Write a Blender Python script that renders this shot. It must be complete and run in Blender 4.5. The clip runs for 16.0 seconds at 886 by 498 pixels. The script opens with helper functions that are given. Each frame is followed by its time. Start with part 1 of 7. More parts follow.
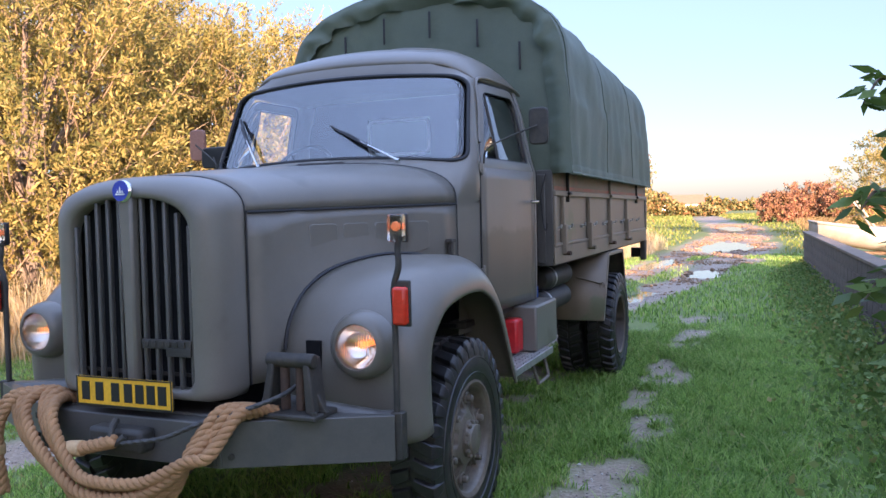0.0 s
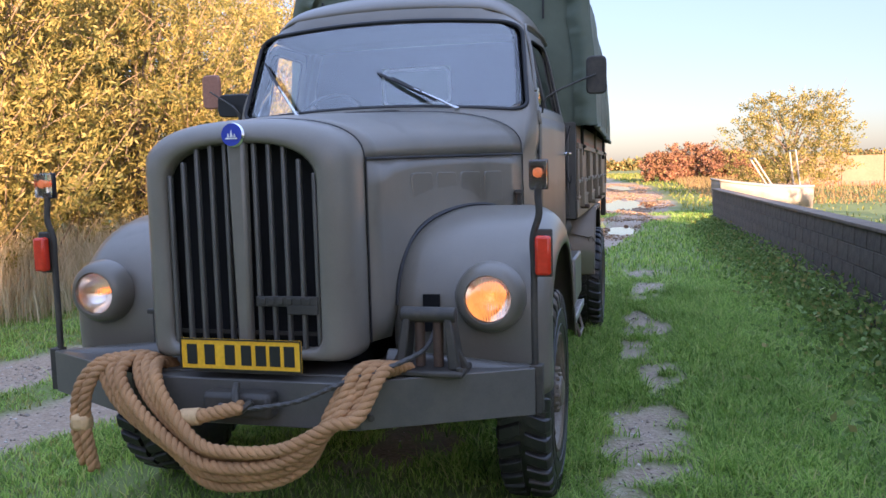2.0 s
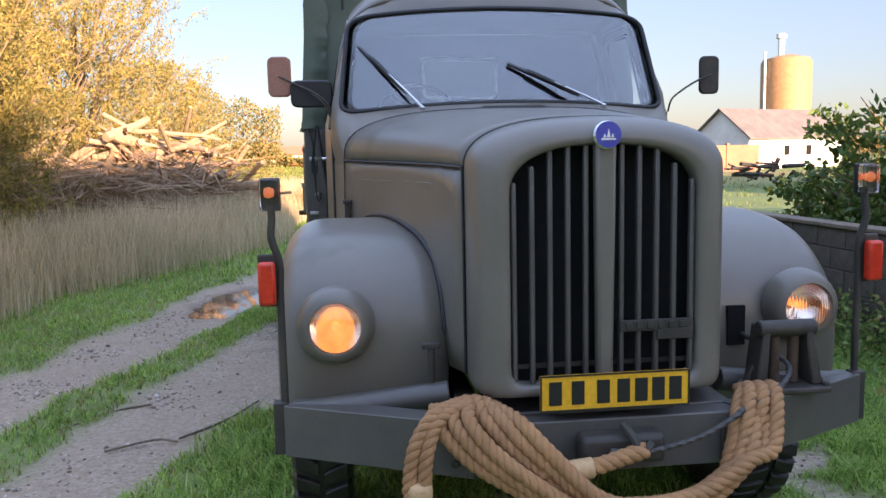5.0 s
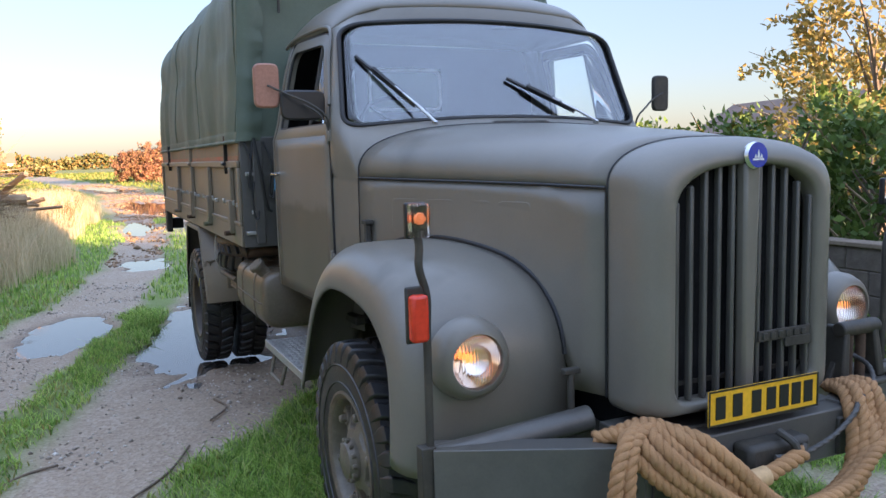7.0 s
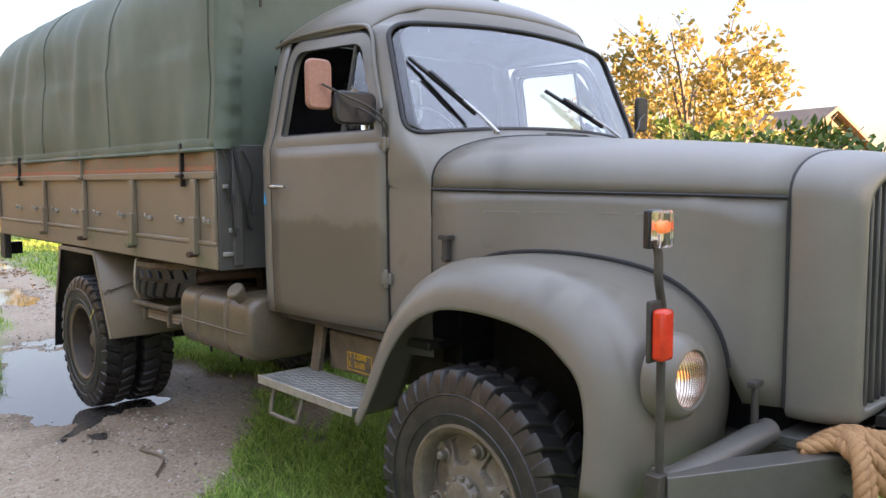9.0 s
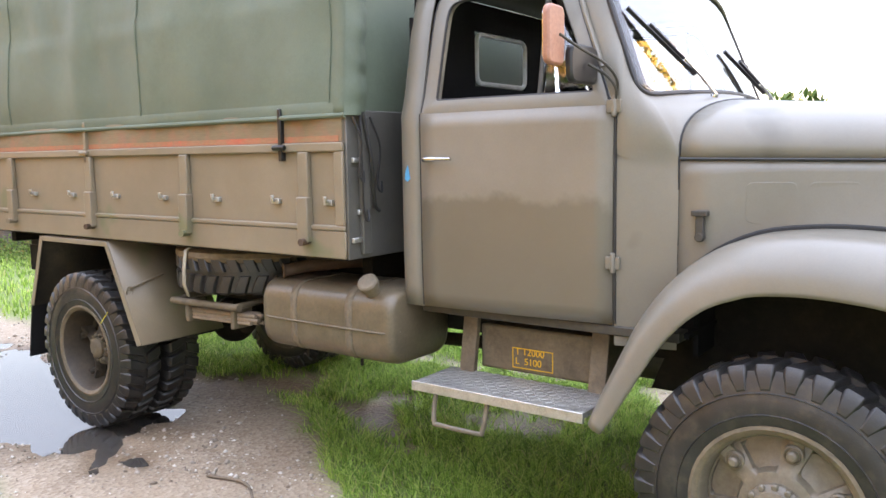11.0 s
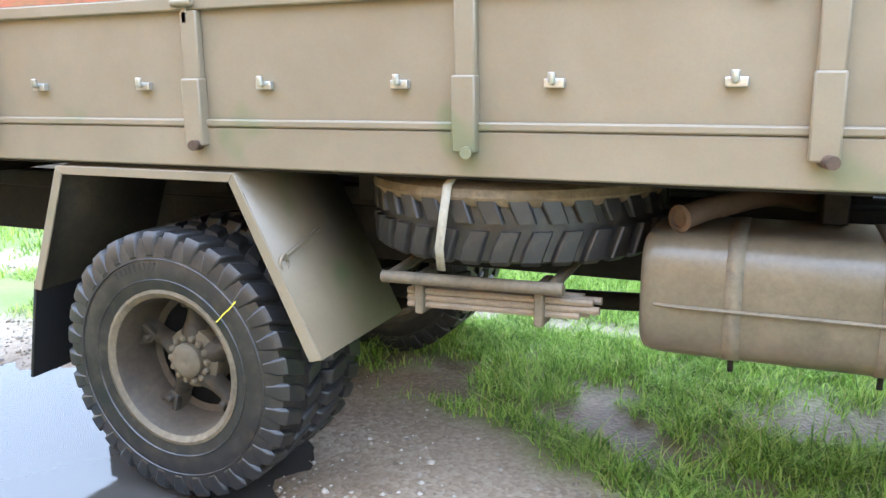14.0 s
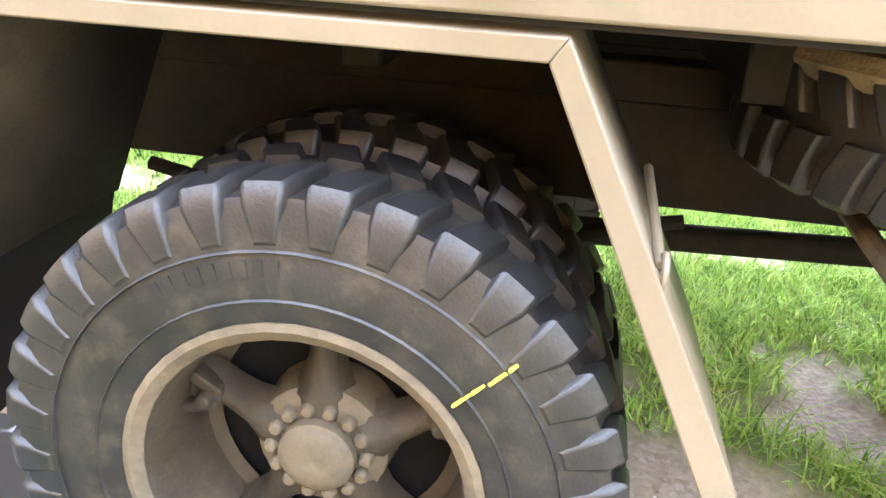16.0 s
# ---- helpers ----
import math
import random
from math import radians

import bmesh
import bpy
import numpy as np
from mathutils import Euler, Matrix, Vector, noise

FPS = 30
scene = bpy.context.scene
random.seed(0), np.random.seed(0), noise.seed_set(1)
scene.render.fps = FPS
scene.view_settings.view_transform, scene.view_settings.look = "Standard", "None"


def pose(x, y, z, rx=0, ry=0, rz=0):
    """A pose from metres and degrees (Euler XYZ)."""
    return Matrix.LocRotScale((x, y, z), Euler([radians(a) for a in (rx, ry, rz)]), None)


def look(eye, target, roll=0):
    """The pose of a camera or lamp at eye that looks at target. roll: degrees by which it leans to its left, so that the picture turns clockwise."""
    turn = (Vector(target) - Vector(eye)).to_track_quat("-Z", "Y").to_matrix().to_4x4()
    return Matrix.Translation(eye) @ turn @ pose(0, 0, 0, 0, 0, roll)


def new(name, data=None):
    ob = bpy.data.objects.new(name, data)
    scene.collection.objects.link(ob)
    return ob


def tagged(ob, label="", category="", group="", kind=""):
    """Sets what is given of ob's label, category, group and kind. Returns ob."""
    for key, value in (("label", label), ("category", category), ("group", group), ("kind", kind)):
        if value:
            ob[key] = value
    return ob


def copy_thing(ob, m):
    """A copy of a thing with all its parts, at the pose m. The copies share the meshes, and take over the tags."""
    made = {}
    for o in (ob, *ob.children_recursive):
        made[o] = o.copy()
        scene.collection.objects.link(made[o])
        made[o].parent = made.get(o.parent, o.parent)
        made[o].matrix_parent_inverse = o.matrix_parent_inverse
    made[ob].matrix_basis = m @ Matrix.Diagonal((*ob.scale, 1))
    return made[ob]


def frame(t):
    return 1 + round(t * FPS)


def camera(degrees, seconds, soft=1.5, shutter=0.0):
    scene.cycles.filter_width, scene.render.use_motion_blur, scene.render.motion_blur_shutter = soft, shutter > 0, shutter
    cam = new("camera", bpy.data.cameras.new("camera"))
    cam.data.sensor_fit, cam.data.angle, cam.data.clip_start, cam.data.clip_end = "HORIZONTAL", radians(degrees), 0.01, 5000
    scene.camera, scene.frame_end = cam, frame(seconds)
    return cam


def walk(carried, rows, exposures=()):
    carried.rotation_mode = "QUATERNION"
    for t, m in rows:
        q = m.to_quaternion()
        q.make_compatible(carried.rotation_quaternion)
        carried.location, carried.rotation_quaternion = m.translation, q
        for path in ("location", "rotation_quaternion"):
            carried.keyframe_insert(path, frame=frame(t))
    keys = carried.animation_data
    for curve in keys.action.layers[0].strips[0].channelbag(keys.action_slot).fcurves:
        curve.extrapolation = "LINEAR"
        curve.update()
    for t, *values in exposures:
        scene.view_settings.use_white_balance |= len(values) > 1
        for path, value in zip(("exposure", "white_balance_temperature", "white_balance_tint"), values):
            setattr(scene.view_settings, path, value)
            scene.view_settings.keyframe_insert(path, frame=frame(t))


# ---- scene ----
cam = camera(58.1, 16.0)
PATH = [
    (0, (2.462, -2.503, 1.638), (1.704, -0.655, 1.548), -1.3),
    (0.5, (2.265, -2.504, 1.658), (1.542, -0.642, 1.569), -1.0),
    (1, (2.048, -2.621, 1.631), (1.376, -0.741, 1.512), -1.1),
    (1.5, (1.791, -2.726, 1.646), (1.209, -0.82, 1.475), -1.0),
    (2, (1.478, -2.691, 1.604), (0.994, -0.761, 1.41), -1.4),
    (2.5, (1.139, -2.664, 1.634), (0.8, -0.704, 1.429), -1.6),
    (3, (0.753, -2.716, 1.647), (0.527, -0.739, 1.445), -1.3),
    (3.5, (0.384, -2.701, 1.652), (0.207, -0.72, 1.441), -0.7),
    (4, (-0.009, -2.604, 1.673), (-0.088, -0.616, 1.474), -0.7),
    (4.5, (-0.423, -2.54, 1.661), (-0.357, -0.553, 1.444), -1.4),
    (4.7, (-0.592, -2.512, 1.677), (-0.466, -0.529, 1.451), -1.4),
    (6.8, (-1.965, -1.997, 1.772), (-1.193, -0.167, 1.539), -1.2),
    (7, (-2.094, -1.951, 1.785), (-1.265, -0.146, 1.552), -1.5),
    (7.5, (-2.454, -1.852, 1.798), (-1.506, -0.108, 1.555), -2.3),
    (8, (-2.736, -1.65, 1.772), (-1.669, 0.026, 1.539), -2.1),
    (8.2, (-2.834, -1.518, 1.756), (-1.706, 0.119, 1.539), -1.9),
    (10.3, (-3.642, 0.045, 1.726), (-2.117, 1.322, 1.526), 0.2),
    (10.5, (-3.738, 0.202, 1.724), (-2.194, 1.455, 1.51), -0.3),
    (11, (-3.842, 0.584, 1.716), (-2.24, 1.759, 1.483), -0.9),
    (11.5, (-3.874, 1.038, 1.684), (-2.206, 2.123, 1.486), -0.6),
    (12, (-3.892, 1.516, 1.626), (-2.163, 2.493, 1.395), -0.7),
    (12.5, (-3.796, 2.008, 1.623), (-2.04, 2.926, 1.345), -1.2),
    (13, (-3.562, 2.498, 1.62), (-1.808, 3.391, 1.265), -0.1),
    (13.5, (-3.412, 2.971, 1.601), (-1.637, 3.801, 1.201), -0.6),
    (14, (-3.282, 3.45, 1.528), (-1.485, 4.218, 1.104), -0.7),
    (14.5, (-3.047, 3.93, 1.5), (-1.239, 4.634, 1.015), 0.2),
    (15, (-2.836, 4.415, 1.454), (-1.004, 4.948, 0.855), -0.5),
    (15.5, (-2.503, 4.781, 1.376), (-0.666, 5.231, 0.727), 1.5),
    (16, (-2.111, 5.097, 1.352), (-0.29, 5.368, 0.572), 3.6),
]
walk(cam, [(t, look(eye, target, roll)) for t, eye, target, roll in PATH],
     exposures=[(0.0, 2.55, 5700, 34), (2.0, 2.48, 5950, 33), (4.7, 2.42, 6250, 32), (7.0, 2.62, 6150, 27), (8.2, 2.85, 6700, 29), (10.3, 3.8, 7800, 32), (12.0, 4.42, 7500, 31), (13.0, 4.6, 7100, 28), (14.0, 4.82, 6600, 23), (15.0, 5.0, 6900, 24), (15.5, 5.22, 7200, 27), (16.0, 5.65, 7500, 29)])

# ---- light ----
SUN_AZ, SUN_EL = 153.0, 9.0
world = bpy.data.worlds.new("sky")
scene.world = world
world.use_nodes = True
wn = world.node_tree
sky = wn.nodes.new("ShaderNodeTexSky")
sky.sky_type = "NISHITA"
sky.sun_disc = False
sky.sun_elevation, sky.sun_rotation = radians(SUN_EL), radians(SUN_AZ)
sky.air_density, sky.dust_density, sky.ozone_density = 1.0, 0.8, 1.6
# thin even haze over the clear sky
haze = wn.nodes.new("ShaderNodeMix")
haze.data_type = "RGBA"
haze.inputs[0].default_value = 0.73
# the veil is thin towards the horizon and brightest overhead
sky_dir = wn.nodes.new("ShaderNodeTexCoord")
sky_xyz = wn.nodes.new("ShaderNodeSeparateXYZ")
wn.links.new(sky_dir.outputs["Generated"], sky_xyz.inputs[0])
veil = wn.nodes.new("ShaderNodeValToRGB")
veil.color_ramp.elements[0].position, veil.color_ramp.elements[0].color = 0.0, (0.30, 0.37, 0.44, 1)
veil.color_ramp.elements[1].position, veil.color_ramp.elements[1].color = 1.0, (2.6, 3.7, 4.9, 1)
low_sky = veil.color_ramp.elements.new(0.25)
low_sky.color = (0.55, 0.70, 0.84, 1)
wn.links.new(sky_xyz.outputs[2], veil.inputs[0])
wn.links.new(veil.outputs[0], haze.inputs[7])
wn.links.new(sky.outputs[0], haze.inputs[6])
wn.links.new(haze.outputs[2], wn.nodes["Background"].inputs[0])
wn.nodes["Background"].inputs[1].default_value = 0.12
sun_data = bpy.data.lights.new("sun", "SUN")
sun_data.energy, sun_data.angle, sun_data.color = 5.0, radians(0.6), (1.0, 0.72, 0.42)
sun = new("sun", sun_data)
_sd = Vector((math.sin(radians(SUN_AZ)) * math.cos(radians(SUN_EL)), math.cos(radians(SUN_AZ)) * math.cos(radians(SUN_EL)), math.sin(radians(SUN_EL))))
sun.matrix_world = look(_sd * 50, (0, 0, 0))


# ---- materials ----
def material(name):
    m = bpy.data.materials.new(name)
    m.use_nodes = True
    return m, m.node_tree.nodes, m.node_tree.links, m.node_tree.nodes["Principled BSDF"]


def noise_node(n, l, scale, detail=4, coord="Object", rough=0.6, stretch=None):
    tc = n.new("ShaderNodeTexCoord")
    t = n.new("ShaderNodeTexNoise")
    t.inputs["Scale"].default_value, t.inputs["Detail"].default_value, t.inputs["Roughness"].default_value = scale, detail, rough
    if stretch:
        mp = n.new("ShaderNodeMapping")
        mp.inputs["Scale"].default_value = stretch
        l.new(tc.outputs[coord], mp.inputs["Vector"])
        l.new(mp.outputs[0], t.inputs["Vector"])
    else:
        l.new(tc.outputs[coord], t.inputs["Vector"])
    return t


def ramp_node(n, l, src, stops):
    r = n.new("ShaderNodeValToRGB")
    el = r.color_ramp.elements
    while len(el) < len(stops):
        el.new(0.5)
    for e, (p, c) in zip(el, stops):
        e.position = p
        e.color = (*c, 1) if len(c) == 3 else c
    l.new(src, r.inputs[0])
    return r


def mix_node(n, l, a, b, fac, mode="MIX"):
    m = n.new("ShaderNodeMix")
    m.data_type, m.blend_type = "RGBA", mode
    for sock, val in ((m.inputs[6], a), (m.inputs[7], b), (m.inputs[0], fac)):
        if isinstance(val, (int, float)):
            sock.default_value = val
        elif isinstance(val, tuple):
            sock.default_value = (*val, 1)
        else:
            l.new(val, sock)
    return m.outputs[2]


def surface(name, c1, c2, rough=0.6, metal=0.0, scale=3.0, fine=60.0, bump=0.1, dirt=None, dirt_amount=0.5, spec=0.5, stretch=None, coord="Object", grain=(0.82, 1.12)):
    """Two-scale surface: broad mottling c1..c2, fine grain in relief and gloss, optional dirt patches."""
    m, n, l, b = material(name)
    big = noise_node(n, l, scale, 5, coord, 0.65, stretch)
    small = noise_node(n, l, fine, 3, coord, 0.6, stretch)
    col = ramp_node(n, l, big.outputs[0], [(0.3, c1), (0.7, c2)]).outputs[0]
    g = ramp_node(n, l, small.outputs[0], [(0.25, (grain[0],) * 3), (0.75, (grain[1],) * 3)]).outputs[0]
    col = mix_node(n, l, col, g, 1.0, "MULTIPLY")
    if dirt:
        dn = noise_node(n, l, scale * 2.3, 7, coord, 0.72)
        df = ramp_node(n, l, dn.outputs[0], [(0.48, (0, 0, 0)), (0.72, (dirt_amount,) * 3)]).outputs[0]
        col = mix_node(n, l, col, dirt, df)
    l.new(col, b.inputs["Base Color"])
    rr = n.new("ShaderNodeMapRange")
    rr.inputs[3].default_value, rr.inputs[4].default_value = max(0.02, rough - 0.1), min(1, rough + 0.12)
    l.new(big.outputs[0], rr.inputs[0])
    l.new(rr.outputs[0], b.inputs["Roughness"])
    b.inputs["Metallic"].default_value = metal
    b.inputs["Specular IOR Level"].default_value = spec
    if bump:
        bp = n.new("ShaderNodeBump")
        bp.inputs["Strength"].default_value, bp.inputs["Distance"].default_value = bump, 0.01
        l.new(small.outputs[0], bp.inputs["Height"])
        l.new(bp.outputs[0], b.inputs["Normal"])
    return m


def plain(name, c, rough=0.5, metal=0.0, emit=0.0, emit_color=None):
    m, n, l, b = material(name)
    t = noise_node(n, l, 25.0, 3)
    col = mix_node(n, l, c, ramp_node(n, l, t.outputs[0], [(0.3, (0.8, 0.8, 0.8)), (0.7, (1.1, 1.1, 1.1))]).outputs[0], 1.0, "MULTIPLY")
    l.new(col, b.inputs["Base Color"])
    b.inputs["Roughness"].default_value, b.inputs["Metallic"].default_value = rough, metal
    if emit:
        b.inputs["Emission Color"].default_value = (*(emit_color or c), 1)
        b.inputs["Emission Strength"].default_value = emit
    return m


def glass(name, tint=(0.9, 0.95, 0.95), rough=0.0):
    m, n, l, b = material(name)
    b.inputs["Base Color"].default_value = (*tint, 1)
    b.inputs["Transmission Weight"].default_value = 1.0
    b.inputs["Roughness"].default_value = rough
    b.inputs["IOR"].default_value = 1.5
    return m


def foliage_mat(name, stops, translucent=0.35):
    m, n, l, b = material(name)
    g = n.new("ShaderNodeNewGeometry")
    col = ramp_node(n, l, g.outputs["Random Per Island"], stops).outputs[0]
    big = noise_node(n, l, 0.5, 3)
    col = mix_node(n, l, col, ramp_node(n, l, big.outputs[0], [(0.3, (0.7, 0.75, 0.6)), (0.7, (1.15, 1.1, 1.0))]).outputs[0], 1.0, "MULTIPLY")
    l.new(col, b.inputs["Base Color"])
    b.inputs["Roughness"].default_value = 0.55
    b.inputs["Specular IOR Level"].default_value = 0.3
    tr = n.new("ShaderNodeBsdfTranslucent")
    l.new(col, tr.inputs[0])
    mx = n.new("ShaderNodeMixShader")
    mx.inputs[0].default_value = translucent
    l.new(b.outputs[0], mx.inputs[1])
    l.new(tr.outputs[0], mx.inputs[2])
    l.new(mx.outputs[0], n["Material Output"].inputs[0])
    return m


PAINT = surface("olive_paint", (0.128, 0.116, 0.094), (0.174, 0.157, 0.128), 0.33, 0, 1.3, 140, 0.02, (0.17, 0.14, 0.10), 0.35, grain=(0.95, 1.04))
def patched(mat, lo, hi, tone, scale=2.1):
    """Darker touched-up patches over a painted surface."""
    n, l = mat.node_tree.nodes, mat.node_tree.links
    b = n["Principled BSDF"]
    src = b.inputs["Base Color"].links[0].from_socket
    t = noise_node(n, l, scale, 3, "Object", 0.5)
    f = ramp_node(n, l, t.outputs[0], [(lo, (0, 0, 0)), (hi, (0.6,) * 3)]).outputs[0]
    l.new(mix_node(n, l, src, tone, f), b.inputs["Base Color"])
    return mat


patched(PAINT, 0.64, 0.70, (0.085, 0.075, 0.055))
DOOR_PAINT = surface("door_paint", (0.144, 0.124, 0.099), (0.192, 0.167, 0.135), 0.36, 0, 1.3, 140, 0.02, (0.17, 0.14, 0.10), 0.35, grain=(0.95, 1.04))
n, l = DOOR_PAINT.node_tree.nodes, DOOR_PAINT.node_tree.links
b = n["Principled BSDF"]
src = b.inputs["Base Color"].links[0].from_socket
tcd = n.new("ShaderNodeTexCoord")
sxd = n.new("ShaderNodeSeparateXYZ")
l.new(tcd.outputs["Object"], sxd.inputs[0])
wv = noise_node(n, l, 4.0, 4, "Object", 0.6)
ad = n.new("ShaderNodeMath")
ad.operation = "MULTIPLY_ADD"
l.new(wv.outputs[0], ad.inputs[0])
ad.inputs[1].default_value = 0.22
l.new(sxd.outputs[2], ad.inputs[2])
mr = n.new("ShaderNodeMapRange")
mr.inputs[1].default_value, mr.inputs[2].default_value, mr.inputs[3].default_value, mr.inputs[4].default_value = 1.62, 1.66, 0.62, 0.0
l.new(ad.outputs[0], mr.inputs[0])
l.new(mix_node(n, l, src, (0.085, 0.072, 0.048), mr.outputs[0]), b.inputs["Base Color"])
PAINT_BED = surface("olive_bed_paint", (0.165, 0.132, 0.09), (0.225, 0.180, 0.125), 0.45, 0, 1.4, 120, 0.02, (0.17, 0.13, 0.085), 0.5, grain=(0.95, 1.04))
patched(PAINT_BED, 0.61, 0.68, (0.10, 0.125, 0.06), 2.6)
PAINT_BUMPER_SHADE = surface("grey_bumper_paint_and_gap_shade", (0.062, 0.059, 0.053), (0.10, 0.094, 0.083), 0.38, 0, 2.0, 110, 0.03, (0.13, 0.115, 0.09), 0.45, grain=(0.92, 1.06))
PAINT_DARK = surface("dark_chassis_paint", (0.022, 0.02, 0.016), (0.042, 0.037, 0.029), 0.6, 0, 4.0, 60, 0.15, (0.09, 0.07, 0.045), 0.5)
# caked mud, dark enough to double as shade inside the rear guards
MUD_SHADE = surface("dark_mud_and_shade", (0.02, 0.015, 0.01), (0.065, 0.048, 0.03), 0.7, 0, 6.0, 50, 0.3, (0.015, 0.013, 0.011), 0.6)
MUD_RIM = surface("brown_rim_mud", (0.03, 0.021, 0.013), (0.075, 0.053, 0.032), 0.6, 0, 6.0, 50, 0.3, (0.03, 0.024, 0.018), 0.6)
MUDDY = surface("muddy_chassis", (0.085, 0.066, 0.043), (0.17, 0.13, 0.083), 0.7, 0, 5.0, 50, 0.3, (0.03, 0.025, 0.02), 0.6)
# dirt over a near-black base that holds the shade under the truck
UNDER = surface("shade_dark_dirty_underframe", (0.007, 0.006, 0.005), (0.017, 0.014, 0.01), 0.8, 0, 5.0, 50, 0.3, (0.04, 0.03, 0.02), 0.3, spec=0.2)
RIM_PAINT = surface("dusty_olive_rim", (0.10, 0.083, 0.06), (0.17, 0.14, 0.10), 0.42, 0, 7.0, 60, 0.12, (0.055, 0.042, 0.03), 0.6)
TARP = surface("green_canvas", (0.085, 0.11, 0.078), (0.12, 0.148, 0.102), 0.62, 0, 1.2, 220, 0.12, (0.06, 0.085, 0.05), 0.5)
RUBBER = surface("tyre_rubber", (0.008, 0.008, 0.009), (0.02, 0.019, 0.019), 0.42, 0, 7.0, 170, 0.12, (0.085, 0.066, 0.046), 0.5, spec=0.55)
SEAL = surface("black_rubber_seal", (0.008, 0.008, 0.009), (0.014, 0.014, 0.015), 0.5, 0, 8, 90, 0.1)
# near-black base: the shade of deep recesses put into the colour
DARK = surface("recess_shade_black", (0.006, 0.006, 0.007), (0.012, 0.012, 0.013), 0.8, 0, 5, 40, 0.1, spec=0.15)
STEEL = surface("worn_bare_steel", (0.4, 0.39, 0.37), (0.55, 0.54, 0.51), 0.42, 0.8, 8, 120, 0.15, (0.16, 0.12, 0.08), 0.5)
CHROME = surface("chrome", (0.55, 0.55, 0.56), (0.7, 0.7, 0.7), 0.15, 1.0, 6, 80, 0.02)
RUST = surface("rusty_steel", (0.05, 0.031, 0.021), (0.11, 0.064, 0.04), 0.75, 0.2, 8, 70, 0.3)
ROPE = surface("hemp_rope", (0.30, 0.15, 0.06), (0.46, 0.245, 0.105), 0.85, 0, 5, 260, 0.5, (0.24, 0.14, 0.07), 0.4)
WOOD = surface("side_board", (0.15, 0.115, 0.068), (0.21, 0.155, 0.092), 0.55, 0, 3, 60, 0.1, (0.34, 0.10, 0.07), 0.5, stretch=(1, 0.25, 3))
GLASS = glass("window_glass")
GLASS.node_tree.nodes["Principled BSDF"].inputs["IOR"].default_value = 1.9
LENS = glass("lamp_glass", (0.98, 0.96, 0.92), 0.06)
n, l = LENS.node_tree.nodes, LENS.node_tree.links
rib = n.new("ShaderNodeTexWave")
rib.inputs["Scale"].default_value = 28.0
rib_tc = n.new("ShaderNodeTexCoord")
l.new(rib_tc.outputs["Object"], rib.inputs["Vector"])
rib_bump = n.new("ShaderNodeBump")
rib_bump.inputs["Strength"].default_value, rib_bump.inputs["Distance"].default_value = 0.35, 0.004
l.new(rib.outputs["Fac"], rib_bump.inputs["Height"])
l.new(rib_bump.outputs[0], n["Principled BSDF"].inputs["Normal"])
# faint emission on the bowl stands in for bulb light reflected in it
REFLECTOR = plain("self_glowing_lamp_bowl", (0.9, 0.86, 0.8), 0.12, 1.0, 0.014, (1.0, 0.30, 0.06))
AMBER = plain("lamp_bulb_glow", (0.9, 0.45, 0.15), 0.4, 0, 0.32, (1.0, 0.30, 0.06))
AMBER_DIM = plain("signal_bulb_glow", (0.8, 0.25, 0.08), 0.4, 0, 0.07, (1.0, 0.25, 0.07))
RED = plain("red_reflector", (0.62, 0.04, 0.015), 0.2)
YELLOW = surface("yellow_plate", (0.7, 0.36, 0.012), (0.78, 0.43, 0.02), 0.35, 0, 6, 60, 0.02)
BLACK = plain("black_plastic", (0.012, 0.012, 0.013), 0.4)
BLUE = plain("blue_enamel", (0.02, 0.04, 0.33), 0.25)
WHITE = plain("white_paint", (0.75, 0.75, 0.74), 0.45)
MIRROR_BACK = surface("mirror_back_brown", (0.3, 0.13, 0.085), (0.38, 0.18, 0.12), 0.5, 0, 6, 80, 0.05)
MIRROR = plain("mirror_silver", (0.85, 0.85, 0.85), 0.03, 1.0)


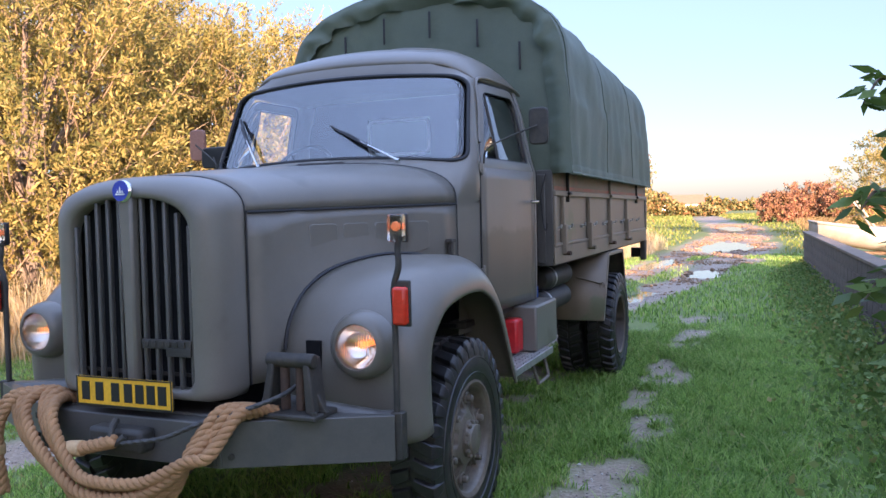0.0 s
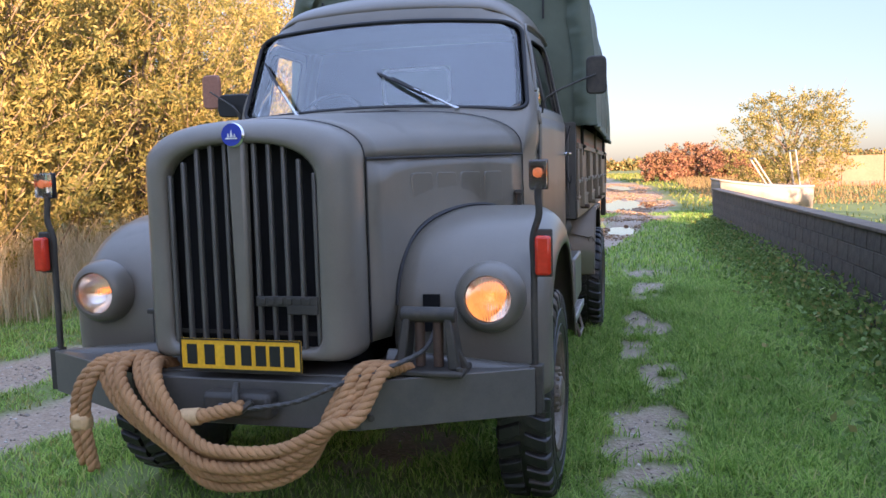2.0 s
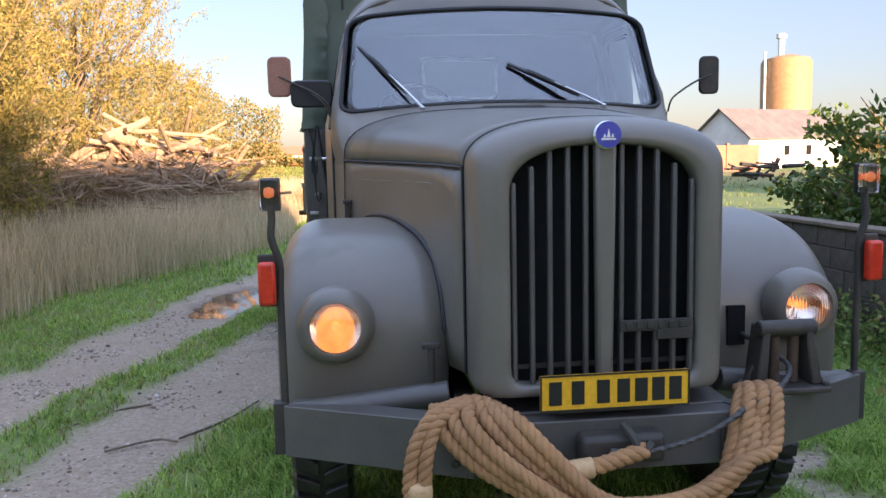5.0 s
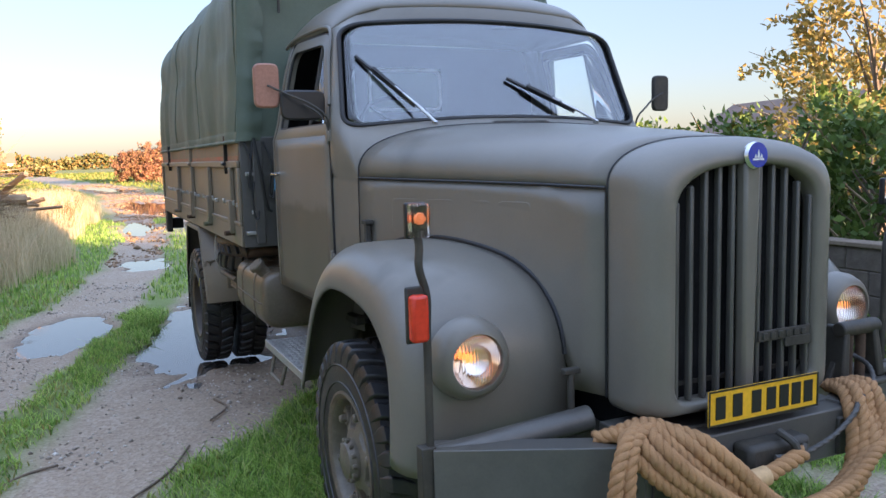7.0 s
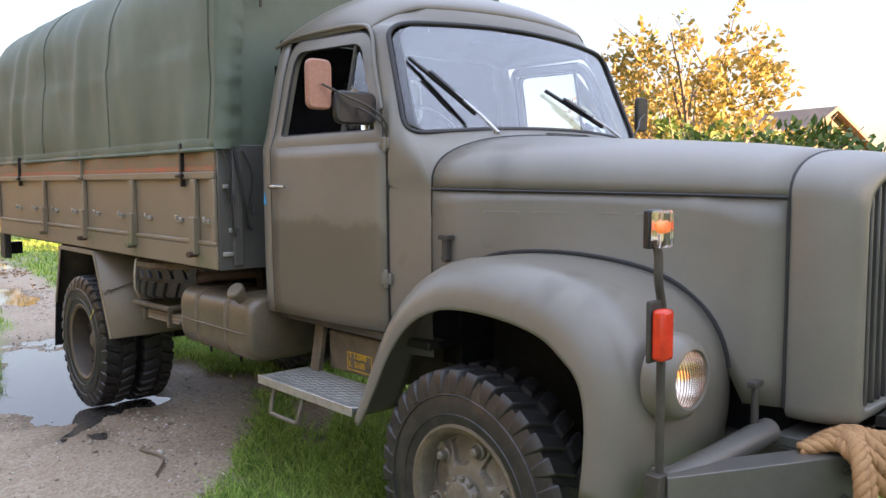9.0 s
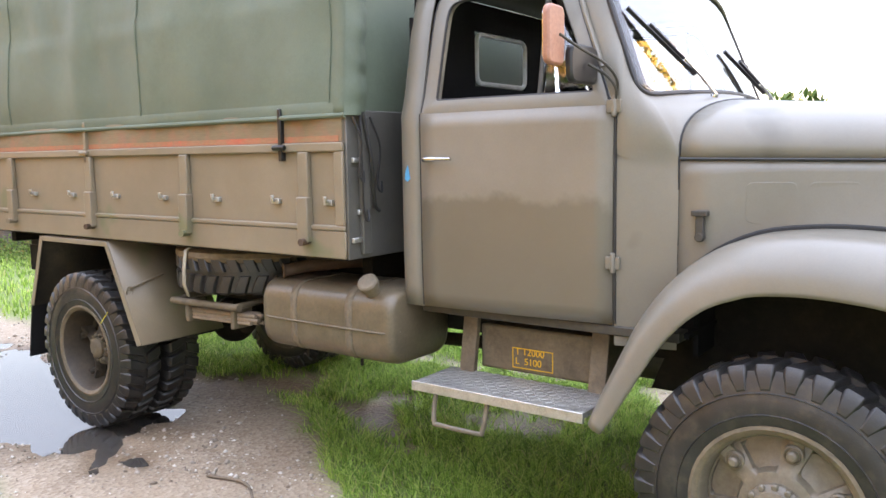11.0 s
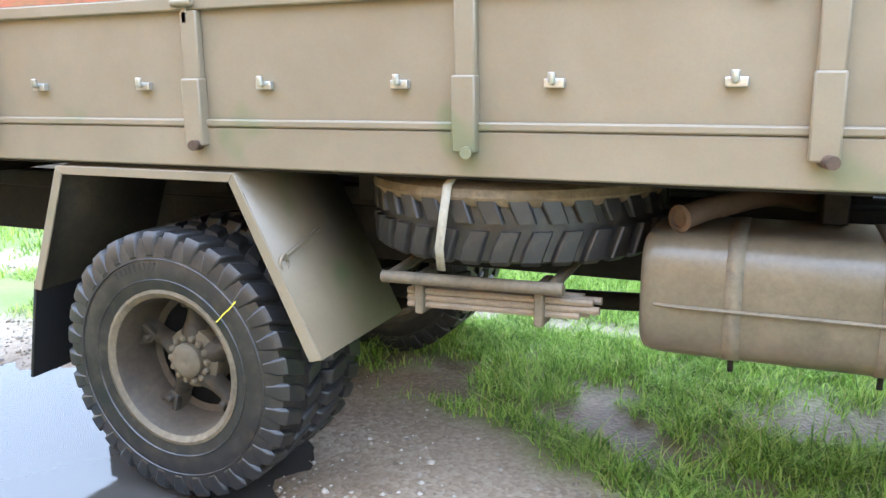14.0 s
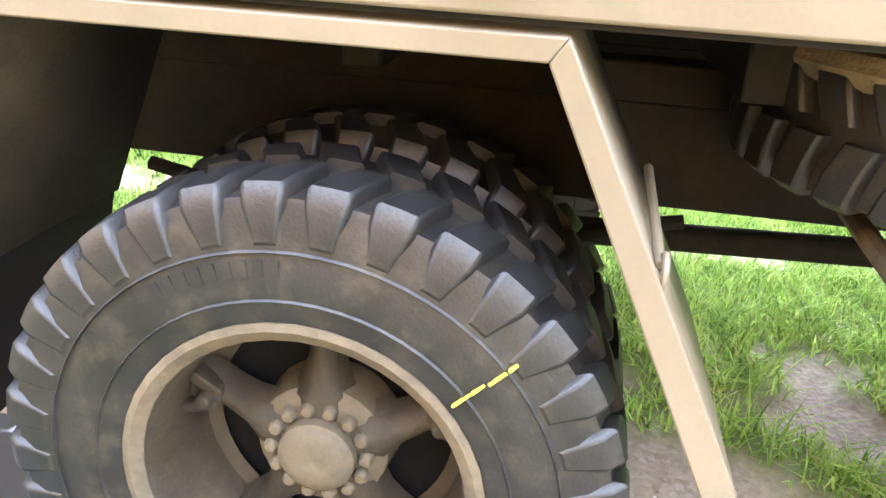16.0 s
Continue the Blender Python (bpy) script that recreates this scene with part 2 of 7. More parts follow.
# ---- mesh helpers ----
class Shape:
    def __init__(self):
        self.v, self.f = [], []

    def add(self, verts, faces):
        o = len(self.v)
        self.v += [tuple(p) for p in verts]
        self.f += [tuple(i + o for i in q) for q in faces]
        return self

    def box(self, x0, x1, y0, y1, z0, z1):
        return self.add([(x, y, z) for x in (x0, x1) for y in (y0, y1) for z in (z0, z1)],
                        [(0, 1, 3, 2), (4, 6, 7, 5), (0, 4, 5, 1), (2, 3, 7, 6), (0, 2, 6, 4), (1, 5, 7, 3)])

    def obox(self, m, sx, sy, sz):
        pts = [m @ Vector((x * sx / 2, y * sy / 2, z * sz / 2)) for x in (-1, 1) for y in (-1, 1) for z in (-1, 1)]
        return self.add(pts, [(0, 1, 3, 2), (4, 6, 7, 5), (0, 4, 5, 1), (2, 3, 7, 6), (0, 2, 6, 4), (1, 5, 7, 3)])

    def bar(self, a, b, w, h, up=(0, 0, 1)):
        """A square bar from a to b, w wide and h high."""
        a, b = Vector(a), Vector(b)
        d = (b - a).normalized()
        s = d.cross(Vector(up)).normalized()
        u = s.cross(d)
        m = Matrix((s, d, u)).transposed().to_4x4()
        m.translation = (a + b) / 2
        return self.obox(m, w, (b - a).length, h)

    def grid(self, rows, close_u=False, close_v=False):
        nr, nc = len(rows), len(rows[0])
        fs = []
        for i in range(nr if close_v else nr - 1):
            for j in range(nc if close_u else nc - 1):
                a, b = i * nc + j, i * nc + (j + 1) % nc
                k = ((i + 1) % nr) * nc
                fs.append((a, b, k + (j + 1) % nc, k + j))
        return self.add([p for r in rows for p in r], fs)

    def tube(self, path, r, n=10, lobes=0, twist=0.0, depth=0.16, caps=True):
        pts = [Vector(p) for p in path]
        rows, ref = [], None
        run = 0.0
        for i, p in enumerate(pts):
            d = (pts[min(i + 1, len(pts) - 1)] - pts[max(i - 1, 0)]).normalized()
            if ref is None:
                ref = d.orthogonal().normalized()
            ref = (ref - d * ref.dot(d)).normalized()
            s = d.cross(ref)
            if i:
                run += (p - pts[i - 1]).length
            rad = r[i] if isinstance(r, (list, tuple)) else r
            row = []
            for k in range(n):
                a = 2 * math.pi * k / n
                q = rad * (1 + (depth * math.cos(lobes * a - twist * run) if lobes else 0))
                row.append(p + ref * (q * math.cos(a)) + s * (q * math.sin(a)))
            rows.append(row)
        o = len(self.v)
        self.grid(rows, close_u=True)
        if caps:
            self.f.append(tuple(range(o + n - 1, o - 1, -1)))
            e = o + (len(rows) - 1) * n
            self.f.append(tuple(range(e, e + n)))
        return self

    def lathe(self, profile, centre, axis, n=32):
        """profile: (radius, distance along the axis) pairs."""
        c, ax = Vector(centre), Vector(axis).normalized()
        s = ax.orthogonal().normalized()
        t = ax.cross(s)
        rows = []
        for rad, h in profile:
            rows.append([c + ax * h + (s * math.cos(2 * math.pi * k / n) + t * math.sin(2 * math.pi * k / n)) * max(rad, 0.0005) for k in range(n)])
        return self.grid(rows, close_u=True)

    def slab(self, outline, n):
        """A plate: a flat outline in space, thickened by the vector n."""
        k = len(outline)
        n = Vector(n)
        v = [Vector(p) for p in outline] + [Vector(p) + n for p in outline]
        return self.add(v, [tuple(range(k - 1, -1, -1)), tuple(range(k, 2 * k))] + [(i, (i + 1) % k, k + (i + 1) % k, k + i) for i in range(k)])


def part(name, sh, mat, parent=None, label="", bevel=0.0, solid=0.0, angle=40):
    me = bpy.data.meshes.new(name)
    me.from_pydata(sh.v, [], sh.f)
    b = bmesh.new()
    b.from_mesh(me)
    bmesh.ops.recalc_face_normals(b, faces=b.faces)
    b.to_mesh(me)
    b.free()
    me.polygons.foreach_set("use_smooth", [True] * len(me.polygons))
    me.set_sharp_from_angle(angle=radians(angle))
    me.materials.append(mat)
    ob = new(name, me)
    if parent:
        ob.parent = parent
    if solid:
        md = ob.modifiers.new("thickness", "SOLIDIFY")
        md.thickness, md.offset = solid, -1
    if bevel:
        md = ob.modifiers.new("edge", "BEVEL")
        md.width, md.segments, md.limit_method, md.angle_limit = bevel, 2, "ANGLE", radians(35)
    if label:
        ob["label"] = label
    return ob


def empty(name, at=(0, 0, 0)):
    ob = new(name)
    ob.location = at
    return ob


def lerp(a, b, t):
    return a + (b - a) * t


def interp(x, table):
    """Piecewise smooth value of a table of (x, value)."""
    if x <= table[0][0]:
        return table[0][1]
    for (a, va), (b, vb) in zip(table, table[1:]):
        if x <= b:
            t = (x - a) / (b - a)
            return lerp(va, vb, t)
    return table[-1][1]


def rounded(corners, radii, n=6):
    """A rounded outline in the plane, the same number of points at every corner."""
    out = []
    k = len(corners)
    for i in range(k):
        p, a, b = Vector(corners[i]), Vector(corners[i - 1]), Vector(corners[(i + 1) % k])
        da, db = (a - p).normalized(), (b - p).normalized()
        r = radii[i] if isinstance(radii, (list, tuple)) else radii
        for j in range(n):
            t = j / (n - 1)
            q0, q2 = p + da * r, p + db * r
            out.append(tuple(q0 * (1 - t) ** 2 + p * (2 * t * (1 - t)) + q2 * t * t))
    return out


def smooth_path(pts, n=8):
    """A Catmull-Rom curve through the points."""
    P = [Vector(p) for p in pts]
    P = [P[0] * 2 - P[1]] + P + [P[-1] * 2 - P[-2]]
    out = []
    for i in range(1, len(P) - 2):
        for j in range(n):
            t = j / n
            a, b, c, d = P[i - 1], P[i], P[i + 1], P[i + 2]
            out.append(0.5 * ((2 * b) + (c - a) * t + (2 * a - 5 * b + 4 * c - d) * t * t + (3 * b - a - 3 * c + d) * t ** 3))
    out.append(P[-2])
    return out


def mesh_np(name, V, F, mat, label="", category="", kind="", parent=None):
    me = bpy.data.meshes.new(name)
    V, F = np.asarray(V, np.float32), np.asarray(F, np.int32)
    k = F.shape[1]
    me.vertices.add(len(V))
    me.vertices.foreach_set("co", V.ravel())
    me.loops.add(F.size)
    me.loops.foreach_set("vertex_index", F.ravel())
    me.polygons.add(len(F))
    me.polygons.foreach_set("loop_start", np.arange(0, F.size, k, dtype=np.int32))
    me.update(calc_edges=True)
    me.materials.append(mat)
    ob = new(name, me)
    if parent:
        ob.parent = parent
    return tagged(ob, label, category, "", kind)


# ---- ground ----
rng = np.random.default_rng(7)
STRIP = [(-30, -12.0), (-5, -5.3), (0, -3.75), (2, -3.1), (4.2, -2.43), (6.2, -1.9), (8.9, -1.15), (13, -0.35), (20, 0.3), (35, 0.9), (60, 0.2), (110, -5.0), (200, -13.0)]
PUDDLES = [(-0.98, 6.7, 0.66, 1.8, 0.14), (-2.32, 7.3, 0.34, 1.1, 0.2), (-0.95, 13.2, 0.45, 0.9, 0.1), (0.1, 12.7, 0.3, 1.3, 0.1), (1.0, 18.3, 0.35, 1.2, 0.0), (0.75, 33.0, 1.1, 5.0, 0.0), (-0.6, 22.0, 0.4, 2.0, 0.0), (-0.2, 62.0, 1.2, 8.0, -0.05)]


def strip_x(y):
    return np.interp(y, [a for a, _ in STRIP], [b for _, b in STRIP])


def vnoise(x, y, s, seed):
    """Smooth value noise on arrays."""
    r = np.random.default_rng(seed).random((64, 64))
    gx, gy = np.asarray(x) / s + 900, np.asarray(y) / s + 900
    ix, iy = np.floor(gx).astype(int), np.floor(gy).astype(int)
    fx, fy = gx - ix, gy - iy
    fx, fy = fx * fx * (3 - 2 * fx), fy * fy * (3 - 2 * fy)
    a, b = r[ix % 64, iy % 64], r[(ix + 1) % 64, iy % 64]
    c, d = r[ix % 64, (iy + 1) % 64], r[(ix + 1) % 64, (iy + 1) % 64]
    return (a * (1 - fx) + b * fx) * (1 - fy) + (c * (1 - fx) + d * fx) * fy


def band(d, half, soft):
    return np.clip((half + soft - np.abs(d)) / (2 * soft), 0, 1)


def ground_masks(x, y):
    """Gravel, wet and height of the ground at a place."""
    wob = (vnoise(x, y, 0.9, 1) - 0.5) * 0.5 + (vnoise(x, y, 0.25, 2) - 0.5) * 0.25
    sx = strip_x(y)
    re_ = np.interp(y, [0, 2.66, 3.35, 4.1, 5.3, 7, 9, 12], [1.15, 1.2, 1.72, 2.0, 2.15, 1.9, 1.35, 1.25])
    lane = np.maximum(band(x - sx - (0.28 + re_) / 2 + wob * 0.6, (re_ - 0.28) / 2, 0.12), band(x - sx + 0.82 + wob * 0.6, 0.52, 0.12))
    far = np.clip((y - 14) / 10, 0, 1)
    lane = np.maximum(lane, far * band(x - sx - 0.1 + wob, 1.75, 0.3) * (vnoise(x, y, 1.3, 5) > 0.36))
    side = band(x - 1.5 + wob * 0.7, 0.25, 0.15) * np.clip((vnoise(x, y, 0.6, 3) - 0.18) * 3.5, 0, 1) * np.clip((vnoise(x, y, 0.13, 9) - 0.12) * 4, 0, 1) * (y < 10)
    rut = band(x - 0.12 + wob * 1.2, 0.32, 0.12) * np.clip((vnoise(x, y, 0.42, 4) - 0.50) * 5, 0, 1) * np.clip((vnoise(x, y, 0.12, 44) - 0.1) * 3.5, 0, 1) * ((y > 1.2) & (y < 7.2))
    gravel = np.clip(np.maximum(lane + side, rut), 0, 1)
    soak = np.clip(1.45 - np.hypot((x + 0.4) / 1.8, (y - 4.9) / 2.6), 0, 1) * np.clip(0.5 + vnoise(x, y, 0.5, 61), 0, 1)
    wet = np.maximum(rut * 0.95, 0.72 * soak * lane)
    pud = np.zeros_like(x)
    for cx, cy, rx, ry, k in PUDDLES:
        dx = x - cx - k * (y - cy) + wob * 0.35
        q = 1.0 - np.sqrt((dx / rx) ** 2 + ((y - cy) / ry) ** 2) + (vnoise(x, y, 0.33, 51) - 0.5) * 0.6 + (vnoise(x, y, 0.11, 52) - 0.5) * 0.3
        pud = np.maximum(pud, np.clip(q * 2.2 + 0.4, -1, 1))
    wet = np.maximum(wet, np.clip(pud + 0.45, 0, 1) * gravel)
    h = (vnoise(x, y, 1.5, 6) - 0.5) * 0.03 + (vnoise(x, y, 0.3, 8) - 0.5) * 0.018 - 0.012 * gravel - 0.02 * rut
    h = h - 0.045 * np.clip(pud + 0.1, 0, 1) * np.clip(gravel + (pud > 0), 0, 1)
    h = h * np.clip(1.2 - np.hypot(x, y - 5) / 120, 0, 1)
    return gravel, wet, h


def axis_steps(lo, hi, fine_lo, fine_hi, step, grow=1.16):
    a = list(np.arange(fine_lo, fine_hi + step / 2, step))
    s, v = step, fine_lo
    while v > lo:
        s *= grow
        v -= s
        a.insert(0, v)
    s, v = step, fine_hi
    while v < hi:
        s *= grow
        v += s
        a.append(v)
    return np.array(a)


gx, gy = axis_steps(-900, 900, -5.5, 4.6, 0.06), axis_steps(-300, 2500, -2.0, 14.0, 0.07)
GX, GY = np.meshgrid(gx, gy)
gm, wm, gh = ground_masks(GX, GY)
gn, gk = len(gx), len(gy)
idx = np.arange(gn * gk).reshape(gk, gn)
GF = np.stack([idx[:-1, :-1], idx[:-1, 1:], idx[1:, 1:], idx[1:, :-1]], -1).reshape(-1, 4)
m, n, l, b = material("meadow_ground")
at = n.new("ShaderNodeAttribute")
at.attribute_name = "ground"
sp = n.new("ShaderNodeSeparateColor")
l.new(at.outputs["Color"], sp.inputs[0])
n1, n2, n3 = noise_node(n, l, 1.3, 5), noise_node(n, l, 42.0, 4), noise_node(n, l, 0.06, 4)
vor = n.new("ShaderNodeTexVoronoi")
vor.inputs["Scale"].default_value = 45.0
tcg = n.new("ShaderNodeTexCoord")
l.new(tcg.outputs["Object"], vor.inputs["Vector"])
grass_c = ramp_node(n, l, n1.outputs[0], [(0.3, (0.12, 0.155, 0.05)), (0.7, (0.19, 0.235, 0.075))]).outputs[0]
field_c = ramp_node(n, l, n3.outputs[0], [(0.42, (0.11, 0.16, 0.035)), (0.6, (0.23, 0.19, 0.07))]).outputs[0]
sepx = n.new("ShaderNodeSeparateXYZ")
l.new(tcg.outputs["Object"], sepx.inputs[0])
fr = n.new("ShaderNodeMapRange")
fr.inputs[1].default_value, fr.inputs[2].default_value = 18, 45
l.new(sepx.outputs[1], fr.inputs[0])
grass_c = mix_node(n, l, grass_c, field_c, fr.outputs[0])
stone = ramp_node(n, l, vor.outputs["Color"], [(0.0, (0.24, 0.18, 0.13)), (0.5, (0.43, 0.35, 0.265)), (1.0, (0.66, 0.58, 0.48))]).outputs[0]
dirt = ramp_node(n, l, n2.outputs[0], [(0.35, (0.33, 0.25, 0.175)), (0.65, (0.48, 0.385, 0.285))]).outputs[0]
gfac = ramp_node(n, l, n1.outputs[0], [(0.4, (0.25,) * 3), (0.65, (0.8,) * 3)]).outputs[0]
road_c = mix_node(n, l, dirt, stone, gfac)
col = mix_node(n, l, grass_c, road_c, sp.outputs[0])
col = mix_node(n, l, col, mix_node(n, l, col, (0.38, 0.31, 0.25), 1.0, "MULTIPLY"), sp.outputs[1])
l.new(col, b.inputs["Base Color"])
b.inputs["Specular IOR Level"].default_value = 0.3
rw = n.new("ShaderNodeMapRange")
rw.inputs[3].default_value, rw.inputs[4].default_value = 0.9, 0.48
l.new(sp.outputs[1], rw.inputs[0])
l.new(rw.outputs[0], b.inputs["Roughness"])
bp = n.new("ShaderNodeBump")
bp.inputs["Strength"].default_value, bp.inputs["Distance"].default_value = 0.6, 0.02
mh = mix_node(n, l, n2.outputs[0], vor.outputs["Distance"], 0.5)
l.new(mh, bp.inputs["Height"])
l.new(bp.outputs[0], b.inputs["Normal"])
GROUND = m
ground = mesh_np("ground", np.stack([GX, GY, gh], -1).reshape(-1, 3), GF, GROUND, "green meadow with a puddled gravel farm track", "ground", "structure")
ca = ground.data.color_attributes.new("ground", "FLOAT_COLOR", "POINT")
ca.data.foreach_set("color", np.stack([gm, wm, gm * 0, gm * 0 + 1], -1).astype(np.float32).ravel())
ground.data.polygons.foreach_set("use_smooth", [True] * len(ground.data.polygons))
m, n, l, b = material("puddle_water")
b.inputs["Base Color"].default_value = (0.05, 0.045, 0.04, 1)
b.inputs["Roughness"].default_value, b.inputs["IOR"].default_value = 0.03, 1.33
b.inputs["Specular IOR Level"].default_value = 0.9
rip = noise_node(n, l, 6.0, 2)
bp = n.new("ShaderNodeBump")
bp.inputs["Strength"].default_value, bp.inputs["Distance"].default_value = 0.05, 0.01
l.new(rip.outputs[0], bp.inputs["Height"])
l.new(bp.outputs[0], b.inputs["Normal"])
WATER = m
for cx, cy, rx, ry, k in PUDDLES:
    sh = Shape()
    rim = [(cx + 1.35 * rx * math.cos(a) + k * 1.35 * ry * math.sin(a), cy + 1.35 * ry * math.sin(a), -0.030) for a in np.linspace(0, 2 * math.pi, 40, endpoint=False)]
    sh.slab(rim, (0, 0, -0.004))
    tagged(part("puddle", sh, WATER), "shallow rain puddle reflecting the sky on the track", "puddle", "puddles on the track", "structure")


# ---- the truck: bonnet, cab, wings ----
truck = empty("army_truck", (0, 3.5, 0))
tagged(truck, "olive-grey bonneted army truck with a green canvas load cover", "truck")


def tp(name, sh, mat, label="", parent=None, **kw):
    """A part of the truck, its mesh given in the world's metres."""
    ob = part(name, sh, mat, parent or truck, label, **kw)
    ob.matrix_parent_inverse = Matrix.Translation((0, -3.5, 0))
    if parent:
        ob.matrix_parent_inverse = Matrix.Identity(4)
    return ob


CX = -0.012
HOOD_W = [(0.27, 0.436), (0.6, 0.49), (1.0, 0.615), (1.35, 0.75), (1.65, 0.856)]
HOOD_T = [(0.27, 1.825), (0.6, 1.865), (1.0, 1.895), (1.65, 1.935)]
HOOD_S = [(0.27, 1.66), (1.65, 1.688)]
WING = [(0.50, 0.665), (0.474, 0.80), (0.458, 0.95), (0.468, 1.09), (0.515, 1.205), (0.60, 1.297), (0.72, 1.370), (0.87, 1.410), (1.05, 1.430), (1.22, 1.430), (1.38, 1.406), (1.52, 1.336), (1.64, 1.226), (1.74, 1.08), (1.82, 0.91), (1.88, 0.77), (1.915, 0.68)]


def wing_z(y):
    """Height of the front wing's crown over its length."""
    return interp(y, WING[2:]) if y > 0.45 else 0.9



def arch(w, zs, zt, k=15, power=2.9):
    pts = []
    for i in range(k):
        a = math.pi * i / (k - 1)
        c, s = math.cos(a), math.sin(a)
        pts.append((CX + w * math.copysign(abs(c) ** (2 / power), c), zs + (zt - zs) * max(s, 0) ** (2 / power)))
    return pts


rows = []
def hood_y(x, y):
    """The lid's cross lines bow forward towards the middle, most at the screen."""
    return y - 0.07 * max(0.0, (y - 0.285) / 1.37) ** 3 * (1 - min(1.0, abs(x - CX) / interp(y, HOOD_W)) ** 2)


for y in np.linspace(0.285, 1.648, 14):
    rows.append([(x, hood_y(x, y), z) for x, z in arch(interp(y, HOOD_W), interp(y, HOOD_S) + 0.002, interp(y, HOOD_T) + 0.002, 27, 2.5 + 0.4 * (y - 0.285) / 1.3)])
tp("bonnet_lid", Shape().grid(rows), PAINT, "olive-grey bonnet lid", solid=0.006)
for sg in (-1, 1):
    rows = []
    for y in np.linspace(0.285, 1.65, 12):
        x = CX + sg * interp(y, HOOD_W)
        flare = interp(y, [(0.285, 0.0), (0.45, 0.035), (0.9, 0.035), (1.4, 0.0)])
        rows.append([(x + sg * (0.004 * math.sin(math.pi * t) + flare * (1 - t) ** 2.5), y, lerp(max(0.93, wing_z(y) - 0.03), interp(y, HOOD_S) - 0.004, t)) for t in np.linspace(0, 1, 8)])
    side = tp("bonnet_side", Shape().grid(rows), PAINT, solid=0.008)
    for k in range(4):
        y0 = 0.66 + 0.2 * k
        sh = Shape()
        o = [(CX + sg * (interp(y, HOOD_W) + 0.0), y, z) for y, z in rounded([(y0, 1.34 + 0.03 * k), (y0 + 0.165, 1.36 + 0.03 * k), (y0 + 0.165, 1.6), (y0, 1.6)], 0.025, 4)]
        sh.slab(o, (0.0095 if sg > 0 else -0.0045, 0, 0))
        part("embossed_panel", sh, PAINT, side, bevel=0.003)
    seam = [(CX + sg * (interp(y, HOOD_W) + 0.002), y, interp(y, HOOD_S) + 0.001) for y in np.linspace(0.285, 1.65, 14)]
    tp("seam_seal", Shape().tube(seam, 0.006, 6), SEAL)
    tp("seam_seal", Shape().tube([(CX + sg * 0.442, 0.281, z) for z in np.linspace(0.93, 1.66, 6)], 0.005, 6), SEAL)
    tp("seam_seal", Shape().tube([(CX + sg * (interp(1.65, HOOD_W) + 0.002), 1.652, z) for z in np.linspace(1.36, 1.69, 6)], 0.004, 6), SEAL)
    # bonnet catch
    sh = Shape().box(CX + sg * 0.85 - 0.012, CX + sg * 0.85 + 0.012, 1.555, 1.585, 1.385, 1.49)
    sh.box(CX + sg * 0.85 - 0.02, CX + sg * 0.85 + 0.02, 1.54, 1.60, 1.475, 1.495).lathe([(0.0, 0), (0.018, 0), (0.018, 0.03), (0, 0.03)], (CX + sg * 0.835, 1.57, 1.395), (sg, 0, 0), 10)
    tp("bonnet_catch", sh, PAINT_DARK, bevel=0.003)
tp("seam_seal", Shape().tube([(x, 0.281, z) for x, z in arch(0.437, 1.657, 1.828, 27, 2.5)], 0.004, 6), SEAL)
tp("seam_seal", Shape().tube([(x, hood_y(x, 1.653), z) for x, z in arch(0.857, 1.69, 1.938, 31)], 0.004, 6), SEAL)


# radiator shell: a loft of rounded outlines round the grille opening
def shell_ring(w, zb, zs, zt, y, power=2.5, rb=0.06):
    o = rounded([(-w, zs), (-w, zb), (w, zb), (w, zs)], [0.001, rb, rb, 0.001], 6)[6:18]
    pts = [(CX + x, z) for x, z in o] + arch(w, zs, zt, 27, power)
    return [(x, y, z) for x, z in pts]


rings = [shell_ring(0.436, 0.885, 1.655, 1.828, 0.281), shell_ring(0.436, 0.885, 1.655, 1.826, 0.21), shell_ring(0.431, 0.888, 1.65, 1.818, 0.15),
         shell_ring(0.415, 0.893, 1.64, 1.80, 0.102), shell_ring(0.388, 0.90, 1.62, 1.776, 0.073), shell_ring(0.352, 0.91, 1.595, 1.753, 0.062),
         shell_ring(0.327, 0.93, 1.575, 1.737, 0.064), shell_ring(0.318, 0.938, 1.565, 1.73, 0.075), shell_ring(0.316, 0.94, 1.563, 1.728, 0.13)]
tp("radiator_shell", Shape().grid(rings, close_u=True), PAINT, "rounded olive-grey radiator shell", angle=50)
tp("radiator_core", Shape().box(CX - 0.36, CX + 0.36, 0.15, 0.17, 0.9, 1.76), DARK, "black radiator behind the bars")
for k in range(-5, 6):
    x = CX + k * 0.0605
    ztop = 1.735 - 0.13 * max(0, abs(k * 0.0605) - 0.16) / 0.15
    sh = Shape()
    if k == 0:
        sh.slab([(x - 0.026, 0.062, 0.93), (x + 0.026, 0.062, 0.93), (x + 0.036, 0.058, 1.745), (x - 0.036, 0.058, 1.745)], (0, 0.05, 0))
        tp("grille_spine", sh, PAINT, bevel=0.012)
    else:
        sh.box(x - 0.0085, x + 0.0085, 0.082, 0.108, 0.938, ztop)
        tp("grille_bar", sh, PAINT_BUMPER_SHADE, bevel=0.006)
sh = Shape().box(CX - 0.315, CX + 0.315, 0.118, 0.128, 0.985, 1.0)
tp("grille_crossbar", sh, PAINT_DARK)
sh = Shape().slab([(CX + 0.052, 0.072, 1.105), (CX + 0.306, 0.072, 1.105), (CX + 0.306, 0.072, 1.145), (CX + 0.052, 0.072, 1.145)], (0, 0.008, 0))
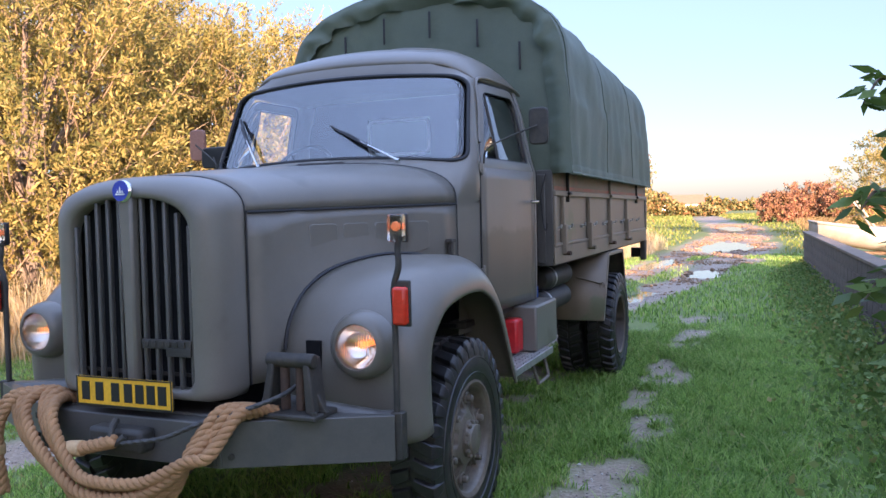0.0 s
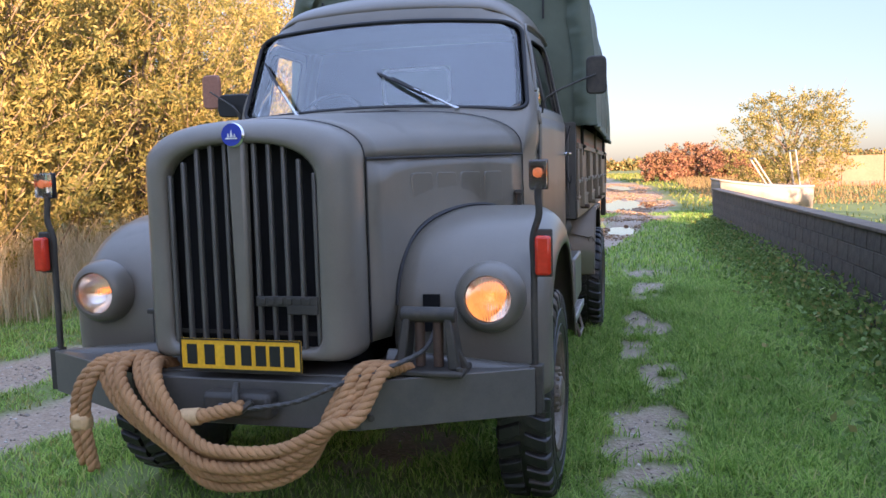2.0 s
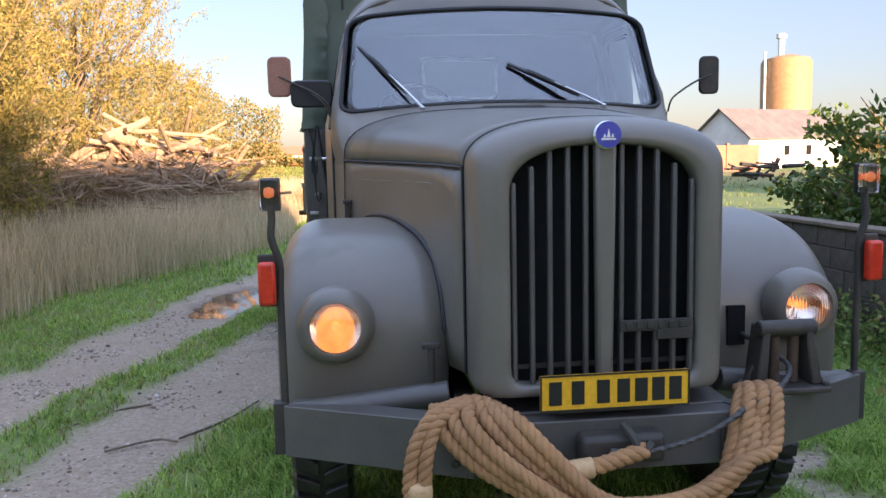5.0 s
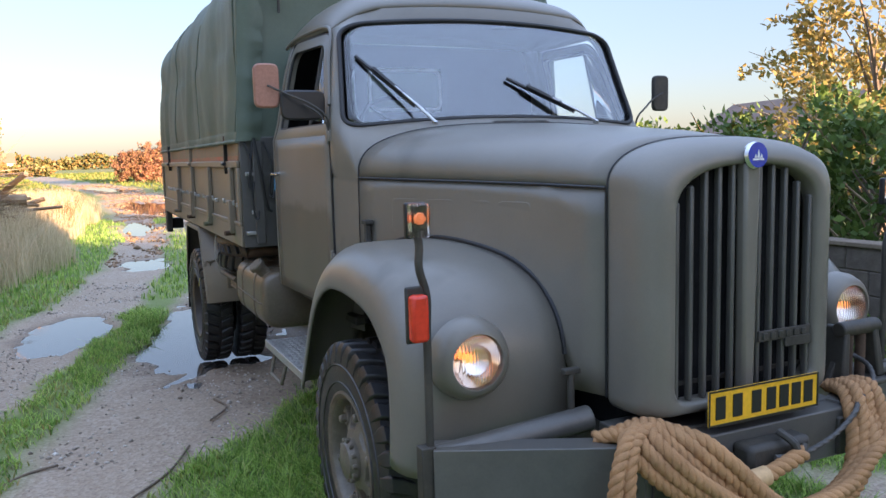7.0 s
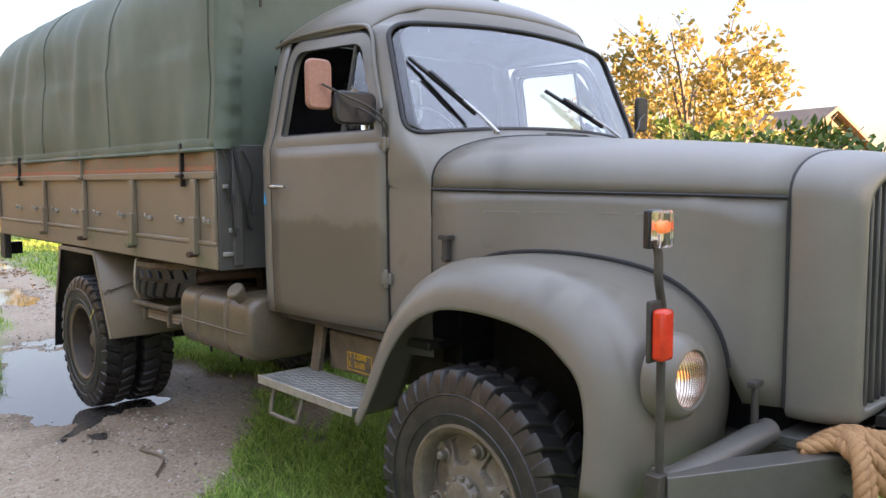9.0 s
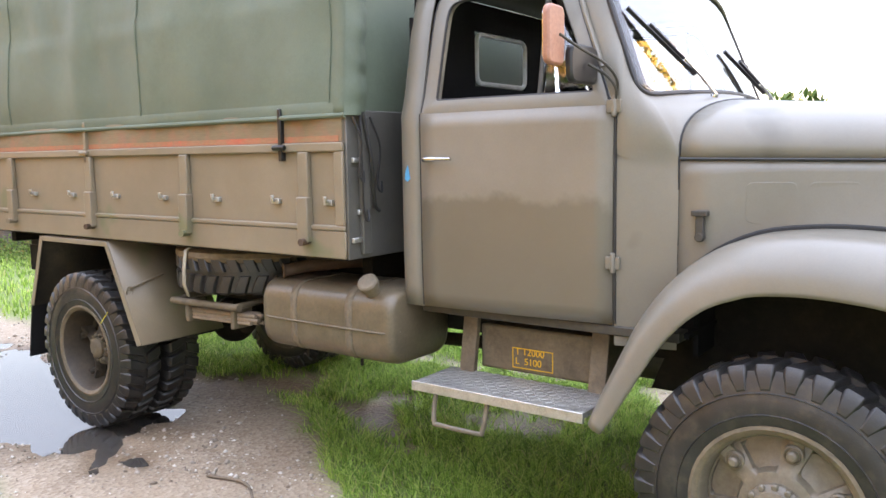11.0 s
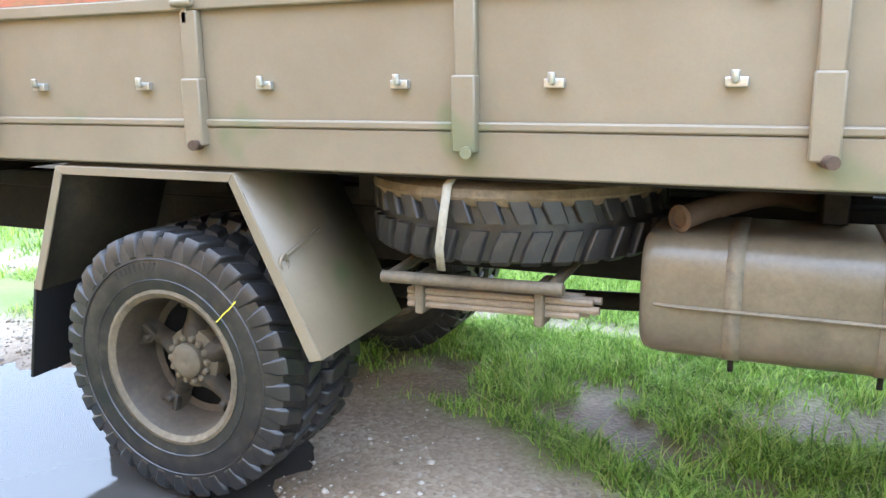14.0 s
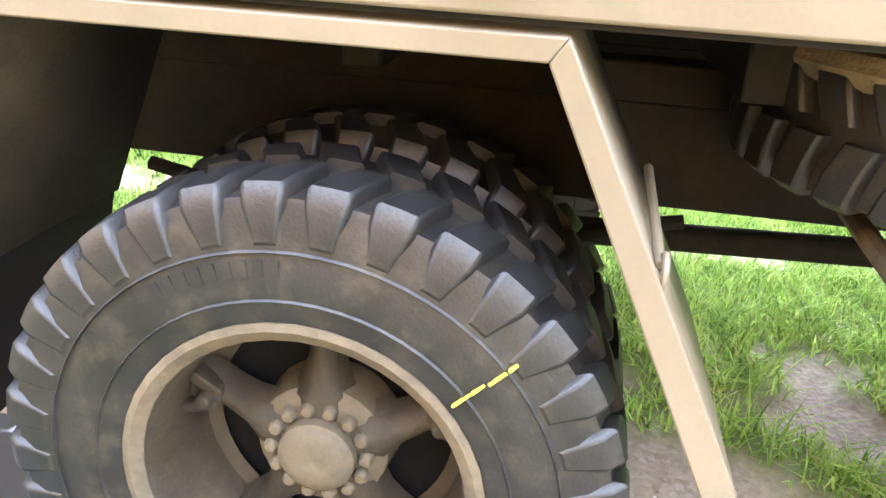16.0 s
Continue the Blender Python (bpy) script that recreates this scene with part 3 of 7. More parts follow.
sh.slab([(CX + 0.18, 0.070, 1.075), (CX + 0.306, 0.070, 1.075), (CX + 0.306, 0.070, 1.112), (CX + 0.18, 0.070, 1.112)], (0, 0.008, 0))
tag = tp("maker_script", sh, PAINT_DARK, "dark painted metal script bar", bevel=0.003)
for k in range(6):
    part("script_relief", Shape().box(CX + 0.07 + k * 0.037, CX + 0.092 + k * 0.037, 0.067, 0.074, 1.113, 1.138), PAINT_DARK, tag, bevel=0.003)
# round badge
sh = Shape().lathe([(0, -0.012), (0.034, -0.010), (0.044, -0.004), (0.046, 0.006), (0.03, 0.02)], (CX, 0.062, 1.758), (0, -1, 0.06), 28)
badge = tp("badge", sh, CHROME, "round blue and silver bonnet badge")
part("enamel", Shape().lathe([(0, 0), (0.0425, 0.0)], (CX, 0.0405, 1.7595), (0, -1, 0.06), 28), BLUE, badge)
bpiece = Shape()
for dx, w, h in ((-0.013, 0.010, 0.014), (0.0, 0.012, 0.028), (0.013, 0.010, 0.014)):
    bpiece.slab([(CX + dx - w / 2, 0.0395, 1.75), (CX + dx + w / 2, 0.0395, 1.75), (CX + dx, 0.0395, 1.75 + h)], (0, -0.002, 0))
bpiece.slab([(CX - 0.024, 0.0395, 1.742), (CX + 0.024, 0.0395, 1.742), (CX + 0.024, 0.0395, 1.748), (CX - 0.024, 0.0395, 1.748)], (0, -0.002, 0))
part("emblem", bpiece, WHITE, badge)
badge.location = (0, 0, 0)

# front wings: a swept arch with a rounded outer edge


def cab_half(y):
    return interp(y, [(1.55, 0.842), (1.7, 0.875), (1.885, 0.915)])


def wing_rows(sg, drop=0.0):
    path = smooth_path([(0, y, z) for y, z in WING], 3)
    rows = []
    cen = Vector((0, 1.2, 0.72))
    for i, p in enumerate(path):
        a, c = path[max(i - 1, 0)], path[min(i + 1, len(path) - 1)]
        d = (c - a).normalized()
        nrm = Vector((0, d.z, -d.y))
        if nrm.dot(cen - p) < 0:
            nrm = -nrm
        t = i / (len(path) - 1)
        inner = interp(p.y, [(0.4, 0.475), (0.6, 0.50), (1.0, 0.62), (1.6, 0.80), (1.95, 0.86)])
        rnd = interp(t, [(0, 0.12), (0.12, 0.14), (0.3, 0.175), (0.65, 0.17), (0.85, 0.11), (1, 0.06)])
        outx = 1.128
        row = [(CX + sg * lerp(inner, outx - rnd, k / 5), p.y, p.z) for k in range(6)]
        for k in range(1, 8):
            a2 = math.pi / 2 * k / 7
            q = p + nrm * (rnd * (1 - math.cos(a2)))
            row.append((CX + sg * (outx - rnd + rnd * math.sin(a2)), q.y, q.z))
        q = p + nrm * (rnd + 0.015)
        row.append((CX + sg * outx, q.y, q.z))
        rows.append(row)
    return rows


for sg in (-1, 1):
    rows = wing_rows(sg)
    wing = tp("front_wing", Shape().grid(rows), PAINT, "rounded front wing over the wheel", solid=0.012, angle=60)
    edge = [(CX + sg * (max(interp(r[0][1], HOOD_W) if r[0][1] < 1.6 else cab_half(r[0][1]), abs(r[0][0] - CX)) + interp(r[0][1], [(0.45, 0.012), (0.9, 0.026), (1.4, 0.006)])), r[0][1], r[0][2] + 0.006) for r in rows][8:-10]
    part("wing_seam", Shape().tube(edge, 0.010, 6), SEAL, wing)
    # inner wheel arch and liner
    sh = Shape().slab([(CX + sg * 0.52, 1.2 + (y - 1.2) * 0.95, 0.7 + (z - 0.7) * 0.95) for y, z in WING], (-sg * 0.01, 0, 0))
    # arch coloured near-black for the shade inside the wheel well
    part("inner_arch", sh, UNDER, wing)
    # headlamp
    c = (CX + sg * 0.898, 0.44, 1.095)
    lamp = tp("headlamp", Shape().lathe([(0.145, 0.02), (0.142, -0.02), (0.128, -0.055), (0.108, -0.073), (0.096, -0.076), (0.092, -0.068), (0.09, -0.03)], c, (0, 1, 0), 40), PAINT, "lit round headlamp in a painted bezel")
    part("reflector", Shape().lathe([(0.0, 0.02), (0.045, 0.012), (0.075, -0.02), (0.092, -0.05)], c, (0, 1, 0), 32), REFLECTOR, lamp, "silvered bowl with the bulb's light added as amber glow")
    part("bulb", Shape().lathe([(0, -0.035), (0.010, -0.032), (0.016, -0.02), (0.016, -0.008), (0.01, 0.0), (0.008, 0.01)], c, (0, 1, 0), 16), AMBER, lamp, "glowing amber bulb")
    lens = Shape().lathe([(0, -0.092), (0.03, -0.091), (0.06, -0.085), (0.092, -0.07), (0.092, -0.066), (0.06, -0.080), (0.03, -0.086), (0, -0.087)], c, (0, 1, 0), 36)
    ls = part("lens", lens, LENS, lamp, "ribbed clear glass lens")
    ls.visible_shadow = False
    # marker pole with indicator and red reflector
    px = CX + sg * 1.095
    pole = smooth_path([(px - sg * 0.01, 0.36, 0.66), (px - sg * 0.01, 0.36, 0.95), (px - sg * 0.01, 0.36, 1.22), (px - sg * 0.012, 0.36, 1.34), (px + sg * 0.012, 0.358, 1.43), (px + sg * 0.008, 0.362, 1.50), (px + sg * 0.012, 0.37, 1.55)], 6)
    marker = tp("marker_pole", Shape().tube(pole, 0.0135, 10), PAINT_DARK, "bent steel marker pole on the bumper end")
    sh = Shape().box(px - 0.03, px + 0.022, 0.335, 0.385, 0.655, 0.845)
    part("pole_bracket", sh, PAINT_DARK, marker, bevel=0.004)
    part("indicator_body", Shape().box(px - 0.036 + sg * 0.012, px + 0.036 + sg * 0.012, 0.368, 0.392, 1.525, 1.64), BLACK, marker, bevel=0.006)
    part("indicator_bulb", Shape().lathe([(0, -0.02), (0.017, -0.016), (0.02, 0), (0.012, 0.012)], (px + sg * 0.012, 0.35, 1.59), (0, 1, 0), 12), AMBER_DIM, marker, "glowing orange indicator bulb")
    il = part("indicator_lens", Shape().box(px - 0.034 + sg * 0.012, px + 0.034 + sg * 0.012, 0.328, 0.367, 1.53, 1.637), LENS, marker, "clear ribbed indicator lens", bevel=0.008)
    il.visible_shadow = False
    part("reflector_back", Shape().box(px - 0.035 + sg * 0.028, px + 0.035 + sg * 0.028, 0.352, 0.368, 1.19, 1.375), PAINT_DARK, marker, bevel=0.006)
    part("red_reflector", Shape().box(px - 0.03 + sg * 0.03, px + 0.03 + sg * 0.03, 0.308, 0.351, 1.20, 1.352), RED, marker, "orange-red plastic side marker lens", bevel=0.012)


# cab surfaces
CAB_W = [(1.55, 0.842), (1.7, 0.875), (1.885, 0.915), (2.3, 0.955), (2.8, 0.978), (2.95, 0.972)]


def cab_x(y, z):
    w = interp(y, CAB_W)
    if z > 1.9:
        w -= 0.02 * min(1, (z - 1.9) / 0.06)
    if z > 1.95:
        w -= (z - 1.95) * 0.20 + 0.12 * max(0, z - 2.3) ** 1.0
    if z < 1.3:
        w -= 0.05 * (1.3 - z) ** 1.5
    return w


def ws_point(x, s):
    """A point of the windscreen's plane: x across, s from its foot (0) to its head (1)."""
    k = (x / 0.83) ** 2
    return (CX + x, lerp(1.69, 1.90, s) + 0.105 * k, lerp(1.955, 2.45, s) - 0.038 * k)


WS_IN = rounded([(-0.872, 0.03), (0.872, 0.03), (0.815, 1.07), (-0.815, 1.07)], [0.12, 0.12, 0.15, 0.15], 8)


def roof_front(u):
    """The seam between roof and windscreen surround; u runs from -1 to 1 across."""
    x = 0.81 * math.sin(u * math.pi / 2)
    f = ws_point(x, 1.23)
    e = max(0.0, (abs(x) - 0.56) / 0.25) ** 2.2
    return (CX + x, lerp(f[1], 2.12, e), lerp(f[2], 2.45, e))


def same_count(a, b):
    """Resample outline pairs corner by corner, so that they can be joined."""
    A, B = [], []
    for i in range(len(a)):
        j = (i + 1) % len(a)
        k = 10 if math.hypot(a[j][0] - a[i][0], a[j][1] - a[i][1]) > 0.25 else 1
        for q in range(k):
            t = q / k
            A.append((lerp(a[i][0], a[j][0], t), lerp(a[i][1], a[j][1], t)))
            B.append((lerp(b[i][0], b[j][0], t), lerp(b[i][1], b[j][1], t)))
    return A, B


wi, _wo = same_count(WS_IN, WS_IN)


def ws3(o, off):
    return [tuple(Vector(ws_point(*p)) + Vector((0, off, -off * 0.4))) for p in o]


def along(poly, fr):
    """Points of a polyline at fractions of its length."""
    poly = [Vector(p) for p in poly]
    acc = [0.0]
    for p, q in zip(poly, poly[1:]):
        acc.append(acc[-1] + (q - p).length)
    res = []
    for f_ in fr:
        d = f_ * acc[-1]
        i = max(0, min(len(poly) - 2, sum(1 for v in acc if v <= d) - 1))
        res.append(poly[i].lerp(poly[i + 1], (d - acc[i]) / max(1e-9, acc[i + 1] - acc[i])))
    return res


# one pressed panel from the screen's edge to bonnet, door pillars and roof
hood_edge = [(x, hood_y(x, 1.65), z) for x, z in arch(0.857, 1.688, 1.936, 61)][::-1]
pillar = [hood_edge[-1]] + [(CX + cab_x(1.884, z), 1.884, z) for z in (1.69, 1.76, 1.83, 1.885)] + [(CX + cab_x(lerp(1.90, 2.12, t), lerp(1.9, 2.45, t)) + 0.004, lerp(1.895, 2.12, t), lerp(1.9, 2.45, t)) for t in (0.05, 0.3, 0.6, 0.85)] + [roof_front(1)]
roof_edge = [roof_front(u) for u in np.linspace(1, -1, 61)]
pillar_l = [(2 * CX - p[0], p[1], p[2]) for p in pillar][::-1]
mids = []
for cx_, cs_ in ((-1, 0), (1, 0), (1, 1), (-1, 1)):
    mids.append(max(range(len(wi)), key=lambda i: cx_ * wi[i][0] / 0.85 + (2 * cs_ - 1) * wi[i][1] * 1.1))
n_w = len(wi)
ring_out = [None] * n_w
for k, edge_poly in enumerate((hood_edge, pillar, roof_edge, pillar_l)):
    i0, i1 = mids[k], mids[(k + 1) % 4]
    idx = [(i0 + j) % n_w for j in range(((i1 - i0) % n_w) + 1)]
    acc = [0.0]
    for p, q in zip(idx, idx[1:]):
        acc.append(acc[-1] + math.hypot(wi[q][0] - wi[p][0], 0.5 * (wi[q][1] - wi[p][1])))
    for p, v in zip(idx, along(edge_poly, [c / acc[-1] for c in acc])):
        ring_out[p] = v
ring_in = [Vector(p) for p in ws3(wi, -0.006)]
rings = [ws3(wi, 0.02), [tuple(p) for p in ring_in]]
for t in (0.12, 0.3, 0.5, 0.7, 0.88, 1.0):
    row = []
    for p, q in zip(ring_in, ring_out):
        v = p.lerp(q, t)
        swell = 0.05 * math.sin(math.pi * t) * min(1.0, (q - p).length / 0.4) * (1 if abs(q.x - CX) > 0.8 else 0.35)
        row.append((v.x + math.copysign(swell * min(1, abs(v.x) / 0.9) ** 3 * (0.8 if q.z < 1.9 else 0.55), v.x), v.y - swell * 0.5, v.z + swell * 0.25))
    rings.append(row)
front_panel = Shape().grid(rings, close_u=True)
for sg in (-1, 1):
    foot = sorted((q for q in ring_out if q.z < 1.695 and sg * (q.x - CX) > 0.8 and 1.587 < q.y < 1.886), key=lambda q: q.y)
    foot.append(Vector((CX + sg * cab_x(1.886, 1.69), 1.886, 1.69)))
    front_panel.grid([[tuple(q) for q in foot]] + [[(CX + sg * lerp(abs(q.x - CX), cab_x(q.y, z), min(1, (1.69 - z) / 0.2)), q.y, z) for q in foot] for z in (1.65, 1.58, 1.5, 1.4, 1.25, 1.1, 0.95)])
panel_ob = tp("windscreen_surround", front_panel, PAINT, "painted windscreen surround and cowl", angle=60)
bm_ = bmesh.new()
bm_.from_mesh(panel_ob.data)
bmesh.ops.remove_doubles(bm_, verts=bm_.verts, dist=0.0008)
bmesh.ops.recalc_face_normals(bm_, faces=bm_.faces)
bm_.to_mesh(panel_ob.data)
bm_.free()
panel_ob.data.polygons.foreach_set("use_smooth", [True] * len(panel_ob.data.polygons))
panel_ob.data.set_sharp_from_angle(angle=radians(65))


def screen_half(q):
    """Half width of the glass at height q, with its rounded corners."""
    r0 = lerp(0.12, 0.15, q)
    d = min(q - 0.03, 1.07 - q)
    return lerp(0.874, 0.817, q) - (r0 * (1 - math.sqrt(max(0.0, 1 - ((r0 - d) / r0) ** 2))) if d < r0 else 0)


seal = ws3(wi, -0.008)
wscreen = tp("windscreen", Shape().grid([[ws_point(x * screen_half(q), q) for x in np.linspace(-1, 1, 25)] for q in [0.03 + 1.04 * (0.5 - 0.5 * math.cos(math.pi * j / 20)) for j in range(21)]]), GLASS, "slightly curved one-piece windscreen glass", solid=0.005)
wscreen.visible_shadow = False
part("screen_seal", Shape().tube(seal + seal[:1], 0.0125, 8), SEAL, wscreen, "black rubber windscreen seal")

for sg in (-1, 1):
    # door
    dz0, dz1, dy0, dy1 = 1.035, 1.90, 1.89, 2.785

    def dpt(y, z, off=0.006):
        return (CX + sg * (cab_x(y, z) + off), y, z)

    rows = []
    for y in np.linspace(dy0, dy1, 12):
        rows.append([dpt(y, z, 0.008) for z in np.linspace(dz0, dz1, 14)])
    door = tp("cab_door", Shape().grid(rows), DOOR_PAINT, "olive-grey cab door with patched paint", solid=0.03)
    out = rounded([(1.90, 1.885), (dy1, 1.885), (2.765, 2.455), (2.125, 2.435)], [0.02, 0.02, 0.10, 0.10], 7)
    inn = rounded([(1.975, 1.955), (2.715, 1.955), (2.70, 2.395), (2.165, 2.38)], [0.02, 0.02, 0.07, 0.07], 7)
    oo, ii = [], []
    for k in range(len(out)):
        j = (k + 1) % len(out)
        nst = 6 if math.hypot(out[j][0] - out[k][0], out[j][1] - out[k][1]) > 0.2 else 1
        for q in range(nst):
            t = q / nst
            oo.append((lerp(out[k][0], out[j][0], t), lerp(out[k][1], out[j][1], t)))
            ii.append((lerp(inn[k][0], inn[j][0], t), lerp(inn[k][1], inn[j][1], t)))
    part("window_frame", Shape().grid([[dpt(y, z, -0.03) for y, z in ii], [dpt(y, z, 0.012) for y, z in ii], [dpt(lerp(y, a, 0.5), lerp(z, c, 0.5), 0.012) for (y, z), (a, c) in zip(ii, oo)], [dpt(y, z, 0.004) for y, z in oo], [dpt(y, z, -0.03) for y, z in oo]], close_u=True), PAINT, door, angle=50)
    part("window_seal", Shape().tube([dpt(y, z, 0.003) for y, z in ii + ii[:1]], 0.008, 6), SEAL, door)
    part("door_gap", Shape().tube([dpt(y, z, 0.002) for y, z in oo[-30:] + oo[:1]], 0.005, 6), SEAL, door)
    part("window_divider", Shape().tube([dpt(2.215, 1.955, -0.006), dpt(2.225, 2.385, -0.006)], 0.011, 8), PAINT_DARK, door)
    q = Shape().grid([[dpt(lerp(1.975, 2.215, t), lerp(1.955, lerp(1.957, 2.385, t) if t > 0.8 else lerp(1.957, 2.37, min(1, t * 1.15)), u), -0.008) for u in (0, 0.5, 1)] for t in (0.02, 0.3, 0.6, 0.9, 1)])
    pane = part("quarter_light", q, GLASS, door, solid=0.004, angle=12)
    pane.visible_shadow = False
    if sg > 0:
        q = Shape().grid([[dpt(y, z, -0.01) for z in np.linspace(1.945, 2.40, 30)] for y in np.linspace(2.21, 2.72, 40)])
        pane = part("window_pane", q, GLASS, door, solid=0.004, angle=12)
        pane.visible_shadow = False
    # backing behind the pillar's joint
    part("pillar_backing", Shape().grid([[dpt(y, z, -0.006) for z in (1.64, 1.67, 1.70, 1.73)] for y in (1.79, 1.82, 1.85, 1.89)]), PAINT, door)
    # hinges, handle
    for z in (1.895, 1.285):
        sh = Shape().tube([dpt(1.885, z - 0.04, 0.016), dpt(1.885, z + 0.04, 0.016)], 0.011, 10)
        sh.obox(Matrix.Translation(dpt(1.9, z, 0.01)), 0.016, 0.03, 0.05)
        sh.obox(Matrix.Translation(dpt(1.87, z, 0.01)), 0.016, 0.024, 0.05)
        part("hinge", sh, PAINT, door, bevel=0.003)
    sh = Shape().tube(smooth_path([dpt(2.745, 1.70, 0.008), dpt(2.74, 1.70, 0.045), dpt(2.69, 1.701, 0.052), dpt(2.60, 1.70, 0.05)], 5), [0.012] * 6 + [0.011] * 5 + [0.008] * 5)
    part("door_handle", sh, CHROME, door, "chrome lever handle")
    part("hinge_line", Shape().tube([dpt(1.883, z, 0.004) for z in np.linspace(1.04, 1.9, 8)], 0.006, 6), SEAL, door)
    part("rear_gap", Shape().tube([dpt(2.789, z, 0.004) for z in np.linspace(1.04, 1.9, 8)], 0.005, 6), SEAL, door)
    # rear pillar
    rows = []
    for z in np.linspace(1.03, 2.47, 16):
        row = []
        for t in np.linspace(0, 1, 8):
            a = t * math.pi / 2
            w = cab_x(2.85, z)
            row.append((CX + sg * (w - 0.07 + 0.07 * math.cos(a)), 2.86 + 0.08 * math.sin(a), z))
        row.insert(0, (CX + sg * cab_x(2.793, z), 2.793, z))
        rows.append(row)
    tp("rear_pillar", Shape().grid(rows), PAINT, solid=0.01, angle=60)
    tp("sill", Shape().box(CX + sg * 0.86 - 0.05, CX + sg * 0.86 + 0.05, 1.62, 2.85, 0.99, 1.03), PAINT_DARK, bevel=0.006)
    rail = [(CX + sg * (cab_x(p[1], p[2]) + 0.012), p[1], p[2]) for p in smooth_path([(0, 1.95, 2.05), (0, 2.03, 2.24), (0, 2.105, 2.41), (0, 2.2, 2.468), (0, 2.45, 2.482), (0, 2.75, 2.478), (0, 2.93, 2.45)], 5)]
    tp("drip_rail", Shape().tube(rail, 0.011, 8), PAINT)

# roof
rows = []
for v in np.linspace(0, 1, 22):
    row = []
    v2 = v ** 1.4
    for u in np.linspace(-1, 1, 41):
        f = roof_front(u)
        yc = lerp(f[1], 2.945 - 0.05 * abs(u) ** 3, v2)
        x = lerp(f[0], CX + 0.846 * math.sin(u * math.pi / 2), v2)
        rise = max(0.0, math.cos(u * math.pi / 2)) ** 0.62 * max(0.0, math.sin(math.pi * (0.5 * min(1, v2 * 1.9) if v2 < 0.526 else 0.5 + 0.47 * (v2 - 0.526) / 0.474))) ** 0.62
        row.append((x, yc, lerp(f[2], 2.458, v2) + 0.215 * rise))
    rows.append(row)
tp("cab_roof", Shape().grid(rows), PAINT, "domed olive-grey cab roof", solid=0.008, angle=70)
hatch = tp("roof_hatch", Shape().lathe([(0.33, -0.06), (0.33, 0.012), (0.322, 0.018), (0.305, 0.02), (0.30, 0.032), (0.28, 0.04), (0.0, 0.044)], (CX + 0.31, 2.5, 2.665), (0.06, 0, 1), 40), PAINT, "round roof hatch lid")
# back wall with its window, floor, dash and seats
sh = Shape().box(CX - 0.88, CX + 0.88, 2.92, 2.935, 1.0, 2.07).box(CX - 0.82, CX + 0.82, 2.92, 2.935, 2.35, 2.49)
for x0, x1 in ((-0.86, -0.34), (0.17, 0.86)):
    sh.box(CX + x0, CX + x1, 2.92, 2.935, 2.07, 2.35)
# cab's inner shade is carried by the near-black colour of wall and floor
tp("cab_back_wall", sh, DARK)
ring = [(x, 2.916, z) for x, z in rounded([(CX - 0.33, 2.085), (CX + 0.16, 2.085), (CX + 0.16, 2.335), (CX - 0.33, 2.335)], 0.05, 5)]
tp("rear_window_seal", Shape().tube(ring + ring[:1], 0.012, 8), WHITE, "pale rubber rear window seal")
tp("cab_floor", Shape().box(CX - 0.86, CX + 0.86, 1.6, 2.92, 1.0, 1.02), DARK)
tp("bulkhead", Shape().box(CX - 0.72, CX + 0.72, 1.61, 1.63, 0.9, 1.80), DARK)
tp("dashboard", Shape().slab([(CX - 0.72, 1.72, 1.62), (CX - 0.72, 1.72, 1.88), (CX - 0.72, 1.86, 1.89), (CX - 0.72, 1.95, 1.82), (CX - 0.72, 1.95, 1.62)], (1.44, 0, 0)), PAINT_DARK, bevel=0.015)
for x0 in (-0.44, 0.36):
    tp("cab_seat", Shape().box(CX + x0 - 0.24, CX + x0 + 0.24, 2.32, 2.75, 1.32, 1.48), BLACK, bevel=0.05)
    tp("seat_back", Shape().box(CX + x0 - 0.23, CX + x0 + 0.23, 2.76, 2.86, 1.45, 1.95), BLACK, bevel=0.04)
rim = [Vector((CX - 0.44, 2.13, 1.93)) + Vector((0.22 * math.cos(a), 0.13 * math.sin(a), 0.18 * math.sin(a))) for a in np.linspace(0, 2 * math.pi, 41)]
wheel = tp("steering_wheel", Shape().tube(rim, 0.012, 8), BLACK, "thin black steering wheel")
sp_ = Shape().tube([(CX - 0.44, 2.13, 1.93), (CX - 0.44, 1.90, 1.65)], 0.02, 8)
for a in (0.2, 2.3, 4.3):
    sp_.tube([(CX - 0.44, 2.13, 1.93), (CX - 0.44 + 0.22 * math.cos(a), 2.13 + 0.13 * math.sin(a), 1.93 + 0.18 * math.sin(a))], 0.008, 6)
part("spoke_set", sp_, BLACK, wheel)
tp("cab_shelf", Shape().box(CX - 0.40, CX + 0.10, 1.98, 2.62, 1.905, 1.928), PAINT_DARK, bevel=0.006)
tp("shelf_post", Shape().box(CX - 0.19, CX - 0.11, 2.26, 2.34, 1.02, 1.905), PAINT_DARK, bevel=0.006)
tp("blue_box", Shape().box(CX - 0.35, CX - 0.18, 2.1, 2.26, 1.928, 1.985), plain("blue_plastic", (0.03, 0.2, 0.6), 0.4), "blue plastic box on the cab shelf", bevel=0.01)
tp("paper_stack", Shape().slab([(CX - 0.36, 2.32, 1.928), (CX - 0.14, 2.30, 1.928), (CX - 0.12, 2.46, 1.928), (CX - 0.34, 2.48, 1.928)], (0, 0, 0.03)), WHITE, "stack of pale papers on the cab shelf", bevel=0.003)
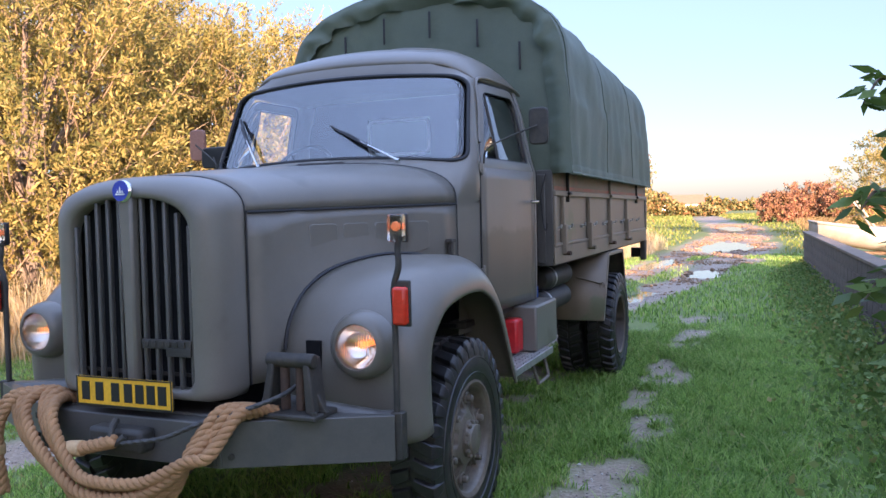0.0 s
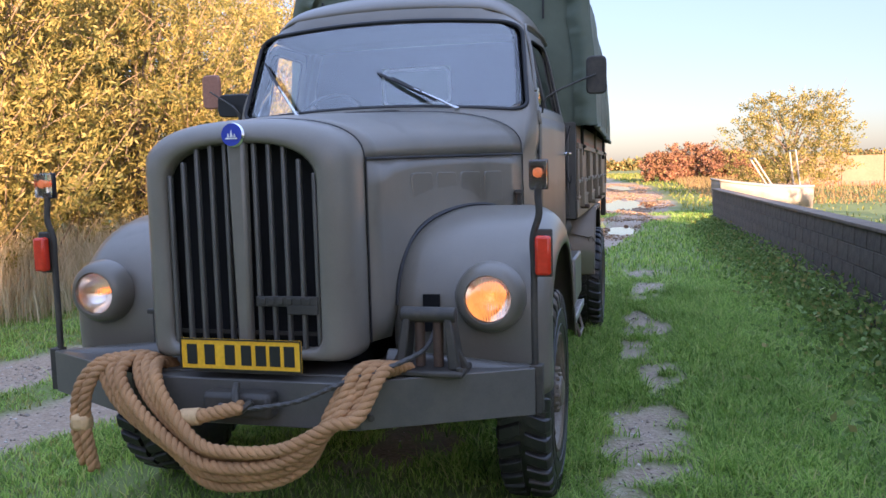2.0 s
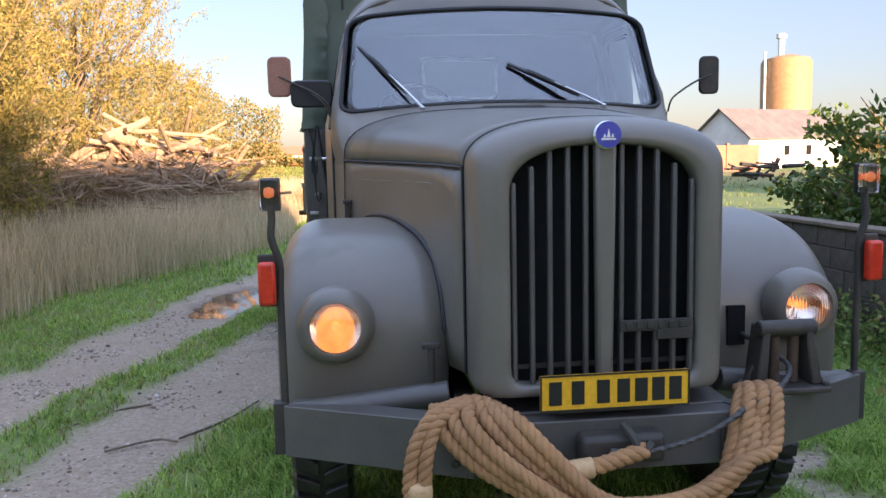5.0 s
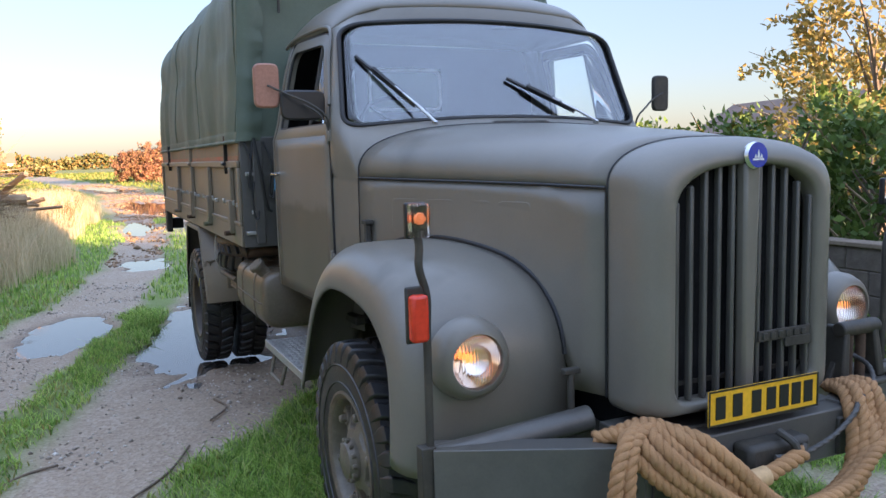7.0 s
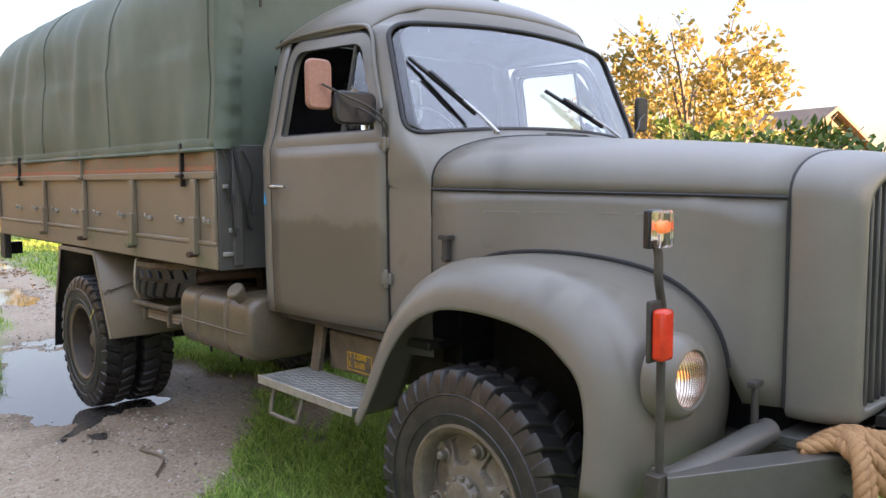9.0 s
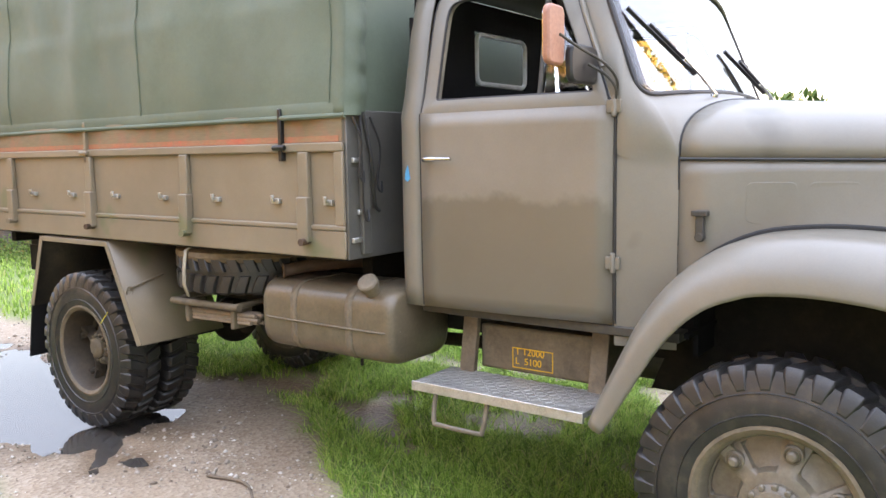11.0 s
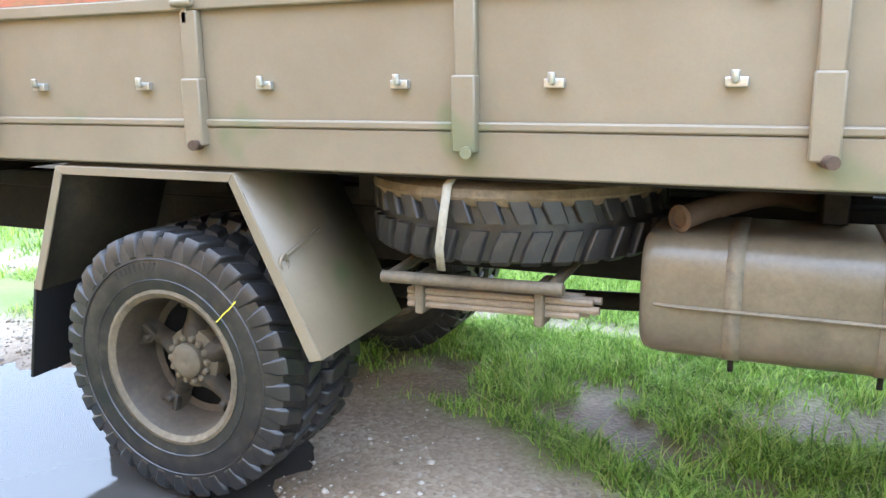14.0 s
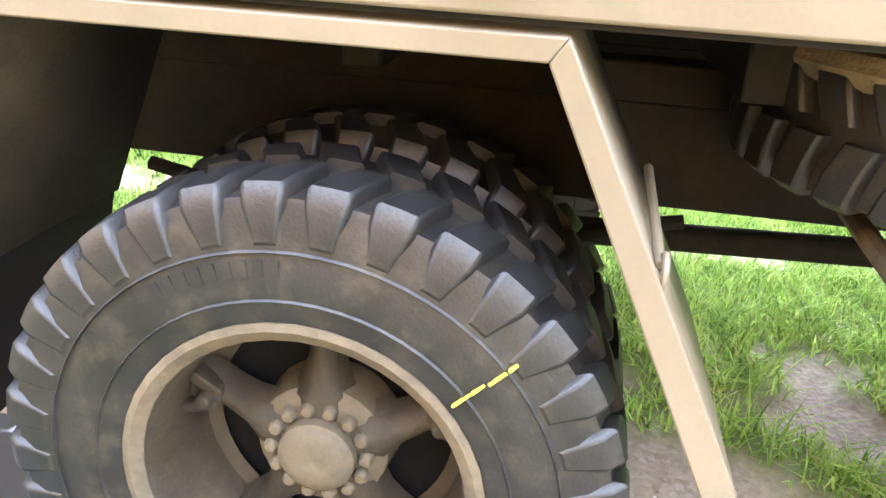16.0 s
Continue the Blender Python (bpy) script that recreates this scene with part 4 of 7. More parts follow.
tp("cup", Shape().lathe([(0.0, 0.0), (0.03, 0.0), (0.038, 0.075), (0.035, 0.075), (0.028, 0.006)], (CX - 0.3, 2.55, 1.928), (0, 0, 1), 16), surface("tan_card", (0.42, 0.32, 0.2), (0.52, 0.42, 0.28), 0.7), "tan paper cup on the cab shelf")

# wipers, scuttle vent
for bx, tx, ts in ((-0.452, -0.775, 0.72), (0.50, 0.0, 0.43)):
    base = Vector((CX + bx, 1.655, 1.938))
    wip = tp("wiper", Shape().lathe([(0, 0.02), (0.013, 0.018), (0.016, 0.0), (0.012, -0.02)], base, (0, -0.5, 1), 12), CHROME, "wiper with a chrome arm")
    tip = Vector(ws_point(tx - CX, ts)) + Vector((0, -0.022, 0.008))
    knee = base.lerp(tip, 0.52) + Vector((0, -0.025, 0.01))
    part("wiper_arm", Shape().tube([base + Vector((0, -0.008, 0.01)), base.lerp(knee, 0.4) + Vector((0, -0.01, 0.008)), knee], [0.009, 0.007, 0.005], 8), CHROME, wip, "chrome arm")
    b0 = base.lerp(tip, 0.26) + Vector((0, -0.012, 0.0))
    part("wiper_blade", Shape().bar(b0, tip, 0.012, 0.016, (0, -1, 0.4)), BLACK, wip)
    part("blade_bridge", Shape().bar(base.lerp(tip, 0.42) + Vector((0, -0.024, 0.008)), base.lerp(tip, 0.8) + Vector((0, -0.02, 0.008)), 0.016, 0.012, (0, -1, 0.4)), SEAL, wip)
sh = Shape().slab([(x, y, 1.938) for x, y in rounded([(-0.17, 1.60), (0.17, 1.60), (0.17, 1.645), (-0.17, 1.645)], 0.021, 5)], (0, 0.0, 0.010))
vent = tp("scuttle_vent", sh, PAINT_DARK, "oval mesh vent below the windscreen", bevel=0.003)
for k in range(22):
    part("vent_slot", Shape().box(-0.15 + k * 0.0138, -0.143 + k * 0.0138, 1.607, 1.638, 1.947, 1.951), DARK, vent)


# ---- the truck: bumper, wheels, load bed, underframe ----
def wheel_tyre(sh, R=0.51, W=0.245, rim=0.262, n=33):
    """A cross-country tyre round the x axis, outer face towards +x, with its lugs."""
    h = W / 2
    prof = [(rim, -h * 0.72), (rim + 0.012, -h * 0.86), (rim + 0.06, -h * 0.98), (rim + 0.13, -h), (R - 0.06, -h * 0.97), (R - 0.026, -h * 0.86), (R - 0.022, -h * 0.4), (R - 0.02, 0), (R - 0.022, h * 0.4), (R - 0.026, h * 0.86), (R - 0.06, h * 0.97), (rim + 0.13, h), (rim + 0.122, h + 0.003), (rim + 0.06, h * 0.98), (rim + 0.012, h * 0.86), (rim, h * 0.72)]
    sh.lathe(prof, (0, 0, 0), (1, 0, 0), 64)
    return sh


def lug_mesh(sg, R=0.51, W=0.245, n=33):
    """One slanted tread block of the tyre, at the top of the wheel."""
    h, da = W / 2, 2 * math.pi / n

    def pt(r, ang, x):
        return (x, r * math.sin(ang), r * math.cos(ang))
    rows = []
    for lift, shrink in ((-0.03, 1.2), (-0.008, 1.04), (-0.002, 0.94), (0.0, 0.8)):
        row = []
        for r0, x0, wd, sk in ((R, sg * 0.012, 0.29, 0.36), (R, sg * h * 0.5, 0.32, 0.14), (R - 0.004, sg * h * 0.84, 0.33, 0.0), (R - 0.026, sg * h * 0.975, 0.31, 0.0), (R - 0.085, sg * h * 1.01, 0.2, 0.0)):
            row.append((r0 + lift, x0 + (sg * lift * 0.5 if abs(x0) > h * 0.95 else 0), wd * shrink, sk))
        rows.append(row)
    sh = Shape()
    for side in (-1, 1):
        sh.grid([[pt(r, da * (sk + side * wd), x) for r, x, wd, sk in row] for row in rows])
    sh.grid([[pt(r, da * (sk + t * wd), x) for r, x, wd, sk in rows[-1]] for t in (-1, 0, 1)])
    for e in (0, -1):
        sh.grid([[pt(row[e][0], da * (row[e][3] + t * row[e][2]), row[e][1]) for row in rows] for t in (-1, 1)])
    return sh


def at_pose(ob, x, y, z, flip=False, turn=0.0, flat=False):
    m_ = Matrix.Translation((x, y, z)) @ Matrix.Rotation(radians(turn), 4, "Z")
    if flip:
        m_ = m_ @ Matrix.Rotation(math.pi, 4, "Z")
    if flat:
        m_ = m_ @ Matrix.Rotation(math.pi / 2, 4, "Y")
    ob.matrix_parent_inverse = Matrix.Translation((0, -3.5, 0))
    ob.matrix_basis = m_
    return ob


TYRE = Shape()
wheel_tyre(TYRE)


def make_wheel(name, front, label):
    w = part(name, TYRE, RUBBER, truck, label, angle=30)
    for sg in (-1, 1):
        first = part("tread_lug", lug_mesh(sg), RUBBER, w, angle=42)
        first.rotation_euler = (0.095 if sg > 0 else 0, 0, 0)
        for k in range(1, 33):
            ob = new("tread_lug", first.data)
            ob.parent = w
            ob.rotation_euler = (2 * math.pi * (k + (0.5 if sg > 0 else 0)) / 33, 0, 0)
    for rr_ in (0.335, 0.41):
        part("wall_ridge", Shape().lathe([(rr_ - 0.004, 0.119), (rr_, 0.1255), (rr_ + 0.004, 0.119)], (0, 0, 0), (1, 0, 0), 64), RUBBER, w)
    rimp = Shape()
    if front:
        rimp.lathe([(0.262, -0.09), (0.27, 0.088), (0.288, 0.102), (0.29, 0.111), (0.28, 0.114), (0.264, 0.106), (0.254, 0.085), (0.245, 0.03), (0.19, 0.035), (0.12, 0.06), (0.105, 0.075), (0.0, 0.075)], (0, 0, 0), (1, 0, 0), 40)
    else:
        rimp.lathe([(0.262, -0.09), (0.27, 0.088), (0.292, 0.104), (0.294, 0.113), (0.284, 0.116), (0.268, 0.108), (0.256, 0.08), (0.25, -0.04), (0.24, -0.075), (0.215, -0.085)], (0, 0, 0), (1, 0, 0), 40)
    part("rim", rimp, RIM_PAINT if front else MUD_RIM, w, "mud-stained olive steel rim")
    part("rim_lip", Shape().lathe([(0.264, 0.106), (0.267, 0.1095), (0.284, 0.1185), (0.296, 0.1155), (0.297, 0.104)], (0, 0, 0), (1, 0, 0), 40), MUDDY, w, "pale worn rim edge")
    hub = Shape()
    if front:
        hub.lathe([(0.095, 0.07), (0.092, 0.105), (0.078, 0.118), (0.072, 0.13), (0.05, 0.138), (0.0, 0.14)], (0, 0, 0), (1, 0, 0), 28)
        part("hub", hub, RIM_PAINT, w)
        rws = []
        for rd in np.linspace(0.085, 0.252, 13):
            row = []
            for q in range(72):
                a = 2 * math.pi * q / 72
                lobe = math.cos(6 * (a - 0.3))
                win = max(0.0, min(1.0, (0.2 - lobe) * 3.0)) * max(0.0, min(1.0, (rd - 0.135) / 0.02)) * max(0.0, min(1.0, (0.238 - rd) / 0.014))
                boss = 0.018 * max(0.0, lobe) * math.exp(-((rd - 0.195) / 0.035) ** 2)
                row.append((interp(rd, [(0.085, 0.092), (0.13, 0.082), (0.19, 0.05), (0.252, 0.04)]) + boss - 0.10 * win, rd * math.cos(a), rd * math.sin(a)))
            rws.append(row)
        part("spider", Shape().grid(rws, close_u=True), RIM_PAINT, w, "cast six-armed wheel centre", angle=50)
        for k in range(6):
            a = 2 * math.pi * k / 6 + 0.3
            c = (0.066, 0.2 * math.cos(a), 0.2 * math.sin(a))
            cl = Shape().lathe([(0.036, -0.02), (0.034, 0.006), (0.028, 0.010), (0.024, 0.004), (0.019, 0.005), (0.018, 0.03), (0.012, 0.036), (0, 0.037)], c, (1, 0, 0), 14)
            cl.bar((0.052, 0.215 * math.cos(a), 0.215 * math.sin(a)), (0.058, 0.25 * math.cos(a), 0.25 * math.sin(a)), 0.05, 0.022, (1, 0, 0))
            part("clamp_nut", cl, RIM_PAINT, w)
        for k in range(12):
            a = 2 * math.pi * k / 12
            part("hub_bolt", Shape().lathe([(0.012, 0), (0.012, 0.016), (0.008, 0.02), (0, 0.02)], (0.104, 0.086 * math.cos(a), 0.086 * math.sin(a)), (1, 0, 0), 8), RIM_PAINT, w)
    else:
        hub.lathe([(0.125, -0.09), (0.115, -0.01), (0.1, 0.0), (0.068, 0.005), (0.066, 0.03), (0.05, 0.042), (0.02, 0.046), (0, 0.04)], (0, 0, 0), (1, 0, 0), 28)
        part("hub", hub, MUDDY, w)
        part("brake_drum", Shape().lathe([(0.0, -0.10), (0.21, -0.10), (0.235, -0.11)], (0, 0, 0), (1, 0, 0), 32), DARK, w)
        for k in range(5):
            a = 2 * math.pi * k / 5 + 0.35
            ca, sa = math.cos(a), math.sin(a)
            rws = []
            for rd, wd, xx, th in ((0.06, 0.06, -0.015, 0.03), (0.10, 0.055, -0.02, 0.034), (0.14, 0.036, -0.038, 0.036), (0.18, 0.03, -0.052, 0.036), (0.215, 0.04, -0.052, 0.036), (0.248, 0.05, -0.045, 0.03)):
                rws.append([(xx + dx * th, rd * ca - t * wd * sa, rd * sa + t * wd * ca) for t, dx in ((-1, -0.6), (-0.75, 0.4), (-0.25, 0.95), (0.25, 0.95), (0.75, 0.4), (1, -0.6), (0, -1.4))])
            part("spoke", Shape().grid(rws, close_u=True), MUD_SHADE, w, angle=60)
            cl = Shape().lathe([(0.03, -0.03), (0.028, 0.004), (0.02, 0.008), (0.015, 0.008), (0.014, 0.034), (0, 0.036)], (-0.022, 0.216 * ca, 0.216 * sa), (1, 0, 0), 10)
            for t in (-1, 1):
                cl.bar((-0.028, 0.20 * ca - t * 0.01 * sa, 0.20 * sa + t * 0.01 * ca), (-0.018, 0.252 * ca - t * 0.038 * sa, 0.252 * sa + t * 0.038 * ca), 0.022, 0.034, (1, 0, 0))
            part("rim_clamp", cl, MUD_SHADE, w, bevel=0.005)
        for k in range(14):
            a = 2 * math.pi * k / 14
            part("hub_bolt", Shape().lathe([(0.0135, 0), (0.0135, 0.012), (0.009, 0.018), (0, 0.019)], (0.004, 0.083 * math.cos(a), 0.083 * math.sin(a)), (1, 0, 0), 8), MUDDY, w)
    return w


wf = make_wheel("front_wheel", True, "front wheel with a chunky black cross-country tyre")
at_pose(wf, CX - 0.985, 1.215, 0.5, flip=True)


def copy_wheel(src, x, y, z, flip=False, flat=False):
    c = copy_thing(src, Matrix.Identity(4))
    at_pose(c, x, y, z, flip, 0, flat)
    return c


copy_wheel(wf, CX + 0.975, 1.215, 0.5)
wr = make_wheel("rear_wheel", False, "muddy rear wheel with a deep dished rim")
at_pose(wr, CX - 1.025, 5.445, 0.5, flip=True)
copy_wheel(wr, CX - 0.735, 5.445, 0.5)
copy_wheel(wr, CX + 0.985, 5.445, 0.5)
copy_wheel(wr, CX + 0.695, 5.445, 0.5, flip=True)
# yellow chalk mark on the tyre wall
mk = Shape()
for r0_, r1_, a_ in ((0.312, 0.345, 0.722), (0.348, 0.372, 0.727), (0.378, 0.41, 0.724), (0.415, 0.43, 0.729)):
    mk.slab([(0.1225, r0_ * math.cos(a), r0_ * math.sin(a)) for a in (a_ - 0.006, a_ + 0.006)] + [(0.1195, r1_ * math.cos(a), r1_ * math.sin(a)) for a in (a_ + 0.008, a_ - 0.003)], (0.006, 0, 0))
m_ = part("chalk_mark", mk, plain("yellow_chalk", (0.62, 0.52, 0.06), 0.8), wr)
for k in range(9):
    a = 1.62 + 0.062 * k
    mk = Shape().slab([(0.121, rr0 * math.cos(aa), rr0 * math.sin(aa)) for rr0, aa in ((0.372, a), (0.372, a + 0.036), (0.398, a + 0.034), (0.398, a))], (0.005, 0, 0))
    part("sidewall_mark", mk, RUBBER, wr)
spare = copy_wheel(wr, CX - 0.60, 4.295, 1.09, flat=True)
tp("mud_crust", Shape().lathe([(0.47, -0.05), (0.502, -0.066), (0.513, -0.088), (0.507, -0.112), (0.47, -0.129), (0.36, -0.131)], (CX - 0.60, 4.295, 1.09), (0, 0, -1), 64), surface("dried_mud_crust", (0.10, 0.07, 0.04), (0.2, 0.145, 0.085), 0.85, 0, 9.0, 60, 0.6, (0.06, 0.045, 0.03), 0.6), "dried mud on the spare tyre's shoulder")
spare.name = "spare_wheel"
spare["label"] = "spare wheel slung flat under the load bed"
tp("spare_strap", Shape().grid([[(CX - 1.06, 4.335 + d, 1.245), (CX - 1.118, 4.34 + d, 1.215), (CX - 1.126, 4.352 + d, 1.12), (CX - 1.122, 4.368 + d, 1.02), (CX - 1.09, 4.375 + d, 0.945)] for d in (0.0, 0.027)]), surface("pale_webbing", (0.26, 0.23, 0.18), (0.36, 0.32, 0.25), 0.8), "pale webbing strap", solid=0.004)

# bumper: straight middle and swept ends
for sg in (-1, 1):
    a, c = Vector((CX + sg * 0.47, 0.02, 0)), Vector((CX + sg * 1.09, 0.325, 0))
    d = (c - a).normalized()
    nrm = Vector((-d.y, d.x, 0)) * (1 if sg > 0 else -1)
    if nrm.y < 0:
        nrm = -nrm
    prof = [(0.0, 0.652), (0.10, 0.652), (0.10, 0.664), (0.012, 0.664), (0.012, 0.826), (0.10, 0.826), (0.10, 0.838), (0.0, 0.838)]
    sh = Shape().slab([a + nrm * o + Vector((0, 0, z)) for o, z in prof], c - a)
    wingb = tp("bumper_end", sh, PAINT_BUMPER_SHADE, "swept steel bumper end", bevel=0.004)
    for z in (0.70, 0.79):
        q = a.lerp(c, 0.07)
        part("bolt", Shape().lathe([(0.014, 0), (0.014, 0.012), (0, 0.014)], (q.x, q.y - 0.002, z), -nrm, 6), PAINT_DARK, wingb)
    tp("bumper_tube", Shape().tube([(CX + sg * 0.50, 0.30, 0.86), (CX + sg * 1.06, 0.36, 0.795)], 0.045, 14), PAINT_BUMPER_SHADE, bevel=0.004)
    tp("frame_horn", Shape().box(CX + sg * 0.42 - 0.04, CX + sg * 0.42 + 0.04, 0.0, 1.0, 0.66, 0.80), PAINT_DARK, bevel=0.006)
    # towing pin beside the shell
    if sg < 0:
        sh = Shape().tube([(-0.572, 0.325, 0.84), (-0.572, 0.325, 1.03)], 0.014, 8).box(-0.605, -0.54, 0.31, 0.34, 1.02, 1.04).box(-0.60, -0.545, 0.29, 0.36, 0.84, 0.875)
        tp("towing_pin", sh, PAINT_DARK, bevel=0.004)
sh = Shape().box(CX - 0.48, CX + 0.48, 0.015, 0.11, 0.652, 0.832)
tp("bumper_middle", sh, PAINT_BUMPER_SHADE, bevel=0.006)
tp("bumper_shelf", Shape().box(CX - 0.46, CX + 0.46, 0.10, 0.30, 0.80, 0.84), PAINT_BUMPER_SHADE, bevel=0.005)
# tow hook housing in the middle
sh = Shape().box(CX - 0.12, CX + 0.16, -0.07, 0.02, 0.70, 0.80)
hook = tp("tow_hook_housing", sh, PAINT_DARK, bevel=0.02)
part("shackle", Shape().tube(smooth_path([(CX + 0.02, -0.05, 0.83), (CX + 0.04, -0.10, 0.80), (CX + 0.06, -0.11, 0.75), (CX + 0.10, -0.09, 0.78)], 5), 0.014, 8), PAINT_DARK, hook)

# number plate with unreadable bars
sh = Shape().box(-0.252, 0.252, 0.0, 0.006, 0.868, 0.99)
plate = tp("number_plate", sh, YELLOW, "yellow number plate with black characters", bevel=0.003)
fr_ = Shape()
for x0, x1, z0, z1 in ((-0.252, 0.252, 0.868, 0.874), (-0.252, 0.252, 0.984, 0.99), (-0.252, -0.246, 0.874, 0.984), (0.246, 0.252, 0.874, 0.984)):
    fr_.box(x0, x1, -0.003, -0.0005, z0, z1)
part("plate_border", fr_, BLACK, plate)
for x0 in (-0.222, -0.147, -0.062, 0.006, 0.066, 0.124, 0.182):
    part("character_bar", Shape().box(x0, x0 + 0.042, -0.003, -0.0005, 0.89, 0.968), BLACK, plate)
tp("plate_bracket", Shape().box(-0.2, 0.2, 0.006, 0.07, 0.86, 0.90), PAINT_DARK)

# cable fairlead on the bumper
fl = tp("cable_fairlead", Shape().box(0.545, 0.835, 0.12, 0.30, 0.838, 0.862), PAINT_DARK, "cast steel cable fairlead with rollers", bevel=0.008)
for sg, foot, head in ((-1, 0.585, 0.612), (1, 0.795, 0.768)):
    part("side_plate", Shape().slab([(foot - 0.022, 0.15, 0.86), (foot + 0.022, 0.15, 0.86), (head + 0.014, 0.165, 1.075), (head - 0.014, 0.165, 1.075)], (0, 0.10, 0)), PAINT_DARK, fl, bevel=0.008)
    part("foot_rib", Shape().slab([(foot + sg * 0.022, 0.19, 0.86), (foot + sg * 0.05, 0.19, 0.86), (head + sg * 0.013, 0.19, 0.98)], (0, 0.025, 0)), PAINT_DARK, fl, bevel=0.004)
    part("bolt", Shape().lathe([(0.014, 0), (0.014, 0.012), (0, 0.014)], (foot + sg * 0.025, 0.14, 0.862), (0, 0, 1), 6), PAINT_DARK, fl)
    part("roller", Shape().tube([(0.69 + sg * 0.036, 0.20, 0.865), (0.69 + sg * 0.036, 0.20, 1.04)], 0.02, 12), RUST, fl)
part("roller", Shape().tube([(0.585, 0.19, 1.065), (0.80, 0.19, 1.065)], 0.03, 16), PAINT_DARK, fl, bevel=0.006)
tp("wing_slot", Shape().box(0.60, 0.67, 0.446, 0.462, 0.945, 1.10), DARK)
cab_ = smooth_path([(0.655, 0.46, 0.99), (0.68, 0.30, 0.965), (0.68, 0.14, 0.935), (0.58, 0.03, 0.895), (0.46, -0.01, 0.86), (0.38, -0.05, 0.83), (0.27, -0.07, 0.785), (0.16, -0.09, 0.765), (0.06, -0.10, 0.755), (-0.05, -0.09, 0.76)], 8)
tp("winch_cable", Shape().tube([q for a, c in zip(cab_, cab_[1:]) for q in (a, a.lerp(c, 0.33), a.lerp(c, 0.67))], 0.009, 12, lobes=4, twist=170, depth=0.14), surface("greased_cable", (0.035, 0.033, 0.03), (0.07, 0.066, 0.06), 0.5, 0.2, 9, 90, 0.2), "dark twisted steel winch cable")

# hemp tow rope: hanks of twisted strands draped over the bumper
rope = empty("tow_rope", (0, 0, 0.7))
tagged(rope, "thick twisted hemp rope draped in loops over the bumper", "rope")


def rope_strand(pts, r=0.0235):
    """A rope of three laid yarns, wound round the given line."""
    path = smooth_path(pts, 10)
    fine = []
    for a, c in zip(path, path[1:]):
        k = max(1, int((c - a).length / 0.007))
        fine += [a.lerp(c, j / k) for j in range(k)]
    fine.append(path[-1])
    lines, run, ref = [[], [], []], 0.0, Vector((0.3, 0.2, 0.93))
    for i, q in enumerate(fine):
        d = (fine[min(i + 1, len(fine) - 1)] - fine[max(i - 1, 0)]).normalized()
        u = (ref - d * ref.dot(d)).normalized()
        ref = u
        w = d.cross(u)
        if i:
            run += (q - fine[i - 1]).length
        for k in range(3):
            a = 2 * math.pi * (run / 0.092 + k / 3)
            lines[k].append(q + (u * math.cos(a) + w * math.sin(a)) * r * 0.5)
    ob = part("strand", Shape().tube(lines[0], r * 0.60, 8), ROPE, rope, angle=180)
    ob.matrix_parent_inverse = Matrix.Translation((0, 0, -0.7))
    for ln in lines[1:]:
        part("yarn", Shape().tube(ln, r * 0.60, 8), ROPE, ob, angle=180)


for k in range(6):
    j = (k - 2.5)
    sag = 0.50 + 0.028 * k - 0.004 * j * j
    yy = -0.03 - 0.022 * (k % 3)
    x0 = -0.57 + 0.042 * k
    zt = 0.90 - 0.004 * j * j
    rope_strand([(x0 - 0.02, 0.16, 0.845), (x0 - 0.012 * j, 0.06, zt), (x0 - 0.02 + 0.01 * k, yy + 0.02, 0.86), (x0 + 0.10, yy - 0.045, 0.73 + 0.012 * k), (x0 + 0.30 - 0.02 * j, yy - 0.09, 0.585 + 0.012 * k),
                 (-0.02 + 0.02 * j, yy - 0.10, sag), (0.20 + 0.012 * j, yy - 0.08, sag + 0.015), (0.36 + 0.02 * j, yy - 0.05, sag + 0.10), (0.44 + 0.024 * j, yy - 0.02, 0.74), (0.50 + 0.024 * j, 0.03 - 0.022 * (k % 2), 0.855 + 0.02 * (k % 2)), (0.54 + 0.02 * j, 0.10, 0.866 + 0.014 * (k % 2)), (0.57 + 0.02 * j, 0.19, 0.852)])
rope_strand([(-0.50, 0.05, 0.90), (-0.60, -0.02, 0.885), (-0.665, -0.06, 0.80), (-0.685, -0.07, 0.68), (-0.68, -0.07, 0.58), (-0.665, -0.06, 0.49)])
rope_strand([(-0.48, 0.03, 0.90), (-0.585, -0.03, 0.87), (-0.63, -0.07, 0.78), (-0.64, -0.08, 0.66), (-0.628, -0.08, 0.56), (-0.62, -0.07, 0.47)])
rope_strand([(-0.28, -0.10, 0.71), (-0.15, -0.115, 0.715), (-0.02, -0.115, 0.745), (0.06, -0.11, 0.765)], 0.026)
tape = surface("tan_whipping", (0.42, 0.26, 0.12), (0.55, 0.36, 0.18), 0.7)
for c_ in ((-0.665, -0.078, 0.66),):
    ob = part("whipping", Shape().box(c_[0] - 0.028, c_[0] + 0.05, c_[1] - 0.03, c_[1] + 0.03, c_[2] - 0.035, c_[2] + 0.035), tape, rope, "tan tape whipping", bevel=0.02)
    ob.matrix_parent_inverse = Matrix.Translation((0, 0, -0.7))
ob = part("whipping", Shape().tube([(-0.19, -0.112, 0.712), (-0.11, -0.116, 0.722)], 0.033, 14), tape, rope, "tan tape whipping", bevel=0.004)
ob.matrix_parent_inverse = Matrix.Translation((0, 0, -0.7))

